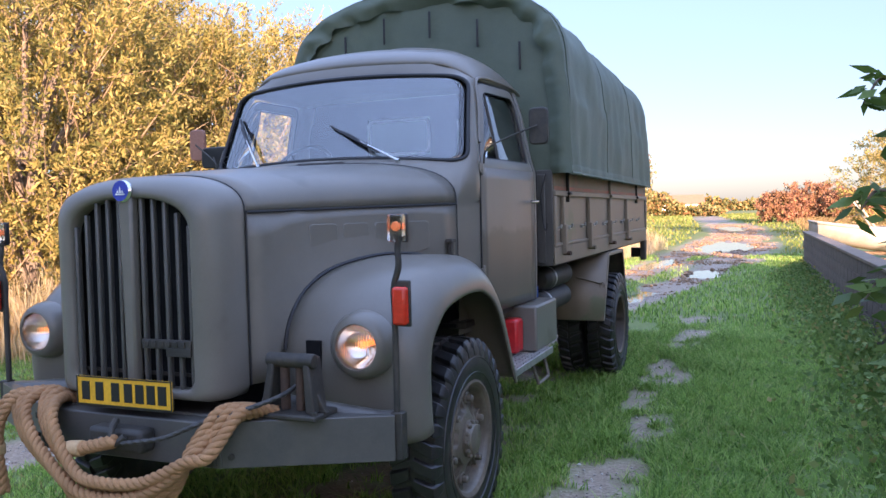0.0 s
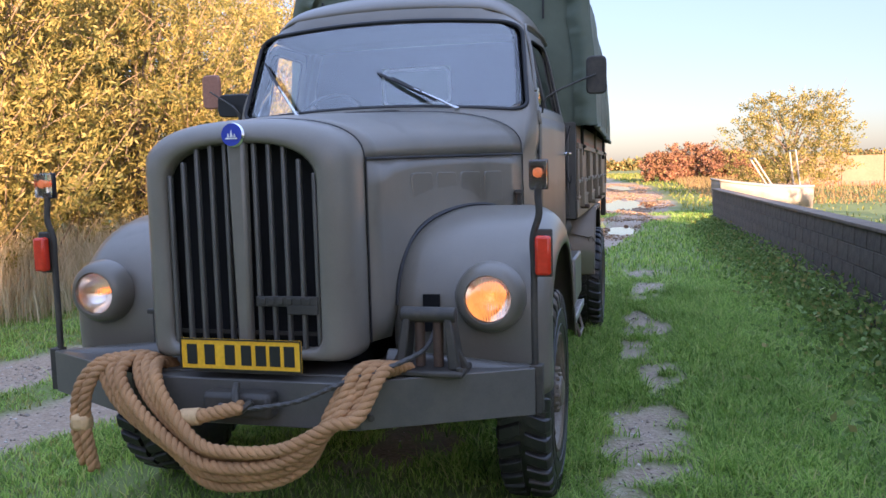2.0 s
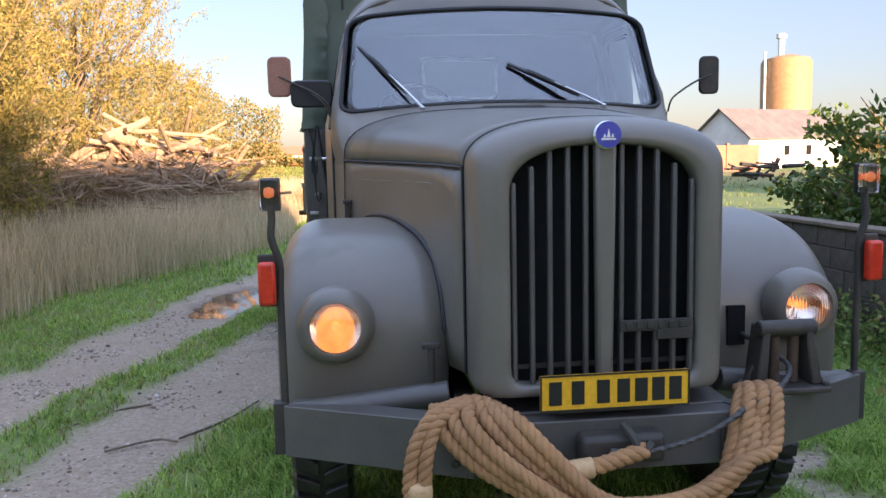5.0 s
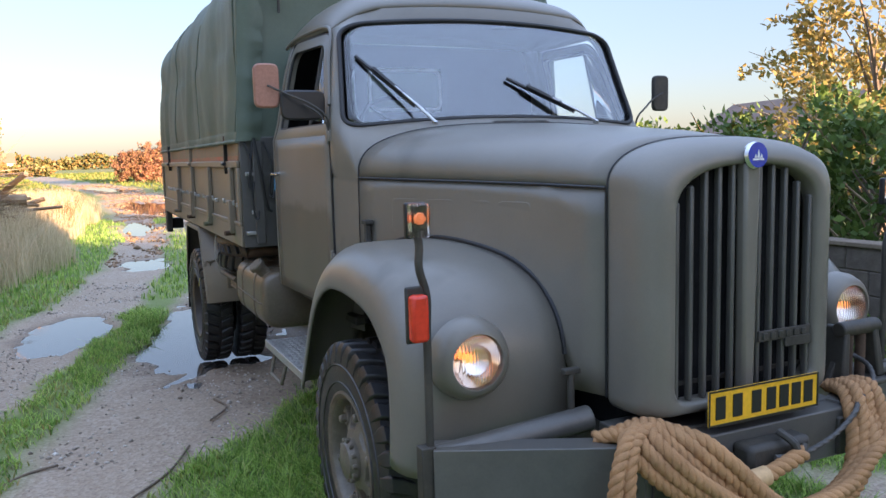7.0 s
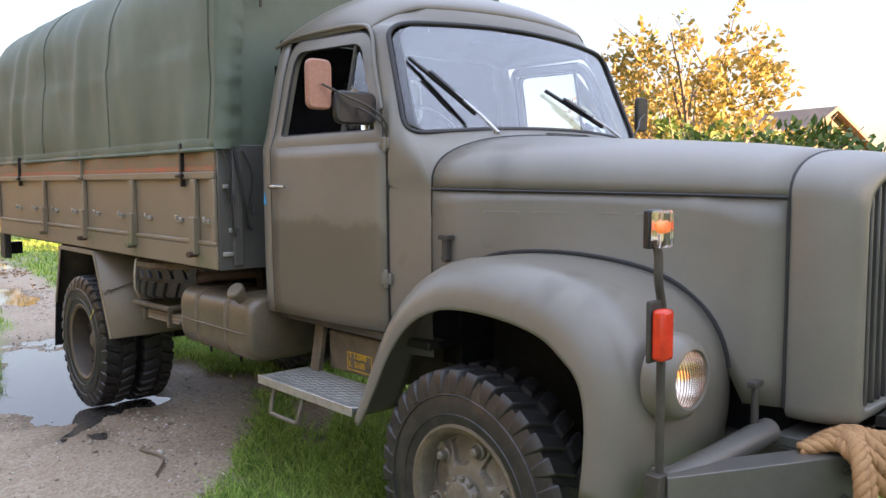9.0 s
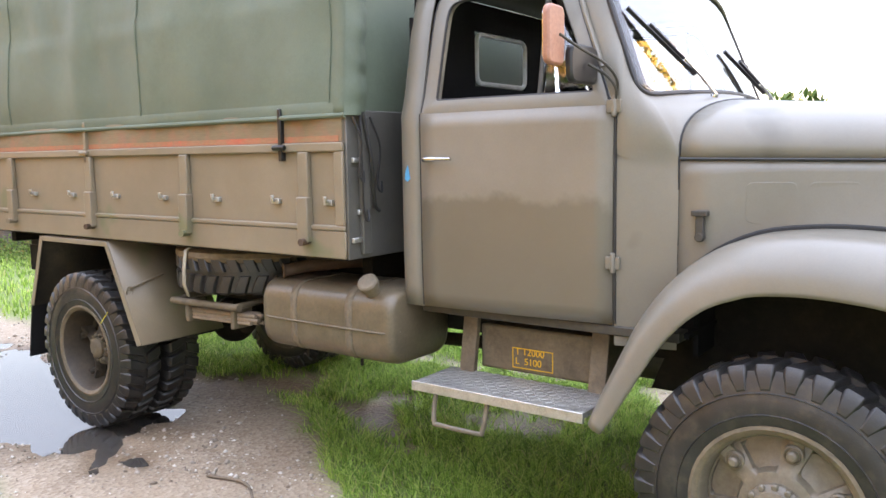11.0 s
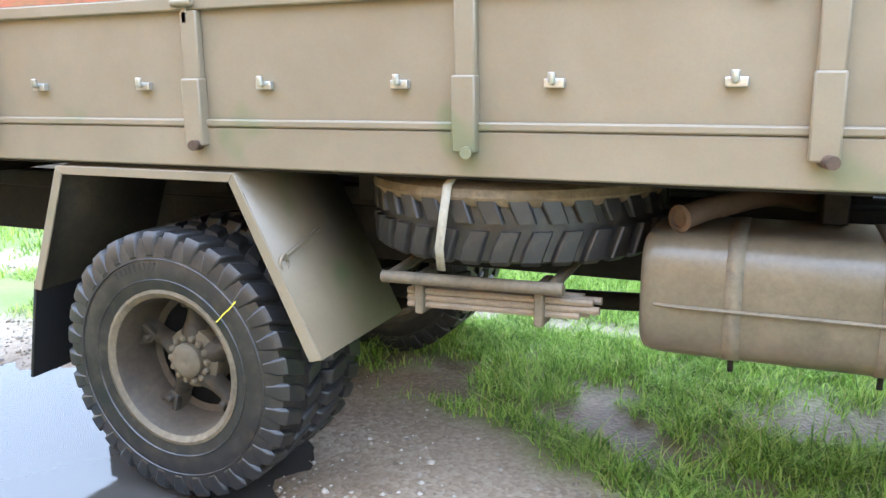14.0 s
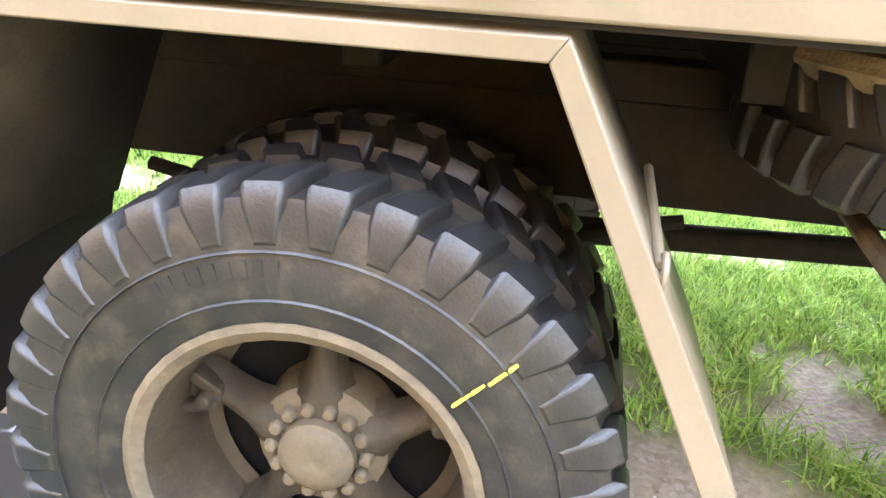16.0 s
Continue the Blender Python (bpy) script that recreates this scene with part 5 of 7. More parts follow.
# mirrors
def mirror_thing(sg, c, w, h, back, arm):
    m0 = tp("wing_mirror", Shape().slab([(x, c[1], z) for x, z in rounded([(c[0] - w / 2, c[2] - h / 2), (c[0] + w / 2, c[2] - h / 2), (c[0] + w / 2, c[2] + h / 2), (c[0] - w / 2, c[2] + h / 2)], min(w, h) * 0.3, 6)], (0, 0.03, 0)), back, "rounded wing mirror on a thin arm", bevel=0.009)
    part("mirror_glass", Shape().slab([(x, c[1] + 0.0312, z) for x, z in rounded([(c[0] - w / 2 + 0.01, c[2] - h / 2 + 0.01), (c[0] + w / 2 - 0.01, c[2] - h / 2 + 0.01), (c[0] + w / 2 - 0.01, c[2] + h / 2 - 0.01), (c[0] - w / 2 + 0.01, c[2] + h / 2 - 0.01)], min(w, h) * 0.25, 6)], (0, 0.002, 0)), MIRROR, m0)
    part("mirror_arm", Shape().tube(smooth_path(arm, 6), 0.0055, 8), PAINT_DARK, m0, "thin dark steel arm")
    return m0


mirror_thing(1, (1.225, 2.0, 2.13), 0.115, 0.215, PAINT_DARK, [(0.93, 1.885, 1.92), (0.945, 1.87, 1.985), (1.0, 1.88, 2.03), (1.12, 1.95, 2.09), (1.225, 1.985, 2.13)])
mirror_thing(-1, (-1.205, 1.99, 2.145), 0.125, 0.215, MIRROR_BACK, [(-0.93, 1.885, 1.92), (-0.95, 1.87, 1.99), (-1.02, 1.89, 2.05), (-1.12, 1.94, 2.10), (-1.205, 1.98, 2.145)])
mirror_thing(-1, (-1.035, 1.96, 2.05), 0.225, 0.145, BLACK, [(-0.93, 1.885, 1.90), (-0.95, 1.875, 1.96), (-0.985, 1.9, 2.01), (-1.035, 1.95, 2.05)])

# ---- load bed ----
REDSTRIP = surface("worn_red_paint", (0.24, 0.16, 0.085), (0.48, 0.10, 0.055), 0.6, 0, 7.0, 60, 0.1, (0.22, 0.15, 0.08), 0.9, stretch=(1, 0.5, 2))
BX0, BX1, BY0, BY1 = -1.145, 1.02, 3.11, 7.70
for sg, xs in ((-1, BX0), (1, BX1)):
    sd = tp("bed_side", Shape().box(min(xs, xs - sg * 0.03), max(xs, xs - sg * 0.03), BY0, BY1, 1.25, 1.76), PAINT_BED, "olive steel drop side of the load bed", bevel=0.004)
    def bx(name, o0, o1, y0, y1, z0, z1, mat=PAINT_BED, label="", bevel=0.006):
        a, c = xs + sg * o0, xs + sg * o1
        return part(name, Shape().box(min(a, c), max(a, c), y0, y1, z0, z1), mat, sd, label, bevel=bevel)
    bx("top_rail", 0.0, 0.022, BY0, BY1, 1.742, 1.785)
    bx("lower_rail", 0.0, 0.018, BY0, BY1, 1.375, 1.40)
    bx("bottom_sill", 0.0, 0.012, BY0, BY1, 1.243, 1.374)
    bx("corner_post", 0.0, 0.02, BY0, BY0 + 0.055, 1.40, 1.742)
    bx("corner_post", 0.0, 0.02, BY1 - 0.055, BY1, 1.40, 1.742)
    brd = bx("top_board", -0.035, 0.006, BY0 + 0.01, BY1 - 0.01, 1.786, 1.925, WOOD, "orange-brown wooden top board with red paint traces", 0.004)
    bx("red_paint_strip", 0.004, 0.0075, BY0 + 0.03, BY1 - 0.03, 1.787, 1.815, REDSTRIP, "worn red paint strip", 0.0)
    for y in (3.36, 4.28, 5.225, 6.2):
        ps = bx("stake", 0.0, 0.03, y - 0.032, y + 0.032, 1.52, 1.742)
        bx("stake_foot", 0.0, 0.045, y - 0.036, y + 0.036, 1.315, 1.53)
        a = xs + sg * 0.045
        part("stake_pin", Shape().tube([(xs + sg * 0.01, y + 0.0, 1.318), (xs + sg * 0.075, y - 0.02, 1.318)], 0.017, 10), RUST if y in (5.225, 3.36) else PAINT_BED, sd)
    for y in (3.215, 3.575, 4.035, 4.495, 4.965, 5.45, 5.93, 6.5, 6.98):
        hk = Shape().box(min(xs, xs + sg * 0.022), max(xs, xs + sg * 0.022), y - 0.035, y + 0.02, 1.493, 1.518)
        hk.tube([(xs, y - 0.005, 1.508), (xs + sg * 0.035, y - 0.005, 1.512), (xs + sg * 0.035, y - 0.005, 1.535)], 0.011, 8)
        part("lashing_hook", hk, STEEL, sd, bevel=0.003)
    for y, m0 in ((3.51, BLACK), (5.24, PAINT_BED), (6.9, BLACK)):
        sh = Shape().box(min(xs, xs + sg * 0.03) , max(xs, xs + sg * 0.03), y - 0.012, y + 0.012, 1.70, 1.95)
        sh.tube([(xs + sg * 0.035, y - 0.04, 1.765), (xs + sg * 0.035, y + 0.04, 1.765)], 0.014, 8)
        part("cover_strap", sh, m0, sd, bevel=0.004)
# floor's underside takes the same shade-dark colour
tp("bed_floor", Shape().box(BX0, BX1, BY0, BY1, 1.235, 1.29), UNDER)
# headboard and ribs use the darker paint as shade of the gap behind the cab
hb = tp("headboard", Shape().box(BX0, BX1, BY0 - 0.012, BY0 + 0.02, 1.24, 1.93), PAINT_BUMPER_SHADE, "steel headboard of the load bed", bevel=0.004)
for x in (-1.04, -0.7, 0.62, 0.94):
    part("headboard_rib", Shape().box(x - 0.03, x + 0.03, BY0 - 0.035, BY0 - 0.012, 1.26, 1.9), PAINT_BUMPER_SHADE, hb, bevel=0.006)
part("cover_cord", Shape().tube(smooth_path([(-1.06, BY0 - 0.04, 1.92), (-1.03, BY0 - 0.06, 1.7), (-1.0, BY0 - 0.05, 1.5), (-0.97, BY0 - 0.05, 1.46)], 5), 0.009, 8), BLACK, hb)
for k, (x0, zt, zb, sw) in enumerate(((-1.12, 1.90, 1.60, 0.03), (-1.07, 1.91, 1.42, -0.02), (-1.0, 1.90, 1.55, 0.04), (0.98, 1.90, 1.5, -0.03))):
    part("cover_cord", Shape().tube(smooth_path([(x0, BY0 - 0.03, zt), (x0 + sw, BY0 - 0.055, lerp(zt, zb, 0.4)), (x0 + sw * 0.5, BY0 - 0.05, zb + 0.04), (x0 + sw * 0.5 + 0.02, BY0 - 0.06, zb), (x0 + sw * 0.5 + 0.03, BY0 - 0.05, zb + 0.05)], 5), 0.006, 7), BLACK, hb)
for x0, z0 in ((-1.09, 1.70), (-1.06, 1.46), (-1.1, 1.33)):
    part("lashing_eye", Shape().box(x0 - 0.03, x0 + 0.03, BY0 - 0.03, BY0 - 0.012, z0 - 0.012, z0 + 0.012), STEEL, hb, bevel=0.004)
tp("tailboard", Shape().box(BX0, BX1, BY1, BY1 + 0.04, 1.25, 1.93), PAINT_BED, bevel=0.006)
for x in (BX0 + 0.02, BX1 - 0.02):
    tp("tail_flap", Shape().box(x - 0.03, x + 0.03, BY1 - 0.12, BY1 + 0.05, 1.0, 1.25), PAINT_DARK, bevel=0.01)


# canvas cover: arched section, folds, hem
def cover_pt(s, y, puff=0.0):
    """s from 0 (right hem) over the arch to 1 (left hem)."""
    xc, hw = (BX0 + BX1) / 2, (BX1 - BX0) / 2 + 0.075
    zb, zs, zt = 1.905, 2.66, 3.35
    L = (0.26, 0.74)
    if s < L[0]:
        t = s / L[0]
        x, z = -hw + 0.03 * t * t, lerp(zb, zs, t)
    elif s > L[1]:
        t = (1 - s) / (1 - L[1])
        x, z = hw - 0.03 * t * t, lerp(zb, zs, t)
    else:
        t = (s - L[0]) / (L[1] - L[0])
        a = math.pi * (1 - t)
        c, q = math.cos(a), math.sin(a)
        x = (hw - 0.03) * math.copysign(abs(c) ** 0.82, c)
        z = zs + (zt - zs) * q ** 0.82
    if x > xc:
        x -= 0.075 * (y - BY0) / (BY1 - BY0)
    fold = 0.016 * math.sin(y * 9 + math.sin(y * 3.7) * 2 + z * 1.3) * math.sin(y * 2.3 + 1) + 0.010 * noise.noise(Vector((x * 2.2, y * 3.0, z * 0.8)))
    fold += 0.02 * noise.noise(Vector((x, y * 1.6 + z * 1.1, z * 2.6))) + 0.013 * noise.noise(Vector((4.0, y * 6.5 - z * 2.0, z * 1.2)))
    bow = -0.018 * math.sin(math.pi * ((y - BY0) / 1.1 % 1.0)) * (1 if 0.2 < s < 0.8 else 0.4)
    nx, nz = x - xc, (z - 2.3) * 0.8
    ln = math.hypot(nx, nz) or 1
    k = (fold + bow + puff) / ln
    return (xc + nx + nx * k, y, z + nz * k * (1 if z > 2.5 else 0.2))


ys = list(np.linspace(BY0 - 0.02, BY1 + 0.02, 90))
rows = [[cover_pt(s, y, 0.012 if k in (0, 1) else 0.0) for s in np.linspace(0, 1, 70)] for k, y in enumerate(ys)]
cover = tp("canvas_cover", Shape().grid(rows), TARP, "green canvas cover stretched over hoops", solid=0.006, angle=75)
rows = []
for k, f in enumerate(np.linspace(0, 1, 7)):
    row = []
    for s in np.linspace(0, 1, 150):
        p = Vector(cover_pt(s, BY0 - 0.02, 0.014))
        c = Vector(((BX0 + BX1) / 2, BY0 - 0.02, min(p.z, 2.45)))
        d = (c - p)
        ln = d.length
        pk = 0.05 * noise.noise(Vector((s * 31, 0.3, f))) + 0.03 * noise.noise(Vector((s * 70, 4.3, f * 2)))
        pk *= 0.22 if s < 0.27 or s > 0.73 else 1
        q = p + d / ln * (0.155 * f + 0.05 * noise.noise(Vector((s * 40, 9.1, 0))) * f * f * (0.3 if s < 0.27 or s > 0.73 else 1))
        q.y += -0.03 * math.sin(math.pi * min(1, f * 1.1)) + pk * (0.3 + f) + 0.012 * f
        row.append(tuple(q))
    rows.append(row)
part("puckered_hem", Shape().grid(rows), TARP, cover, "puckered canvas hem drawn over the front hoop", angle=90)
rows = []
for f in np.linspace(0, 1, 14):
    row = []
    for s in np.linspace(0, 1, 50):
        p = Vector(cover_pt(s, BY0 + 0.015, -0.02))
        c = Vector(((BX0 + BX1) / 2 + (p.x - (BX0 + BX1) / 2) * 0.15, BY0 + 0.015, 1.92))
        q = p.lerp(c, f)
        q.y += 0.012 * noise.noise(Vector((q.x * 2, 0.3, q.z * 2.4)))
        row.append(tuple(q))
    rows.append(row)
part("front_curtain", Shape().grid(rows), TARP, cover, "flat green canvas front curtain", angle=75)
rows = [[((BX0 + BX1) / 2 + (p[0] - (BX0 + BX1) / 2) * f, BY1 - 0.01, 1.92 + (p[2] - 1.92) * f) for p in (cover_pt(s, BY1, -0.02) for s in np.linspace(0, 1, 40))] for f in np.linspace(1, 0.02, 8)]
part("rear_curtain", Shape().grid(rows), TARP, cover, "green canvas rear curtain", angle=75)
for x in (-0.86, -0.62, -0.28, 0.1, 0.48, 0.80):
    zt = 3.13 - 0.30 * (abs(x + 0.05) / 0.85) ** 2.2
    part("curtain_strap", Shape().box(x - 0.008, x + 0.008, BY0 - 0.03, BY0 - 0.018, zt - 0.17, zt + 0.03), BLACK, cover, bevel=0.003)
for sg in (0, 1):
    hem = [Vector(cover_pt(sg, y, 0.008)) for y in ys]
    part("hem_roll", Shape().tube(hem, 0.012, 8), TARP, cover)
    band_s = [sg + (1 - 2 * sg) * f for f in (0.0, 0.008, 0.016, 0.022)]
    part("hem_band", Shape().grid([[cover_pt(q, y, 0.006 if k < 3 else 0.001) for k, q in enumerate(band_s)] for y in ys]), TARP, cover, "stitched canvas hem band", angle=60)
    for yq in (BY0 + 0.09, BY0 + 1.55, BY0 + 3.05):
        part("canvas_seam", Shape().tube([cover_pt(sg + (1 - 2 * sg) * f, yq, 0.003) for f in np.linspace(0.02, 0.45, 30)], 0.0045, 6), TARP, cover)

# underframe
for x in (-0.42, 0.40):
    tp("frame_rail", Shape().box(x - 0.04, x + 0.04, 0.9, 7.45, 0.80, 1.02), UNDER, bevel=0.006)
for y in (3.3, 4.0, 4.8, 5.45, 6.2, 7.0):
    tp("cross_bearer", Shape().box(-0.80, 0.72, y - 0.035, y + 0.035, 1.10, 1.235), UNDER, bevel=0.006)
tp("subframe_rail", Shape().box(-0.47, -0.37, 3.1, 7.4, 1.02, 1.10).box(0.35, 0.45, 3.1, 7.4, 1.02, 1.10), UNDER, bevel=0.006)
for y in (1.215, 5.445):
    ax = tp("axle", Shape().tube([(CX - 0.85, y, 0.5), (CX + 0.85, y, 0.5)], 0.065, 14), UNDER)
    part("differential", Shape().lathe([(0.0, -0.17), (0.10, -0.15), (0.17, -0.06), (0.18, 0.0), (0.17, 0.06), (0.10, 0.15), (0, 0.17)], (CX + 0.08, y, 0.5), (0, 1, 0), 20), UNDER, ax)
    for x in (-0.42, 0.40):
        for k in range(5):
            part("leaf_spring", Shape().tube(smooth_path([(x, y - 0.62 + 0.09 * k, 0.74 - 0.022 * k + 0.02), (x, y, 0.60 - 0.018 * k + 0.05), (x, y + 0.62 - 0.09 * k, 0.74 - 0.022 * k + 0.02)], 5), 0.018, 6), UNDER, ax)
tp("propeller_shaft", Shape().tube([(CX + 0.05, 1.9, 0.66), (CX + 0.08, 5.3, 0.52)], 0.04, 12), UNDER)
tp("gearbox", Shape().box(-0.28, 0.26, 1.5, 2.6, 0.62, 1.0), PAINT_DARK, bevel=0.08)
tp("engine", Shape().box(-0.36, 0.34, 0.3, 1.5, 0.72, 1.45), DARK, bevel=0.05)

# rear mudguards
for sg, x0 in ((-1, -1.145), (1, 1.04)):
    x1 = x0 - sg * 0.60
    pr = [(4.80, 0.617), (5.106, 1.225), (5.90, 1.225), (6.09, 0.74)]
    sh = Shape().grid([[(x0, ya, za), (x1, ya, za)] for ya, za in pr])
    mg = tp("rear_mudguard", sh, PAINT_BED, "angular steel rear mudguard", solid=0.006)
    # added sheet whose dark colour gives the guard's inside its shade, with mud
    part("mud_lining", Shape().grid([[(x0 - sg * 0.012, 5.45 + (ya - 5.45) * 0.985, za - 0.008), (x1, 5.45 + (ya - 5.45) * 0.985, za - 0.008)] for ya, za in pr]), MUD_SHADE, mg, "dark sheet for the guard's inner shade and caked mud", solid=0.003)
    # outer flange
    ins = [(4.848, 0.604), (5.128, 1.193), (5.873, 1.193), (6.052, 0.735)]
    for k in range(3):
        o = [(x0, *pr[k]), (x0, *pr[k + 1]), (x0, *ins[k + 1]), (x0, *ins[k])]
        part("flange", Shape().slab(o, (sg * 0.008, 0, 0)), PAINT_BED, mg, bevel=0.003)
    part("mud_flap", Shape().slab([(x0, 6.078, 0.77), (x1, 6.078, 0.77), (x1, 6.165, 0.36), (x0, 6.165, 0.36)], (0, 0.014, 0.002)), SEAL, mg, "black rubber mud flap", bevel=0.003)
    sh = Shape().tube([(x0 - sg * 0.03, 4.955, 0.94), (x0 - sg * 0.28, 4.965, 1.0)], 0.008, 8).tube([(x0 - sg * 0.03 + 0.022 * math.cos(a), 4.95, 0.925 + 0.03 * math.sin(a)) for a in np.linspace(0, 6.28, 13)], 0.006, 6)
    part("stay", sh, PAINT_BED, mg, bevel=0.003)

# fuel tank with straps and filler
o = rounded([(-1.09, 0.735), (-0.62, 0.735), (-0.62, 1.095), (-1.09, 1.095)], 0.12, 8)
rows = []
for y, s in ((2.905, 0.86), (2.915, 0.94), (2.94, 0.985), (2.98, 1.0), (3.35, 1.0), (3.72, 1.0), (3.76, 0.985), (3.785, 0.94), (3.795, 0.86)):
    rows.append([(-0.855 + (x + 0.855) * s, y, 0.915 + (z - 0.915) * s) for x, z in o])
sh = Shape().grid(rows, close_u=True)
k = len(o)
sh.f.append(tuple(range(k)))
sh.f.append(tuple(range(len(sh.v) - k, len(sh.v))))
tank = tp("fuel_tank", sh, surface("tank_paint", (0.085, 0.066, 0.042), (0.13, 0.10, 0.064), 0.36, 0, 4, 60, 0.08, (0.17, 0.12, 0.075), 0.45), "rounded olive fuel tank with two straps", angle=50)
for y in (3.17, 3.545):
    ring = [(-0.855 + (x + 0.855) * 1.012, y, 0.915 + (z - 0.915) * 1.014) for x, z in o]
    part("tank_strap", Shape().grid([[(a, q + dy, c) for a, q, c in ring] for dy in (-0.022, 0.022)], close_u=True), MUDDY, tank, solid=0.008)
    part("strap_bolt", Shape().tube([(-1.0, y, 0.745), (-1.0, y, 0.70)], 0.008, 8), UNDER, tank)
part("tank_seam", Shape().tube([(-0.66, 3.797, 0.90), (-1.02, 3.797, 0.90), (-1.085, 3.75, 0.90), (-1.094, 3.7, 0.90), (-1.094, 3.0, 0.90), (-1.085, 2.95, 0.90), (-1.02, 2.903, 0.90)], 0.006, 6), MUDDY, tank)
part("filler_neck", Shape().tube([(-0.96, 3.07, 1.0), (-1.085, 3.04, 1.125)], 0.038, 16), MUDDY, tank)
part("filler_cap", Shape().lathe([(0, 0.022), (0.042, 0.02), (0.05, 0.012), (0.05, -0.012)], (-1.088, 3.039, 1.128), (-0.7, -0.15, 0.7), 20), MUDDY, tank, "dull steel filler cap")
# exhaust, spare carrier with rods
tp("exhaust_pipe", Shape().tube(smooth_path([(-1.0, 3.70, 1.13), (-0.85, 3.6, 1.15), (-0.5, 3.4, 1.13), (-0.2, 3.0, 0.95)], 5), 0.033, 14), RUST, "rusty exhaust pipe end")
tp("pipe_mouth", Shape().lathe([(0.035, -0.012), (0.040, 0.0), (0.027, 0.004), (0.025, -0.05)], (-1.005, 3.703, 1.13), (-0.83, 0.55, 0), 16), RUST)
car = tp("spare_carrier", Shape().tube([(-1.045, 4.62, 0.895), (-1.045, 4.02, 0.905)], 0.02, 10).tube([(-1.045, 4.60, 0.895), (-0.4, 4.60, 0.93)], 0.018, 8).tube([(-1.045, 4.06, 0.905), (-0.4, 4.06, 0.93)], 0.018, 8), MUDDY, "tubular carrier with bundled rods below")
for k in range(9):
    part("rod", Shape().tube([(-1.0 + 0.03 * (k % 3), 4.55, 0.80 + 0.022 * (k // 3)), (-1.0 + 0.03 * (k % 3), 3.98 - 0.02 * (k % 4), 0.815 + 0.022 * (k // 3))], 0.012, 7), surface("weathered_rod", (0.16, 0.12, 0.085), (0.26, 0.2, 0.14), 0.8) if k == 0 else bpy.data.materials["weathered_rod"], car)
for y in (4.5, 4.1):
    part("rod_strap", Shape().box(-1.035, -0.90, y - 0.015, y + 0.015, 0.775, 0.91), MUDDY, car, bevel=0.006)

# steps and boxes below the doors
for sg in (-1, 1):
    xa, xb = CX + sg * 0.80, CX + sg * 1.10
    x0, x1 = min(xa, xb), max(xa, xb)
    st = tp("cab_step", Shape().box(x0, x1, 1.93, 2.765, 0.685, 0.712), STEEL, "worn checker-plate cab step", bevel=0.004)
    tr = Shape()
    for i in range(9):
        for j in range(26):
            cx_, cy_ = x0 + 0.02 + i * 0.033, 1.95 + j * 0.0315
            a = math.pi / 4 if (i + j) % 2 else -math.pi / 4
            tr.obox(Matrix.Translation((cx_, cy_, 0.713)) @ Matrix.Rotation(a, 4, "Z"), 0.026, 0.007, 0.004)
    part("tread_pattern", tr, STEEL, st)
    part("step_edge", Shape().box(xb - 0.006, xb + 0.006, 1.925, 2.77, 0.672, 0.716), STEEL, st, bevel=0.003)
    lp = smooth_path([(xb - sg * 0.04, 2.66, 0.69), (xb - sg * 0.02, 2.66, 0.62), (xb, 2.65, 0.545), (xb, 2.62, 0.535), (xb, 2.42, 0.535), (xb, 2.395, 0.55), (xb - sg * 0.02, 2.39, 0.62), (xb - sg * 0.04, 2.39, 0.69)], 5)
    part("step_loop", Shape().tube(lp, 0.011, 8), RIM_PAINT, st)
    for y in (2.0, 2.66):
        part("step_bracket", Shape().slab([(xa, y - 0.04, 0.70), (xa, y + 0.04, 0.70), (xa - sg * 0.05, y + 0.04, 1.0), (xa - sg * 0.05, y - 0.04, 1.0)], (sg * 0.03, 0, 0)), MUDDY, st, bevel=0.004)
tp("battery_box", Shape().box(-0.76, -0.42, 2.04, 2.63, 0.72, 0.93), MUDDY, "olive battery box behind the step", bevel=0.012)
tp("tool_box", Shape().box(CX + 0.80, CX + 1.07, 2.50, 3.03, 0.72, 1.02), PAINT, "olive metal tool box beside the step", bevel=0.015)
tp("red_canister", Shape().box(CX + 0.88, CX + 0.99, 2.33, 2.47, 0.73, 0.95), plain("red_paint", (0.55, 0.02, 0.02), 0.35), "red painted canister on the step", bevel=0.02)
# yellow stencil sign on the battery box
SIGN = plain("yellow_stencil", (0.75, 0.42, 0.02), 0.6)
sg_ = tp("stencil_frame", Shape().box(-0.764, -0.762, 2.245, 2.455, 0.742, 0.746).box(-0.764, -0.762, 2.245, 2.455, 0.833, 0.837).box(-0.764, -0.762, 2.245, 2.249, 0.742, 0.837).box(-0.764, -0.762, 2.451, 2.455, 0.742, 0.837), SIGN, "yellow stencilled weight marking")


def text_mesh(name, body, size, mat, m, parent):
    cu = bpy.data.curves.new(name, "FONT")
    cu.body, cu.size, cu.extrude, cu.align_x, cu.align_y = body, size, 0.0008, "LEFT", "BOTTOM"
    tmp = new(name, cu)
    dg = bpy.context.evaluated_depsgraph_get()
    me = bpy.data.meshes.new_from_object(tmp.evaluated_get(dg))
    bpy.data.objects.remove(tmp)
    me.materials.clear()
    me.materials.append(mat)
    ob = new(name, me)
    ob.parent = parent
    ob.matrix_basis = m
    return ob


mt = Matrix(((0, 0, -1, -0.764), (-1, 0, 0, 2.44), (0, 1, 0, 0.797), (0, 0, 0, 1)))
text_mesh("stencil_text", "T 12000", 0.045, SIGN, mt, sg_)
mt = Matrix(((0, 0, -1, -0.764), (-1, 0, 0, 2.44), (0, 1, 0, 0.752), (0, 0, 0, 1)))
text_mesh("stencil_text", "L  5100", 0.045, SIGN, mt, sg_)


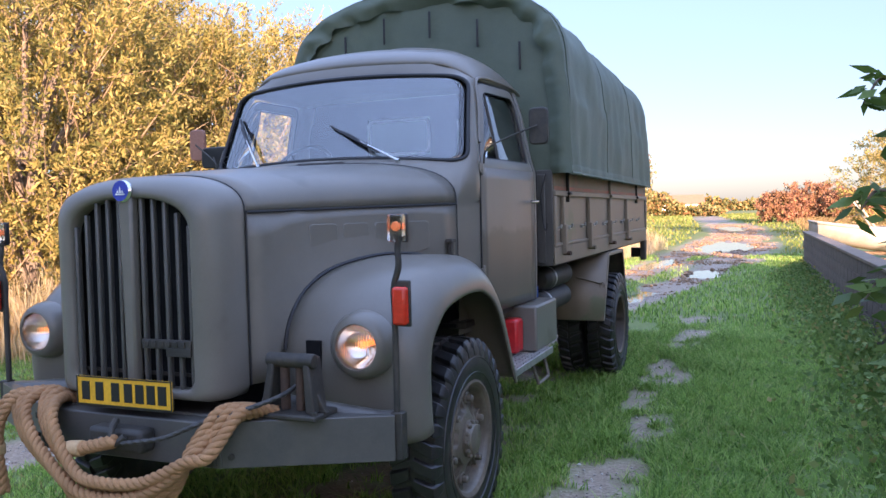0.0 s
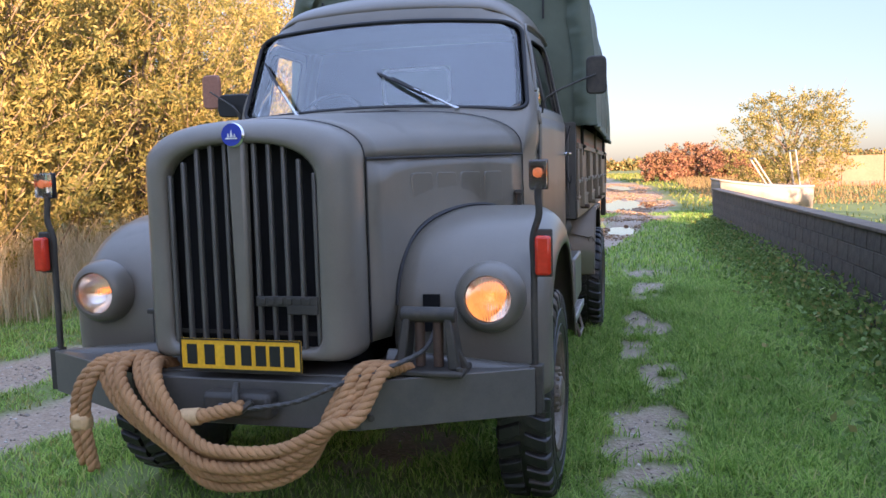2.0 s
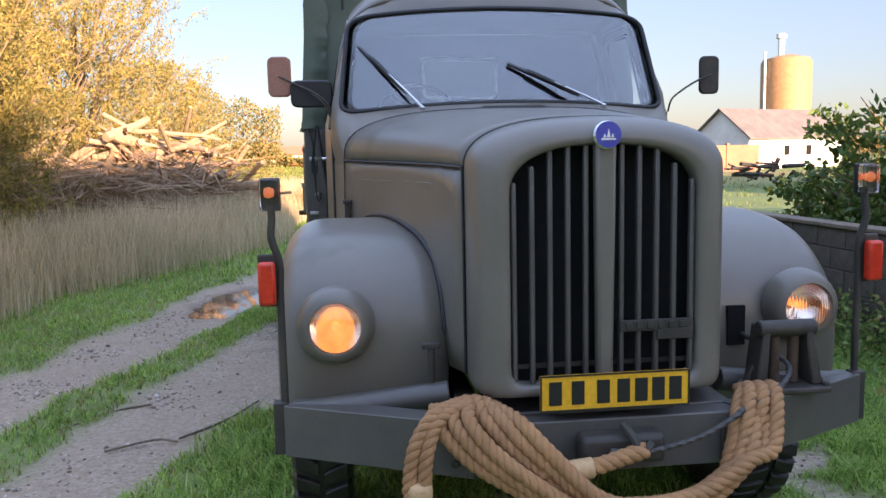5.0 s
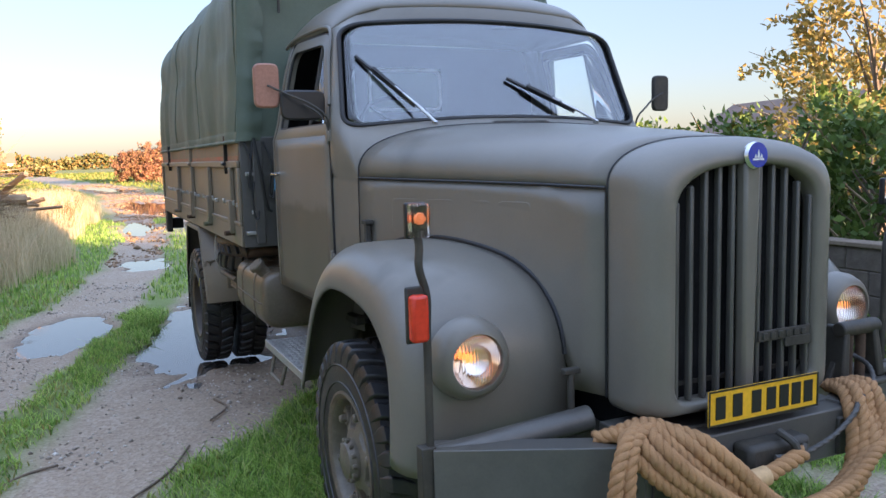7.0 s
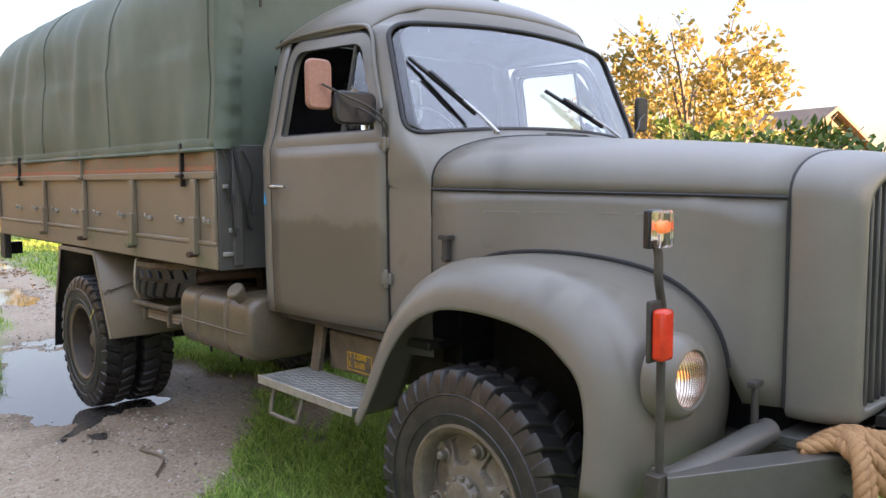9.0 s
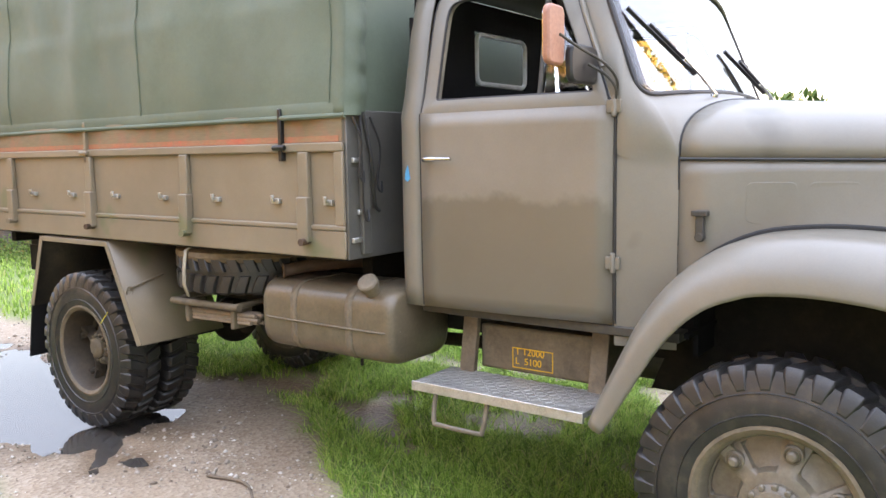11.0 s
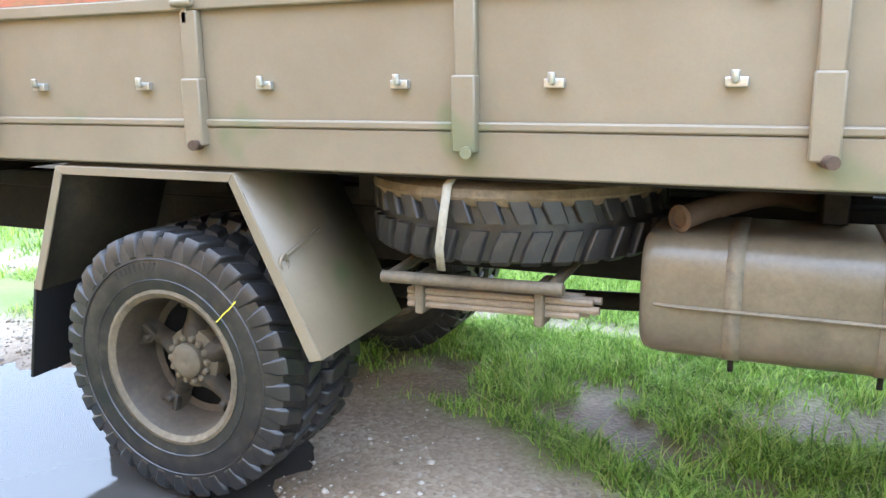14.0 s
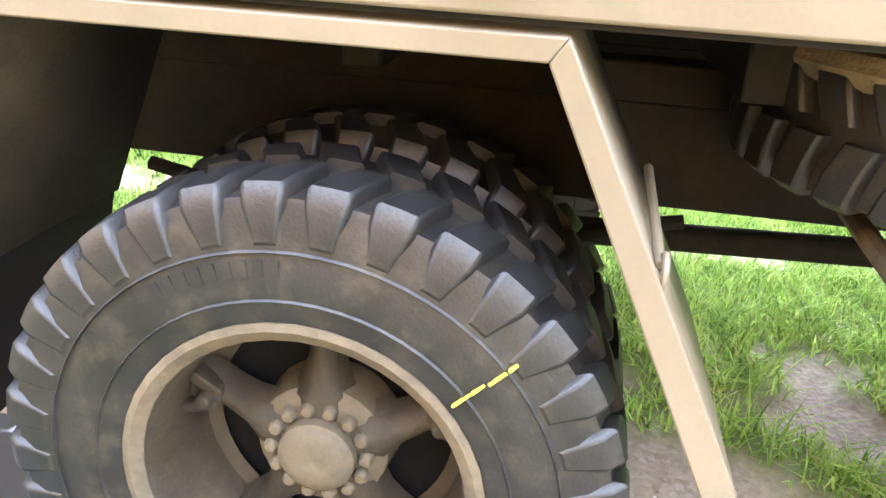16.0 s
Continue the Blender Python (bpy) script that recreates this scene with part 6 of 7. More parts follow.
# small fittings
tp("blue_paint_mark", Shape().slab([(-0.991, 2.855, 1.615), (-0.991, 2.87, 1.60), (-0.988, 2.888, 1.612), (-0.988, 2.882, 1.65), (-0.991, 2.868, 1.672)], (0.02, 0, 0)), plain("sky_blue_paint", (0.04, 0.3, 0.55), 0.5), "splash of sky-blue paint")
for z, y0, y1 in ((0.92, 3.35, 4.25), (1.10, 3.5, 4.3)):
    tk = tp("air_tank", Shape().lathe([(0, 0), (0.06, 0.01), (0.09, 0.05), (0.092, 0.1), (0.092, y1 - y0 - 0.1), (0.09, y1 - y0 - 0.05), (0.06, y1 - y0 - 0.01), (0, y1 - y0)], (0.80, y0, z), (0, 1, 0), 20), PAINT_DARK, "dark compressed-air tank under the bed")
    part("tank_band", Shape().lathe([(0.0935, 0.18), (0.096, 0.185), (0.096, 0.215), (0.0935, 0.22)], (0.80, y0, z), (0, 1, 0), 20), STEEL, tk)
tp("blue_filter", Shape().lathe([(0, 0), (0.05, 0.005), (0.055, 0.03), (0.055, 0.16), (0, 0.17)], (0.82, 3.2, 0.92), (0, 0, 1), 16), plain("blue_filter_paint", (0.02, 0.06, 0.28), 0.4), "blue filter canister")
for x in (BX0 + 0.12, BX1 - 0.12):
    rl = tp("rear_lamp", Shape().box(x - 0.06, x + 0.06, BY1 + 0.0, BY1 + 0.06, 1.03, 1.15), BLACK, bevel=0.008)
    part("lamp_lens", Shape().box(x - 0.05, x + 0.05, BY1 + 0.06, BY1 + 0.075, 1.04, 1.14), RED, rl, "red tail lamp lens", bevel=0.006)
for k in range(4):
    tp("brake_hose", Shape().tube(smooth_path([(-0.62 + 0.05 * k, 3.0, 1.25), (-0.60 + 0.05 * k, 3.03, 1.12 - 0.03 * k), (-0.55 + 0.04 * k, 3.06, 1.0), (-0.45, 3.1, 0.95)], 5), 0.011, 7), BLACK)


# ---- plants ----
def blades(name, xs, ys_, height, width, mat, label, lean=0.45, seed=3):
    """Bent leaf blades of two faces each at the given places."""
    r = np.random.default_rng(seed)
    k = len(xs)
    z0 = ground_masks(xs, ys_)[2] - 0.01
    h = height * r.uniform(0.55, 1.25, k)
    w = width * r.uniform(0.7, 1.3, k)
    yaw = r.uniform(0, 2 * np.pi, k)
    ly = yaw + np.pi / 2 + r.normal(0, 0.5, k)
    ln = h * lean * r.uniform(0.1, 1.0, k)
    dx, dy = np.cos(yaw) * w / 2, np.sin(yaw) * w / 2
    rows = []
    for f, up, wd in ((0.0, 0.0, 1.0), (0.3, 0.62, 0.85), (1.0, 1.0, 0.15)):
        px_, py_, pz_ = xs + np.cos(ly) * ln * f, ys_ + np.sin(ly) * ln * f, z0 + h * up
        rows += [np.stack([px_ - dx * wd, py_ - dy * wd, pz_], -1), np.stack([px_ + dx * wd, py_ + dy * wd, pz_], -1)]
    V = np.stack(rows, 1).reshape(-1, 3)
    F = (np.array([(0, 1, 3, 2), (2, 3, 5, 4)])[None] + (np.arange(k) * 6)[:, None, None]).reshape(-1, 4)
    return mesh_np(name, V, F, mat, label, "grass", "stuff")


def tufts(count, per, x0, x1, y0, y1, seed, bare=0.5, spread=0.035):
    """Places of grass in clumps, with the size of each clump."""
    r = np.random.default_rng(seed)
    cx_, cy_ = r.uniform(x0, x1, count), r.uniform(y0, y1, count)
    g, w, _ = ground_masks(cx_, cy_)
    keep = np.maximum(g, w) + r.uniform(-0.25, 0.25, count) < bare
    cx_, cy_ = cx_[keep], cy_[keep]
    size = np.repeat(0.6 + 0.8 * r.random(len(cx_)) ** 2 + 0.5 * vnoise(cx_, cy_, 0.5, 23), per)
    x = np.repeat(cx_, per) + r.normal(0, spread, len(size)) * size
    y = np.repeat(cy_, per) + r.normal(0, spread, len(size)) * size
    g, w, _ = ground_masks(x, y)
    keep = np.maximum(g, w) < bare
    return x[keep], y[keep], size[keep]


def scatter(n_, x0, x1, y0, y1, seed, bare=0.45):
    r = np.random.default_rng(seed)
    x, y = r.uniform(x0, x1, n_), r.uniform(y0, y1, n_)
    g, w, _ = ground_masks(x, y)
    keep = (np.maximum(g, w) + r.uniform(-0.25, 0.25, n_) < bare) & (vnoise(x, y, 0.35, 21) + r.uniform(-0.2, 0.6, n_) > 0.35)
    return x[keep], y[keep]


LAWN = foliage_mat("lawn_blades", [(0.0, (0.08, 0.17, 0.035)), (0.3, (0.21, 0.37, 0.075)), (0.7, (0.38, 0.56, 0.14)), (0.93, (0.5, 0.62, 0.2)), (1.0, (0.56, 0.5, 0.26))], 0.55)
STRAW = foliage_mat("straw_blades", [(0.0, (0.48, 0.39, 0.26)), (0.5, (0.66, 0.54, 0.39)), (0.85, (0.76, 0.65, 0.49)), (1.0, (0.38, 0.31, 0.16))], 0.55)
STRIPG = foliage_mat("strip_blades", [(0.0, (0.2, 0.17, 0.065)), (0.4, (0.26, 0.31, 0.08)), (0.75, (0.36, 0.36, 0.12)), (1.0, (0.42, 0.30, 0.14))], 0.45)
MEADOW = foliage_mat("meadow_blades", [(0.0, (0.12, 0.18, 0.035)), (0.5, (0.2, 0.245, 0.055)), (0.85, (0.28, 0.27, 0.08)), (1.0, (0.36, 0.27, 0.11))], 0.4)
STRAW_FAR = foliage_mat("far_straw_blades", [(0.0, (0.18, 0.12, 0.055)), (0.6, (0.30, 0.20, 0.10)), (1.0, (0.2, 0.17, 0.06))], 0.3)
x, y = scatter(55000, -2.2, 1.3, 0.3, 8.2, 11)
blades("grass", x, y, 0.06, 0.0075, LAWN, "short wet green grass under and beside the truck", 1.2, 4)
x, y, q = tufts(3900, 18, -1.6, 2.6, 1.2, 8.0, 16)
blades("grass", x, y, 0.078 * q, 0.007, LAWN, "lush wet tufts of grass beside the ruts", 2.0, 17)
x, y = scatter(45000, 1.0, 3.9, -1.5, 10, 12)
blades("grass", x, y, 0.045, 0.008, LAWN, "mown green grass beside the wall", 2.0, 5)
x, y, q = tufts(4400, 13, 1.1, 3.8, -0.6, 9.0, 18)
blades("grass", x, y, 0.052 * q, 0.007, LAWN, "uneven tufts of mown grass beside the wall", 2.2, 19)
x, y, q = tufts(5200, 11, -6.2, -1.4, -0.5, 9.0, 24, 0.45)
blades("grass", x, y, 0.05 * q, 0.0085, LAWN, "green tufts of grass along the wheel tracks", 1.8, 25)
x, y = scatter(30000, -6.5, -1.4, -1.5, 12, 13)
blades("grass", x, y, 0.05, 0.01, STRIPG, "thin green and brown grass between the wheel tracks", 1.1, 6)
x, y = scatter(40000, -5, 4.2, 9, 26, 14)
blades("grass", x, y, 0.09, 0.018, LAWN, "green verge grass along the track", 0.8, 7)
# tall dry grass left of the track
r_ = np.random.default_rng(31)
y = r_.uniform(1.0, 30.0, 32000)
off = r_.gamma(2.0, 1.0, 32000)
x = strip_x(y) - np.interp(y, [8, 13], [2.55, 1.75]) - 0.6 * vnoise(y, y * 0, 2.0, 41) - off * 0.9
hh = 0.35 + 0.55 * np.clip(off / 1.2, 0, 1)
blades("dry_grass", x, y, hh, 0.012, STRAW, "tall dry straw-coloured grass along the verge", 0.5, 8)
y = r_.uniform(20.0, 31.0, 9000)
x = strip_x(y) - 2.4 - r_.gamma(2, 0.9, 9000)
blades("dry_grass", x, y, 0.65, 0.022, STRAW_FAR, "tall dry grass beside the far track", 0.5, 9)
y = r_.uniform(30.0, 95.0, 14000)
x = np.maximum(strip_x(y) + 3.2, 4.2) + r_.gamma(2, 2.6, 14000)
blades("dry_grass", x, y, np.clip(0.1 + (y - 30) * 0.011, 0.1, 0.55), 0.035, STRAW_FAR, "low golden grass behind the wall and far track", 0.5, 10)
# sunlit meadow on both sides of the far track
y = 20.0 + 150.0 * r_.random(44000) ** 1.6
x = r_.uniform(-1, 1, 44000) * (8.0 + y * 0.28) + 1.0
keep = ((x < 4.6) | (y > 60) | (r_.random(44000) < 0.1)) & (np.abs(x - strip_x(y)) > 2.0 + 0.5 * vnoise(x, y, 3.0, 33))
x, y = x[keep], y[keep]
blades("meadow_grass", x, y, 0.08 + 0.0016 * y, 0.012 + 0.0012 * y, MEADOW, "sunlit yellow-green meadow grass beside the track", 0.8, 15)


def leaves_at(P, D, length, width, seed, flat=0.0):
    """Leaf quads at points P, pointing along D."""
    r = np.random.default_rng(seed)
    k = len(P)
    D = D / np.maximum(np.linalg.norm(D, axis=1, keepdims=True), 1e-6)
    S = np.cross(D, r.normal(size=(k, 3)))
    S /= np.maximum(np.linalg.norm(S, axis=1, keepdims=True), 1e-6)
    L = (length * r.uniform(0.6, 1.3, k))[:, None]
    W = (width * r.uniform(0.7, 1.3, k))[:, None]
    V = np.stack([P, P + D * L * 0.45 + S * W / 2, P + D * L, P + D * L * 0.45 - S * W / 2], 1).reshape(-1, 3)
    return V, np.arange(4 * k).reshape(-1, 4)


BARK = surface("grey_brown_bark", (0.09, 0.065, 0.045), (0.2, 0.15, 0.105), 0.9, 0, 5, 30, 0.6)

TWIG = surface("tan_twig_bark", (0.16, 0.11, 0.06), (0.27, 0.19, 0.105), 0.8, 0, 5, 30, 0.3)


def tree(name, at, height, spread, shoots, per, leaf, mat, label, category, seed, upright=0.7, low=0.15, bare=0.0):
    """Trunk, limbs and a crown of many leafy shoots with gaps between them."""
    r = np.random.default_rng(seed)
    at = np.array(at, float)
    root = empty(name, tuple(at))
    tagged(root, label, category)
    wood = Shape()
    wood.tube(smooth_path([(0, 0, -0.1), (0.05 * spread, 0.03, height * 0.2), (-0.04 * spread, 0.06 * spread, height * 0.5), (0.06 * spread, 0, height * 0.8)], 5), [height * 0.022 * (1 - 0.055 * k) for k in range(16)], 8)
    P, D = [], []
    limbs = 14
    for k in range(limbs):
        a = 2 * math.pi * (k + r.random()) / limbs
        z0 = height * r.uniform(0.05, 0.45)
        tip = Vector((spread * 0.75 * math.cos(a) * r.uniform(0.5, 1), spread * 0.75 * math.sin(a) * r.uniform(0.5, 1), min(height * 0.95, z0 + height * r.uniform(0.25, 0.55))))
        path = smooth_path([(0, 0, z0), tuple(Vector((tip.x * 0.45, tip.y * 0.45, lerp(z0, tip.z, 0.6)))), tuple(tip)], 4)
        wood.tube(path, [height * 0.011 * (1 - 0.09 * q) for q in range(9)], 6, caps=False)
    tw = Shape()
    for k in range(shoots):
        a, q = r.uniform(0, 2 * math.pi), r.random() ** 0.45
        zf = r.uniform(low, 0.92)
        rad = spread * math.sqrt(max(0.05, 1 - ((zf - 0.42) / 0.62) ** 2)) * q * r.uniform(0.8, 1.15)
        s0 = np.array([rad * math.cos(a), rad * math.sin(a), zf * height])
        d = np.array([math.cos(a) * (1 - upright), math.sin(a) * (1 - upright), upright]) + r.normal(0, 0.28, 3)
        d /= np.linalg.norm(d)
        ln = height * r.uniform(0.10, 0.24)
        t = r.random(per) ** 0.8
        pts = s0 + np.outer(t * ln, d) - np.outer((t * ln) ** 2 * 0.22 / max(height * 0.12, 0.1), [0, 0, 1]) * (1 - upright) * 2
        P.append(pts + r.normal(0, leaf[0] * 0.5, (per, 3)))
        D.append(np.tile(d, (per, 1)) * 0.7 + r.normal(0, 0.6, (per, 3)))
        if k % 3 == 0:
            e = s0 + d * ln * 1.1
            tw.tube([tuple(s0 - d * ln * 0.5), tuple((s0 + e) / 2), tuple(e)], [0.012, 0.008, 0.004], 4, caps=False)
    P, D = np.concatenate(P), np.concatenate(D)
    ok = P[:, 2] > 0.05
    V, F = leaves_at(P[ok], D[ok], leaf[0], leaf[1], seed + 1)
    part("trunk", wood, BARK, root)
    tagged(part("twig_tangle", tw, TWIG, root), kind="stuff")
    crown = mesh_np("crown", V, F, mat, "", "", "", root)
    return root


WILLOW = foliage_mat("autumn_willow_leaves", [(0.0, (0.13, 0.14, 0.04)), (0.35, (0.26, 0.225, 0.065)), (0.7, (0.36, 0.285, 0.09)), (1.0, (0.44, 0.32, 0.115))], 0.45)
ORANGE = foliage_mat("orange_leaves", [(0.0, (0.2, 0.15, 0.05)), (0.6, (0.40, 0.27, 0.08)), (1.0, (0.2, 0.2, 0.06))], 0.35)
REDL = foliage_mat("red_leaves", [(0.0, (0.2, 0.10, 0.065)), (0.5, (0.33, 0.155, 0.10)), (0.85, (0.38, 0.2, 0.11)), (1.0, (0.38, 0.28, 0.12))], 0.3)
GREEN = foliage_mat("green_leaves", [(0.0, (0.05, 0.085, 0.02)), (0.5, (0.09, 0.15, 0.035)), (0.9, (0.14, 0.21, 0.05)), (1.0, (0.18, 0.14, 0.03))], 0.25)
k = 0
for tx, ty, th, ts in ((-7.6, 6.0, 5.6, 2.1), (-9.6, 9.2, 6.6, 2.6), (-7.9, 10.8, 5.4, 2.0), (-11.5, 5.2, 6.4, 2.5), (-12.6, 12.6, 7.6, 2.9), (-9.4, 14.6, 6.4, 2.5), (-9.4, 20.8, 7.0, 2.9), (-9.6, 25.0, 9.2, 3.4), (-8.6, 31.0, 5.5, 2.4), (-13.0, 25.0, 7.4, 3.2), (-14.8, 8.0, 7.6, 3.0), (-16.5, 17.0, 8.4, 3.4)):
    near = ty < 15.5 and tx > -12.0
    tree("willow_tree", (tx, ty, 0), th, ts, 700 if near else 560, 74 if near else 42, (0.105, 0.031) if near else (0.145, 0.04), WILLOW, "bushy golden-yellow autumn willow with upright shoots", "tree", 100 + k, 0.62, 0.06)
    k += 1
tree("ash_tree", (8.4, 38.5, 0), 4.9, 2.7, 420, 40, (0.13, 0.06), WILLOW, "small golden autumn tree behind the wall", "tree", 201, 0.5, 0.12)
tree("maple_tree", (9.2, 6.4, 0), 4.3, 1.5, 170, 36, (0.13, 0.07), ORANGE, "orange autumn tree behind the hedge", "tree", 202, 0.5, 0.25)
tree("maple_tree", (13.5, 10.0, 0), 4.0, 1.8, 130, 30, (0.16, 0.08), ORANGE, "orange and green autumn tree before the long house", "tree", 203, 0.5, 0.2)
for q, (tx, ty, th, ts) in enumerate(((3.6, 78.0, 2.9, 2.2), (6.4, 80.0, 3.7, 2.8), (9.4, 77.0, 2.9, 2.4))):
    tree("red_bush", (tx, ty, 0), th, ts, 260, 44, (0.2, 0.11), REDL, "dense red autumn bush at the far field edge", "bush", 220 + q, 0.5, 0.05)
for q, (tx, ty, th, ts) in enumerate(((5.7, 7.6, 1.5, 0.7), (4.95, 5.6, 2.15, 0.95), (4.8, 4.3, 2.35, 0.95), (4.9, 3.0, 2.3, 0.9), (4.9, 1.7, 2.1, 0.9), (6.6, 4.6, 2.5, 1.2))):
    tree("green_shrub", (tx, ty, 0), th, ts, 110, 34, (0.10, 0.06), GREEN, "dense dark green shrub behind the block wall", "shrub", 240 + q, 0.45, 0.05)
# nettles and ivy along the foot of the wall
r_ = np.random.default_rng(77)
kk = 15000
y = r_.uniform(-2.0, 18.5, kk)
x = np.interp(y, [-3, 18.6], [3.80, 3.28]) - r_.gamma(1.5, 0.18, kk) - 0.05
P = np.stack([x, y, r_.random(kk) ** 1.6 * 0.42 * np.clip(1.2 - (3.7 - x) * 0.8, 0.2, 1.2) + 0.02], -1)
V, F = leaves_at(P, r_.normal(0, 1, (kk, 3)) + np.array([-0.4, 0, 0.3]), 0.06, 0.038, 78)
WEED = foliage_mat("nettle_leaves", [(0.0, (0.10, 0.17, 0.045)), (0.5, (0.18, 0.28, 0.08)), (0.85, (0.27, 0.36, 0.12)), (1.0, (0.4, 0.3, 0.12))], 0.4)
mesh_np("wall_weeds", V, F, WEED, "nettles and ivy growing along the foot of the wall", "weeds", "stuff")
# elder branch hanging into view
elder = empty("elder_shrub", (3.30, 0.75, 0))
tagged(elder, "elder shrub with dark drooping leaflets beside the grass", "shrub")
stems, P, D = Shape(), [], []
for q in range(13):
    a = r_.uniform(0, 2 * math.pi)
    tip = Vector((0.36 * math.cos(a), 0.5 * math.sin(a), r_.uniform(0.8, 1.7)))
    path = smooth_path([(0, 0, 0), (tip.x * 0.25, tip.y * 0.25, tip.z * 0.55), tuple(tip)], 6)
    stems.tube(path, [0.014 - 0.0008 * j for j in range(len(path))], 6)
    for p in path[5:]:
        for j in range(5):
            P.append(np.array(p) + r_.normal(0, 0.07, 3))
            D.append(np.array([math.cos(a) + r_.normal(0, 0.6), math.sin(a) + r_.normal(0, 0.6), -0.25 + r_.normal(0, 0.35)]))
for z0, z1, x1, y1 in ((1.75, 2.02, -0.55, -0.28), (1.75, 1.88, -0.46, -0.36), (1.5, 1.66, -0.56, -0.24), (1.45, 1.5, -0.46, -0.30), (1.2, 1.36, -0.54, -0.20), (1.1, 1.2, -0.42, -0.3)):
    path = smooth_path([(0, 0, z0 - 0.5), (x1 * 0.45, y1 * 0.45, z0), (x1 * 0.85, y1 * 0.85, z1 + 0.02), (x1, y1, z1 - 0.05)], 6)
    stems.tube(path, [0.012 - 0.0005 * j for j in range(len(path))], 6)
    for p in path[9:]:
        for j in range(3):
            a = r_.uniform(0, 2 * math.pi)
            P.append(np.array(p) + r_.normal(0, 0.02, 3))
            D.append(np.array([math.cos(a), math.sin(a), -0.35 + r_.normal(0, 0.3)]))
part("stems", stems, BARK, elder)
V, F = leaves_at(np.array(P), np.array(D), 0.10, 0.036, 79)
mesh_np("leaves", V, F, GREEN, "", "", "", elder)
# far hedgerows on the horizon
r_ = np.random.default_rng(91)
P = []
for bx0, bx1, by, hgt, cnt in ((-160, 60, 330, 5.2, 16000), (60, 300, 300, 5.5, 12000), (-34, -5, 150, 6.0, 9000), (14, 120, 130, 3.2, 12000), (-16, -6.8, 66, 7.0, 6000)):
    x = r_.uniform(bx0, bx1, cnt)
    top = hgt * (0.45 + 0.6 * vnoise(x, x * 0, max(2.0, (bx1 - bx0) * 0.03), int(by)) + 0.25 * vnoise(x, x * 0, 0.9, 5 + int(by)))
    if by == 150:
        top = top * np.clip((-5 - x) / 14, 0.35, 1)
    P.append(np.stack([x, by + r_.normal(0, 2.0, cnt), r_.random(cnt) ** 0.7 * top], -1))
P = np.concatenate(P)
sc = np.clip(P[:, 1] / 260, 0.22, 1.3)
V, F = leaves_at(P, r_.normal(0, 1, (len(P), 3)), sc * 1.0, sc * 0.7, 92)
FAR = foliage_mat("far_autumn_leaves", [(0.0, (0.10, 0.11, 0.04)), (0.5, (0.19, 0.18, 0.06)), (0.85, (0.32, 0.20, 0.07)), (1.0, (0.36, 0.16, 0.07))], 0.3)
mesh_np("far_hedgerow", V, F, FAR, "far autumn hedgerows and woods along the horizon", "hedgerow", "stuff")

# ---- log pile ----
LOGW = surface("weathered_log", (0.2, 0.13, 0.075), (0.4, 0.28, 0.17), 0.85, 0, 3, 25, 0.4, (0.12, 0.085, 0.05), 0.5)
r_ = np.random.default_rng(55)
for q in range(280):
    t = r_.random()
    ln = r_.uniform(0.5, 2.4)
    x = lerp(-8.8, -3.4, t)
    hmax = 2.75 * max(0.1, 1 - abs(t - 0.55) ** 2 * 2.6)
    z = (1 - (1 - r_.random()) ** 0.8) * hmax
    y = 18.3 + r_.uniform(-2.2, 1.6) * (1.05 - z / 2.6)
    yaw, pit = r_.normal(0, 0.8), r_.normal(0, 0.3)
    d = Vector((math.cos(yaw) * math.cos(pit), math.sin(yaw) * math.cos(pit), math.sin(pit)))
    c = Vector((x, y, max(z, 0.06 + abs(d.z) * ln / 2)))
    rad = r_.uniform(0.03, 0.075) if q % 5 else r_.uniform(0.09, 0.15)
    pts = [c + d * ln * (s - 0.5) + Vector((0, 0, 0.03 * math.sin(s * 5 + q))) for s in (0, 0.33, 0.66, 1)]
    ob = part("log", Shape().tube(pts, [rad, rad * 0.95, rad * 0.88, rad * 0.8], 8), LOGW)
    tagged(ob, "weathered split log heaped on the log pile", "log", "logs of the pile")
P = np.stack([r_.uniform(-9.6, -3.6, 5000), 17.6 + r_.normal(-1.3, 1.2, 5000), r_.random(5000) ** 1.6 * 1.7], -1)
V, F = leaves_at(P, r_.normal(0, 1, (5000, 3)) * np.array([1, 1, 0.45]), 1.0, 0.03, 93)
mesh_np("brushwood", V, F, LOGW, "grey brushwood and twigs round the log pile", "brushwood", "stuff")

# ---- fallen twigs on the track ----
for pts in (((-1.95, 2.45), (-1.72, 2.75), (-1.55, 3.15)), ((-2.75, 2.75), (-2.5, 3.1), (-2.3, 3.2)), ((-2.35, 2.3), (-2.1, 2.45), (-1.95, 2.4)), ((-1.35, 3.6), (-1.2, 3.85), (-1.25, 4.1))):
    ob = part("twig", Shape().tube(smooth_path([(a, c, 0.006) for a, c in pts], 5), 0.008, 6), BARK)
    tagged(ob, "thin dark twig lying on the gravel track", "twig", "fallen twigs")

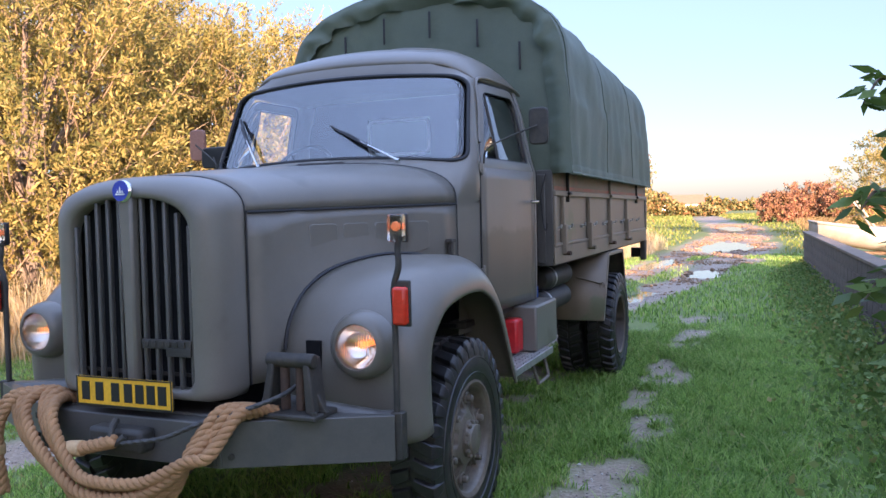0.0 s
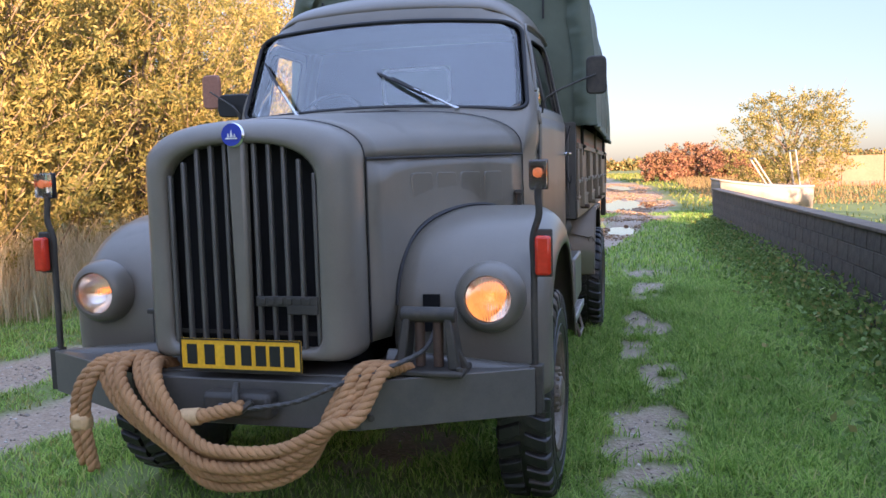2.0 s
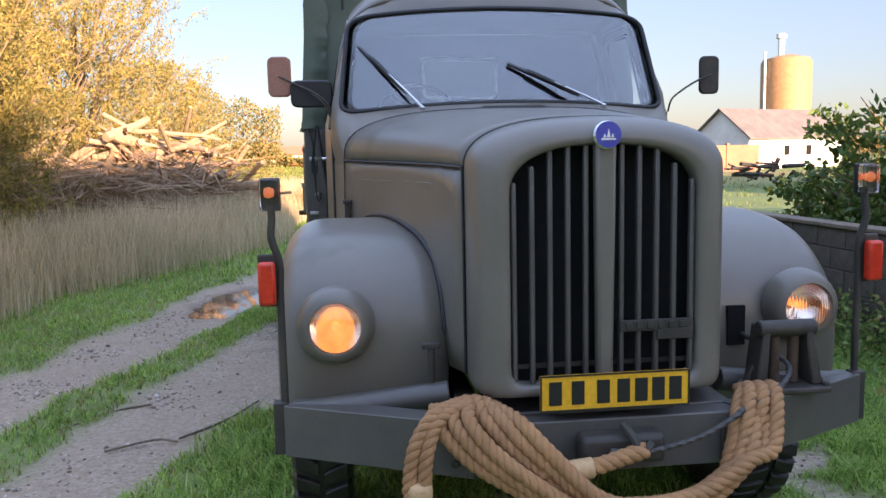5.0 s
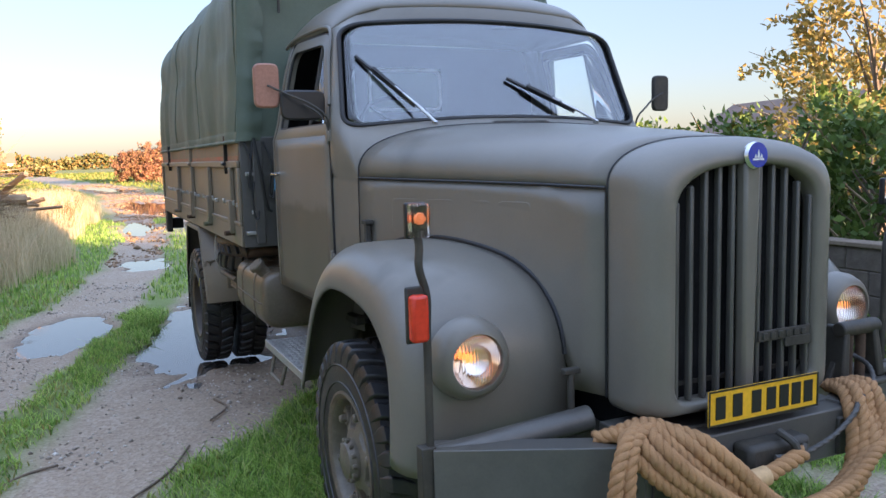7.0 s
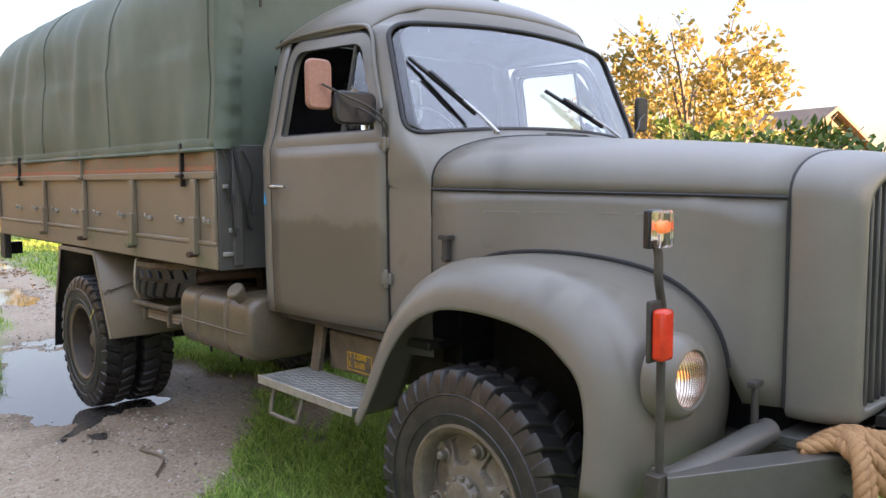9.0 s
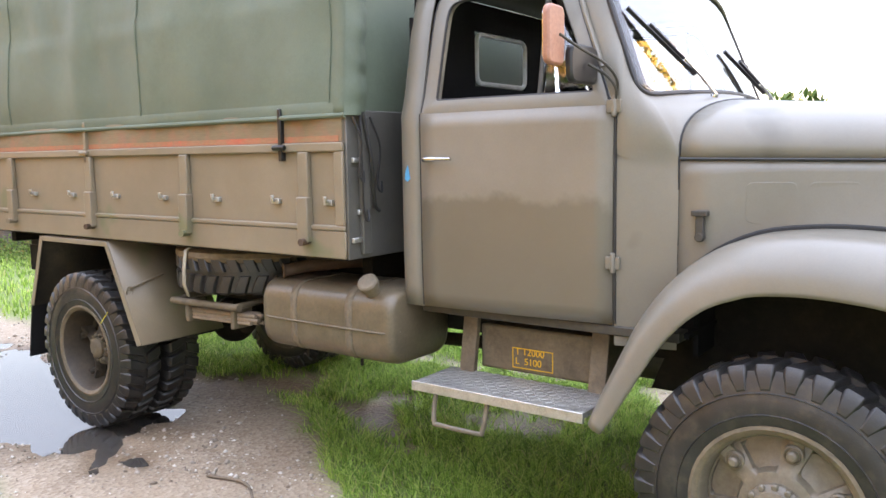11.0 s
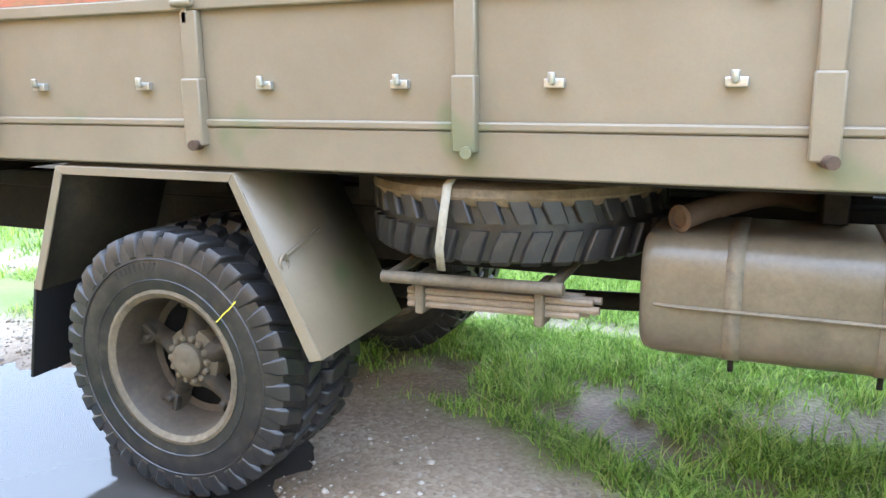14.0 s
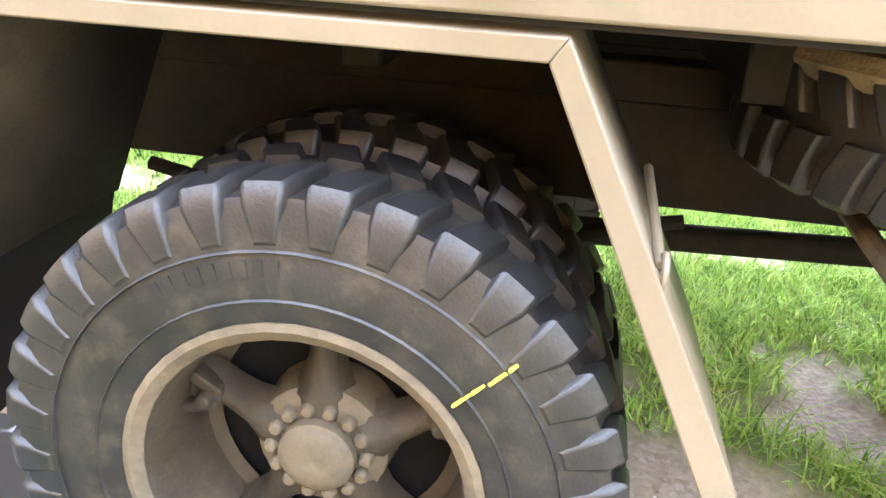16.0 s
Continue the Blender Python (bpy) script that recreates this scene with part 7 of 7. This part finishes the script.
# ---- boat on the bank ----
BOATP = surface("chalky_white_boat", (0.25, 0.215, 0.17), (0.37, 0.33, 0.27), 0.6, 0, 3, 40, 0.1, (0.35, 0.28, 0.2), 0.6)
boat = empty("boat", (5.0, 22.6, 0))
tagged(boat, "old white wooden boat with a bare canopy frame, laid up ashore", "boat")
rows = []
for s in np.linspace(0, 1, 14):
    w = 0.85 * math.sin(math.pi * (0.12 + 0.83 * (1 - s))) ** 0.6 if s < 0.99 else 0.04
    xx = lerp(1.3, -1.5, s)
    sheer = 0.92 + 0.25 * s * s
    rows.append([(xx, w * math.copysign(abs(math.cos(a)) ** 0.8, math.cos(a)), sheer - (0.72 - 0.2 * s) * math.sin(a) ** 0.8 if 0 < a < math.pi else sheer) for a in np.linspace(0, math.pi, 13)])
part("hull", Shape().grid(rows), BOATP, boat, solid=0.03)
part("gunwale", Shape().tube([r0[0] for r0 in rows] + [r0[-1] for r0 in rows[::-1]], 0.035, 8), BOATP, boat)
part("deck", Shape().grid([[(r0[0][0], r0[0][1] * 0.95, r0[0][2] - 0.08), (r0[-1][0], r0[-1][1] * 0.95, r0[-1][2] - 0.08)] for r0 in rows]), BOATP, boat, solid=0.02)
for a, c in (((0.9, -0.5, 0.85), (0.75, -0.5, 1.95)), ((0.9, 0.5, 0.85), (0.75, 0.5, 1.95)), ((0.2, -0.55, 0.85), (-0.35, -0.5, 1.75)), ((0.2, 0.55, 0.85), (-0.35, 0.5, 1.75)), ((0.75, -0.5, 1.95), (0.75, 0.5, 1.95)), ((-0.35, -0.5, 1.75), (-0.35, 0.5, 1.75))):
    part("canopy_bar", Shape().tube([a, c], 0.028, 8), BOATP, boat)
part("keel_block", Shape().box(-0.6, 0.8, -0.2, 0.2, 0.0, 0.3), LOGW, boat)

# ---- buildings ----
RENDERW = surface("white_render", (0.6, 0.6, 0.58), (0.74, 0.73, 0.7), 0.8, 0, 0.6, 15, 0.1, (0.45, 0.42, 0.38), 0.4)
ROOFM = surface("brown_roof", (0.13, 0.08, 0.06), (0.22, 0.14, 0.1), 0.8, 0, 1.0, 12, 0.3)
SAND = surface("sandy_concrete", (0.17, 0.105, 0.062), (0.24, 0.155, 0.095), 0.85, 0, 0.5, 10, 0.2)


def house(name, at, turn, length, width, eave, ridge, wall, roof, label, windows=()):
    root = empty(name, at)
    root.rotation_euler = (0, 0, radians(turn))
    tagged(root, label, "house")
    hl, hw = length / 2, width / 2
    body = part("wall", Shape().slab([(-hl, -hw, -0.2), (-hl, hw, -0.2), (-hl, hw, eave), (-hl, 0, ridge - 0.05), (-hl, -hw, eave)], (length, 0, 0)), wall, root)
    sh = Shape()
    sl = (ridge - eave) / hw
    for s in (-1, 1):
        e = hw + 0.35
        sh.slab([(-hl - 0.3, 0, ridge), (hl + 0.3, 0, ridge), (hl + 0.3, s * e, ridge - sl * e), (-hl - 0.3, s * e, ridge - sl * e)], (0, 0, 0.14))
    part("roof", sh, roof, root)
    for face, a, z, w, h in windows:
        wn_ = part("window", Shape().box(-hl - 0.03, -hl + 0.02, a - w / 2, a + w / 2, z, z + h) if face == "gable" else Shape().box(a - w / 2, a + w / 2, -hw - 0.03, -hw + 0.02, z, z + h), WHITE, root)
        part("pane", Shape().box(-hl - 0.045, -hl - 0.02, a - w / 2 + 0.08, a + w / 2 - 0.08, z + 0.08, z + h - 0.08) if face == "gable" else Shape().box(a - w / 2 + 0.08, a + w / 2 - 0.08, -hw - 0.045, -hw - 0.02, z + 0.08, z + h - 0.08), DARK, wn_)
    return root


house("farmhouse", (36.1, 65.6, 0), 25, 12.8, 5.8, 2.7, 5.0, RENDERW, surface("grey_slate_roof", (0.09, 0.08, 0.075), (0.16, 0.14, 0.13), 0.8, 0, 1.0, 12, 0.3), "white gabled farmhouse with a brown roof", (("gable", 0.4, 1.0, 0.8, 1.0), ("side", -1.5, 1.0, 0.9, 1.0), ("side", 1.5, 1.0, 0.9, 1.0)))
house("long_house", (27.2, 20.2, 0), 76, 20, 5.6, 2.2, 3.9, SAND, ROOFM, "long low house with a weathered roof", (("side", -4, 0.8, 1.0, 1.1), ("side", 0, 0.8, 1.0, 1.1), ("side", 4, 0.8, 1.0, 1.1)))
house("far_house", (-26.0, 290.0, 0), 10, 14, 8, 3, 6, RENDERW, surface("red_tile_roof", (0.35, 0.09, 0.05), (0.45, 0.14, 0.08), 0.8), "distant house with a red roof among trees")
silo = empty("silo", (43.6, 76.3, 0))
tagged(silo, "tall ochre cylindrical farm silo with a cowl", "silo")
part("tank", Shape().lathe([(2.46, 0), (2.46, 10.3), (2.25, 10.7), (0.75, 11.1), (0, 11.2)], (0, 0, 0), (0, 0, 1), 32), surface("ochre_silo", (0.26, 0.14, 0.055), (0.34, 0.2, 0.09), 0.7), silo)
part("cowl", Shape().lathe([(0.33, 11.0), (0.33, 12.7), (0.52, 12.8), (0.52, 13.2), (0, 13.3)], (-0.6, 0, 0), (0, 0, 1), 12), RENDERW, silo)
part("pipe", Shape().tube([(-2.7, -0.75, 0), (-2.7, -0.75, 11.4)], 0.13, 8), RENDERW, silo)
fence = empty("yard_wall", (21, 56, 0))
tagged(fence, "sunlit sandy concrete yard wall with piers", "wall")
for q in range(7):
    part("panel", Shape().box(-9 + q * 2.6, -6.5 + q * 2.6, -0.08, 0.08, 0, 2.0), SAND, fence)
    part("pier", Shape().box(-9.12 + q * 2.6, -8.88 + q * 2.6, -0.14, 0.14, 0, 2.15), SAND, fence)
part("red_band", Shape().box(-9, 9.1, -0.12, -0.09, 0.0, 0.3), surface("red_boards", (0.3, 0.08, 0.05), (0.4, 0.14, 0.1), 0.8), fence)
junk = empty("scrap_heap", (17.5, 32.0, 0))
tagged(junk, "dark heap of scrap and branches in the yard", "heap")
r_ = np.random.default_rng(66)
for q in range(26):
    c = Vector((r_.normal(0, 1.3), r_.normal(0, 0.6), r_.random() * 0.8 + 0.1))
    d = Vector((r_.normal(0, 1), r_.normal(0, 0.5), r_.normal(0, 0.35))).normalized() * r_.uniform(0.5, 1.4)
    part("scrap_bar", Shape().tube([c - d / 2 + Vector((0, 0, 0.2)), c + d / 2 + Vector((0, 0, 0.2))], r_.uniform(0.03, 0.12), 6), PAINT_DARK if q % 2 else RUST, junk)

# unseen tall blocks added far behind the walk, to lay long evening shade over the truck
for bx0, bx1, hgt in ((-40.0, 28.6, 11.75), (28.6, 30.7, 13.2), (30.7, 37.6, 15.4), (37.6, 41.2, 13.0), (41.2, 90.0, 11.4)):
    tagged(part("shade_blocks_south", Shape().box(bx0, bx1, -63.0, -60.0, 0, hgt), surface("shade_block_brown", (0.05, 0.05, 0.02), (0.12, 0.1, 0.04), 0.9, 0, 0.3, 2, 0.2) if hgt == 11.75 else bpy.data.materials["shade_block_brown"]), "unseen tall blocks added to cast shade over the truck", "backdrop", "", "structure")

# ---- block wall beside the lawn ----
BLOCKM, n, l, b = material("old_concrete_block")
oi = n.new("ShaderNodeObjectInfo")
bn = noise_node(n, l, 9.0, 6, "Object", 0.7)
c0 = ramp_node(n, l, bn.outputs[0], [(0.3, (0.075, 0.06, 0.05)), (0.7, (0.135, 0.112, 0.095))]).outputs[0]
l.new(mix_node(n, l, c0, ramp_node(n, l, oi.outputs["Random"], [(0, (0.9, 0.88, 0.86)), (1, (1.08, 1.04, 1.0))]).outputs[0], 1.0, "MULTIPLY"), b.inputs["Base Color"])
b.inputs["Roughness"].default_value = 0.9
bp = n.new("ShaderNodeBump")
bp.inputs["Strength"].default_value, bp.inputs["Distance"].default_value = 0.5, 0.02
l.new(bn.outputs[0], bp.inputs["Height"])
l.new(bp.outputs[0], b.inputs["Normal"])
wa, wb = Vector((3.85, -5.0, 0)), Vector((3.30, 18.6, 0))
wdir = (wb - wa).normalized()
wang = math.atan2(wdir.y, wdir.x)
wlen = (wb - wa).length
bwall = part("garden_wall", Shape().obox(Matrix.Translation((wa + wb) / 2 + Vector((0, 0, 0.44))) @ Matrix.Rotation(wang, 4, "Z"), wlen, 0.15, 0.92), surface("grey_mortar", (0.06, 0.055, 0.048), (0.1, 0.09, 0.08), 0.95), None, "low wall of weathered grey concrete blocks")
tagged(bwall, "low wall of weathered grey concrete blocks", "wall", "", "structure")
part("coping", Shape().obox(Matrix.Translation((wa + wb) / 2 + Vector((0, 0, 0.985))) @ Matrix.Rotation(wang, 4, "Z"), wlen + 0.1, 0.21, 0.04), surface("sandy_coping", (0.15, 0.112, 0.08), (0.23, 0.175, 0.125), 0.9, 0, 4, 40, 0.3), bwall, "weathered sandy coping", bevel=0.008)
bm_ = bmesh.new()
bmesh.ops.create_cube(bm_, size=1.0)
bmesh.ops.scale(bm_, vec=(0.414, 0.168, 0.191), verts=bm_.verts)
bmesh.ops.bevel(bm_, geom=list(bm_.edges), offset=0.008, segments=1, affect="EDGES")
bme = bpy.data.meshes.new("block")
bm_.to_mesh(bme)
bm_.free()
bme.materials.append(BLOCKM)
for row in range(5):
    for q in range(int(wlen / 0.42)):
        p = wa + wdir * (0.42 * (q + (0.5 if row % 2 else 0)) + 0.2)
        ob = new("block", bme)
        ob.parent = bwall
        ob.matrix_basis = Matrix.Translation((p.x, p.y, 0.0 + 0.095 + row * 0.195)) @ Matrix.Rotation(wang + random.uniform(-0.006, 0.006), 4, "Z")


# loose stones on the track
STONE, n, l, b = material("track_stones")
gnode = n.new("ShaderNodeNewGeometry")
l.new(ramp_node(n, l, gnode.outputs["Random Per Island"], [(0.0, (0.16, 0.12, 0.09)), (0.5, (0.30, 0.25, 0.2)), (0.85, (0.46, 0.41, 0.35)), (1.0, (0.66, 0.62, 0.56))]).outputs[0], b.inputs["Base Color"])
b.inputs["Roughness"].default_value = 0.6
BROWN_STONE = foliage_mat("brown_track_stones", [(0.0, (0.14, 0.085, 0.05)), (0.6, (0.26, 0.165, 0.10)), (1.0, (0.36, 0.25, 0.17))], 0.0)
OCT = np.array([(1, 0, 0), (0, 1, 0), (-1, 0, 0), (0, -1, 0), (0, 0, 0.7), (0, 0, -0.7)], float)
FO = np.array([(0, 1, 4), (1, 2, 4), (2, 3, 4), (3, 0, 4), (1, 0, 5), (2, 1, 5), (3, 2, 5), (0, 3, 5)])


def stones(kk, x0, x1, y0, y1, small, spread, label, seed, mat=STONE):
    r = np.random.default_rng(seed)
    y = r.uniform(y0, y1, kk)
    x = r.uniform(x0, x1, kk) + (strip_x(y) if y0 > 10 else 0)
    g, _, h = ground_masks(x, y)
    keep = (g > 0.6) & (r.random(kk) < np.clip((vnoise(x, y, 0.55, 71) - 0.3) * 2.2, 0.06, 1)) & (h > -0.032)
    x, y, z = x[keep], y[keep], h[keep]
    kk = len(x)
    size = small + r.gamma(1.6, spread, kk)
    V = OCT[None] * size[:, None, None] * r.uniform(0.6, 1.35, (kk, 6, 1))
    ang = r.uniform(0, 6.28, kk)
    c, q = np.cos(ang)[:, None], np.sin(ang)[:, None]
    V = np.stack([V[..., 0] * c - V[..., 1] * q + x[:, None], V[..., 0] * q + V[..., 1] * c + y[:, None], V[..., 2] + z[:, None] + size[:, None] * 0.25], -1).reshape(-1, 3)
    F = (FO[None] + (np.arange(kk) * 6)[:, None, None]).reshape(-1, 3)
    return mesh_np("gravel", V, F, mat, label, "gravel", "stuff")


stones(60000, -6.5, 2.4, -2.0, 13.0, 0.0045, 0.003, "loose pale and brown stones on the track", 505)
stones(50000, -2.2, 2.2, 13.0, 75.0, 0.012, 0.009, "sunlit brown stones on the far track", 506, BROWN_STONE)
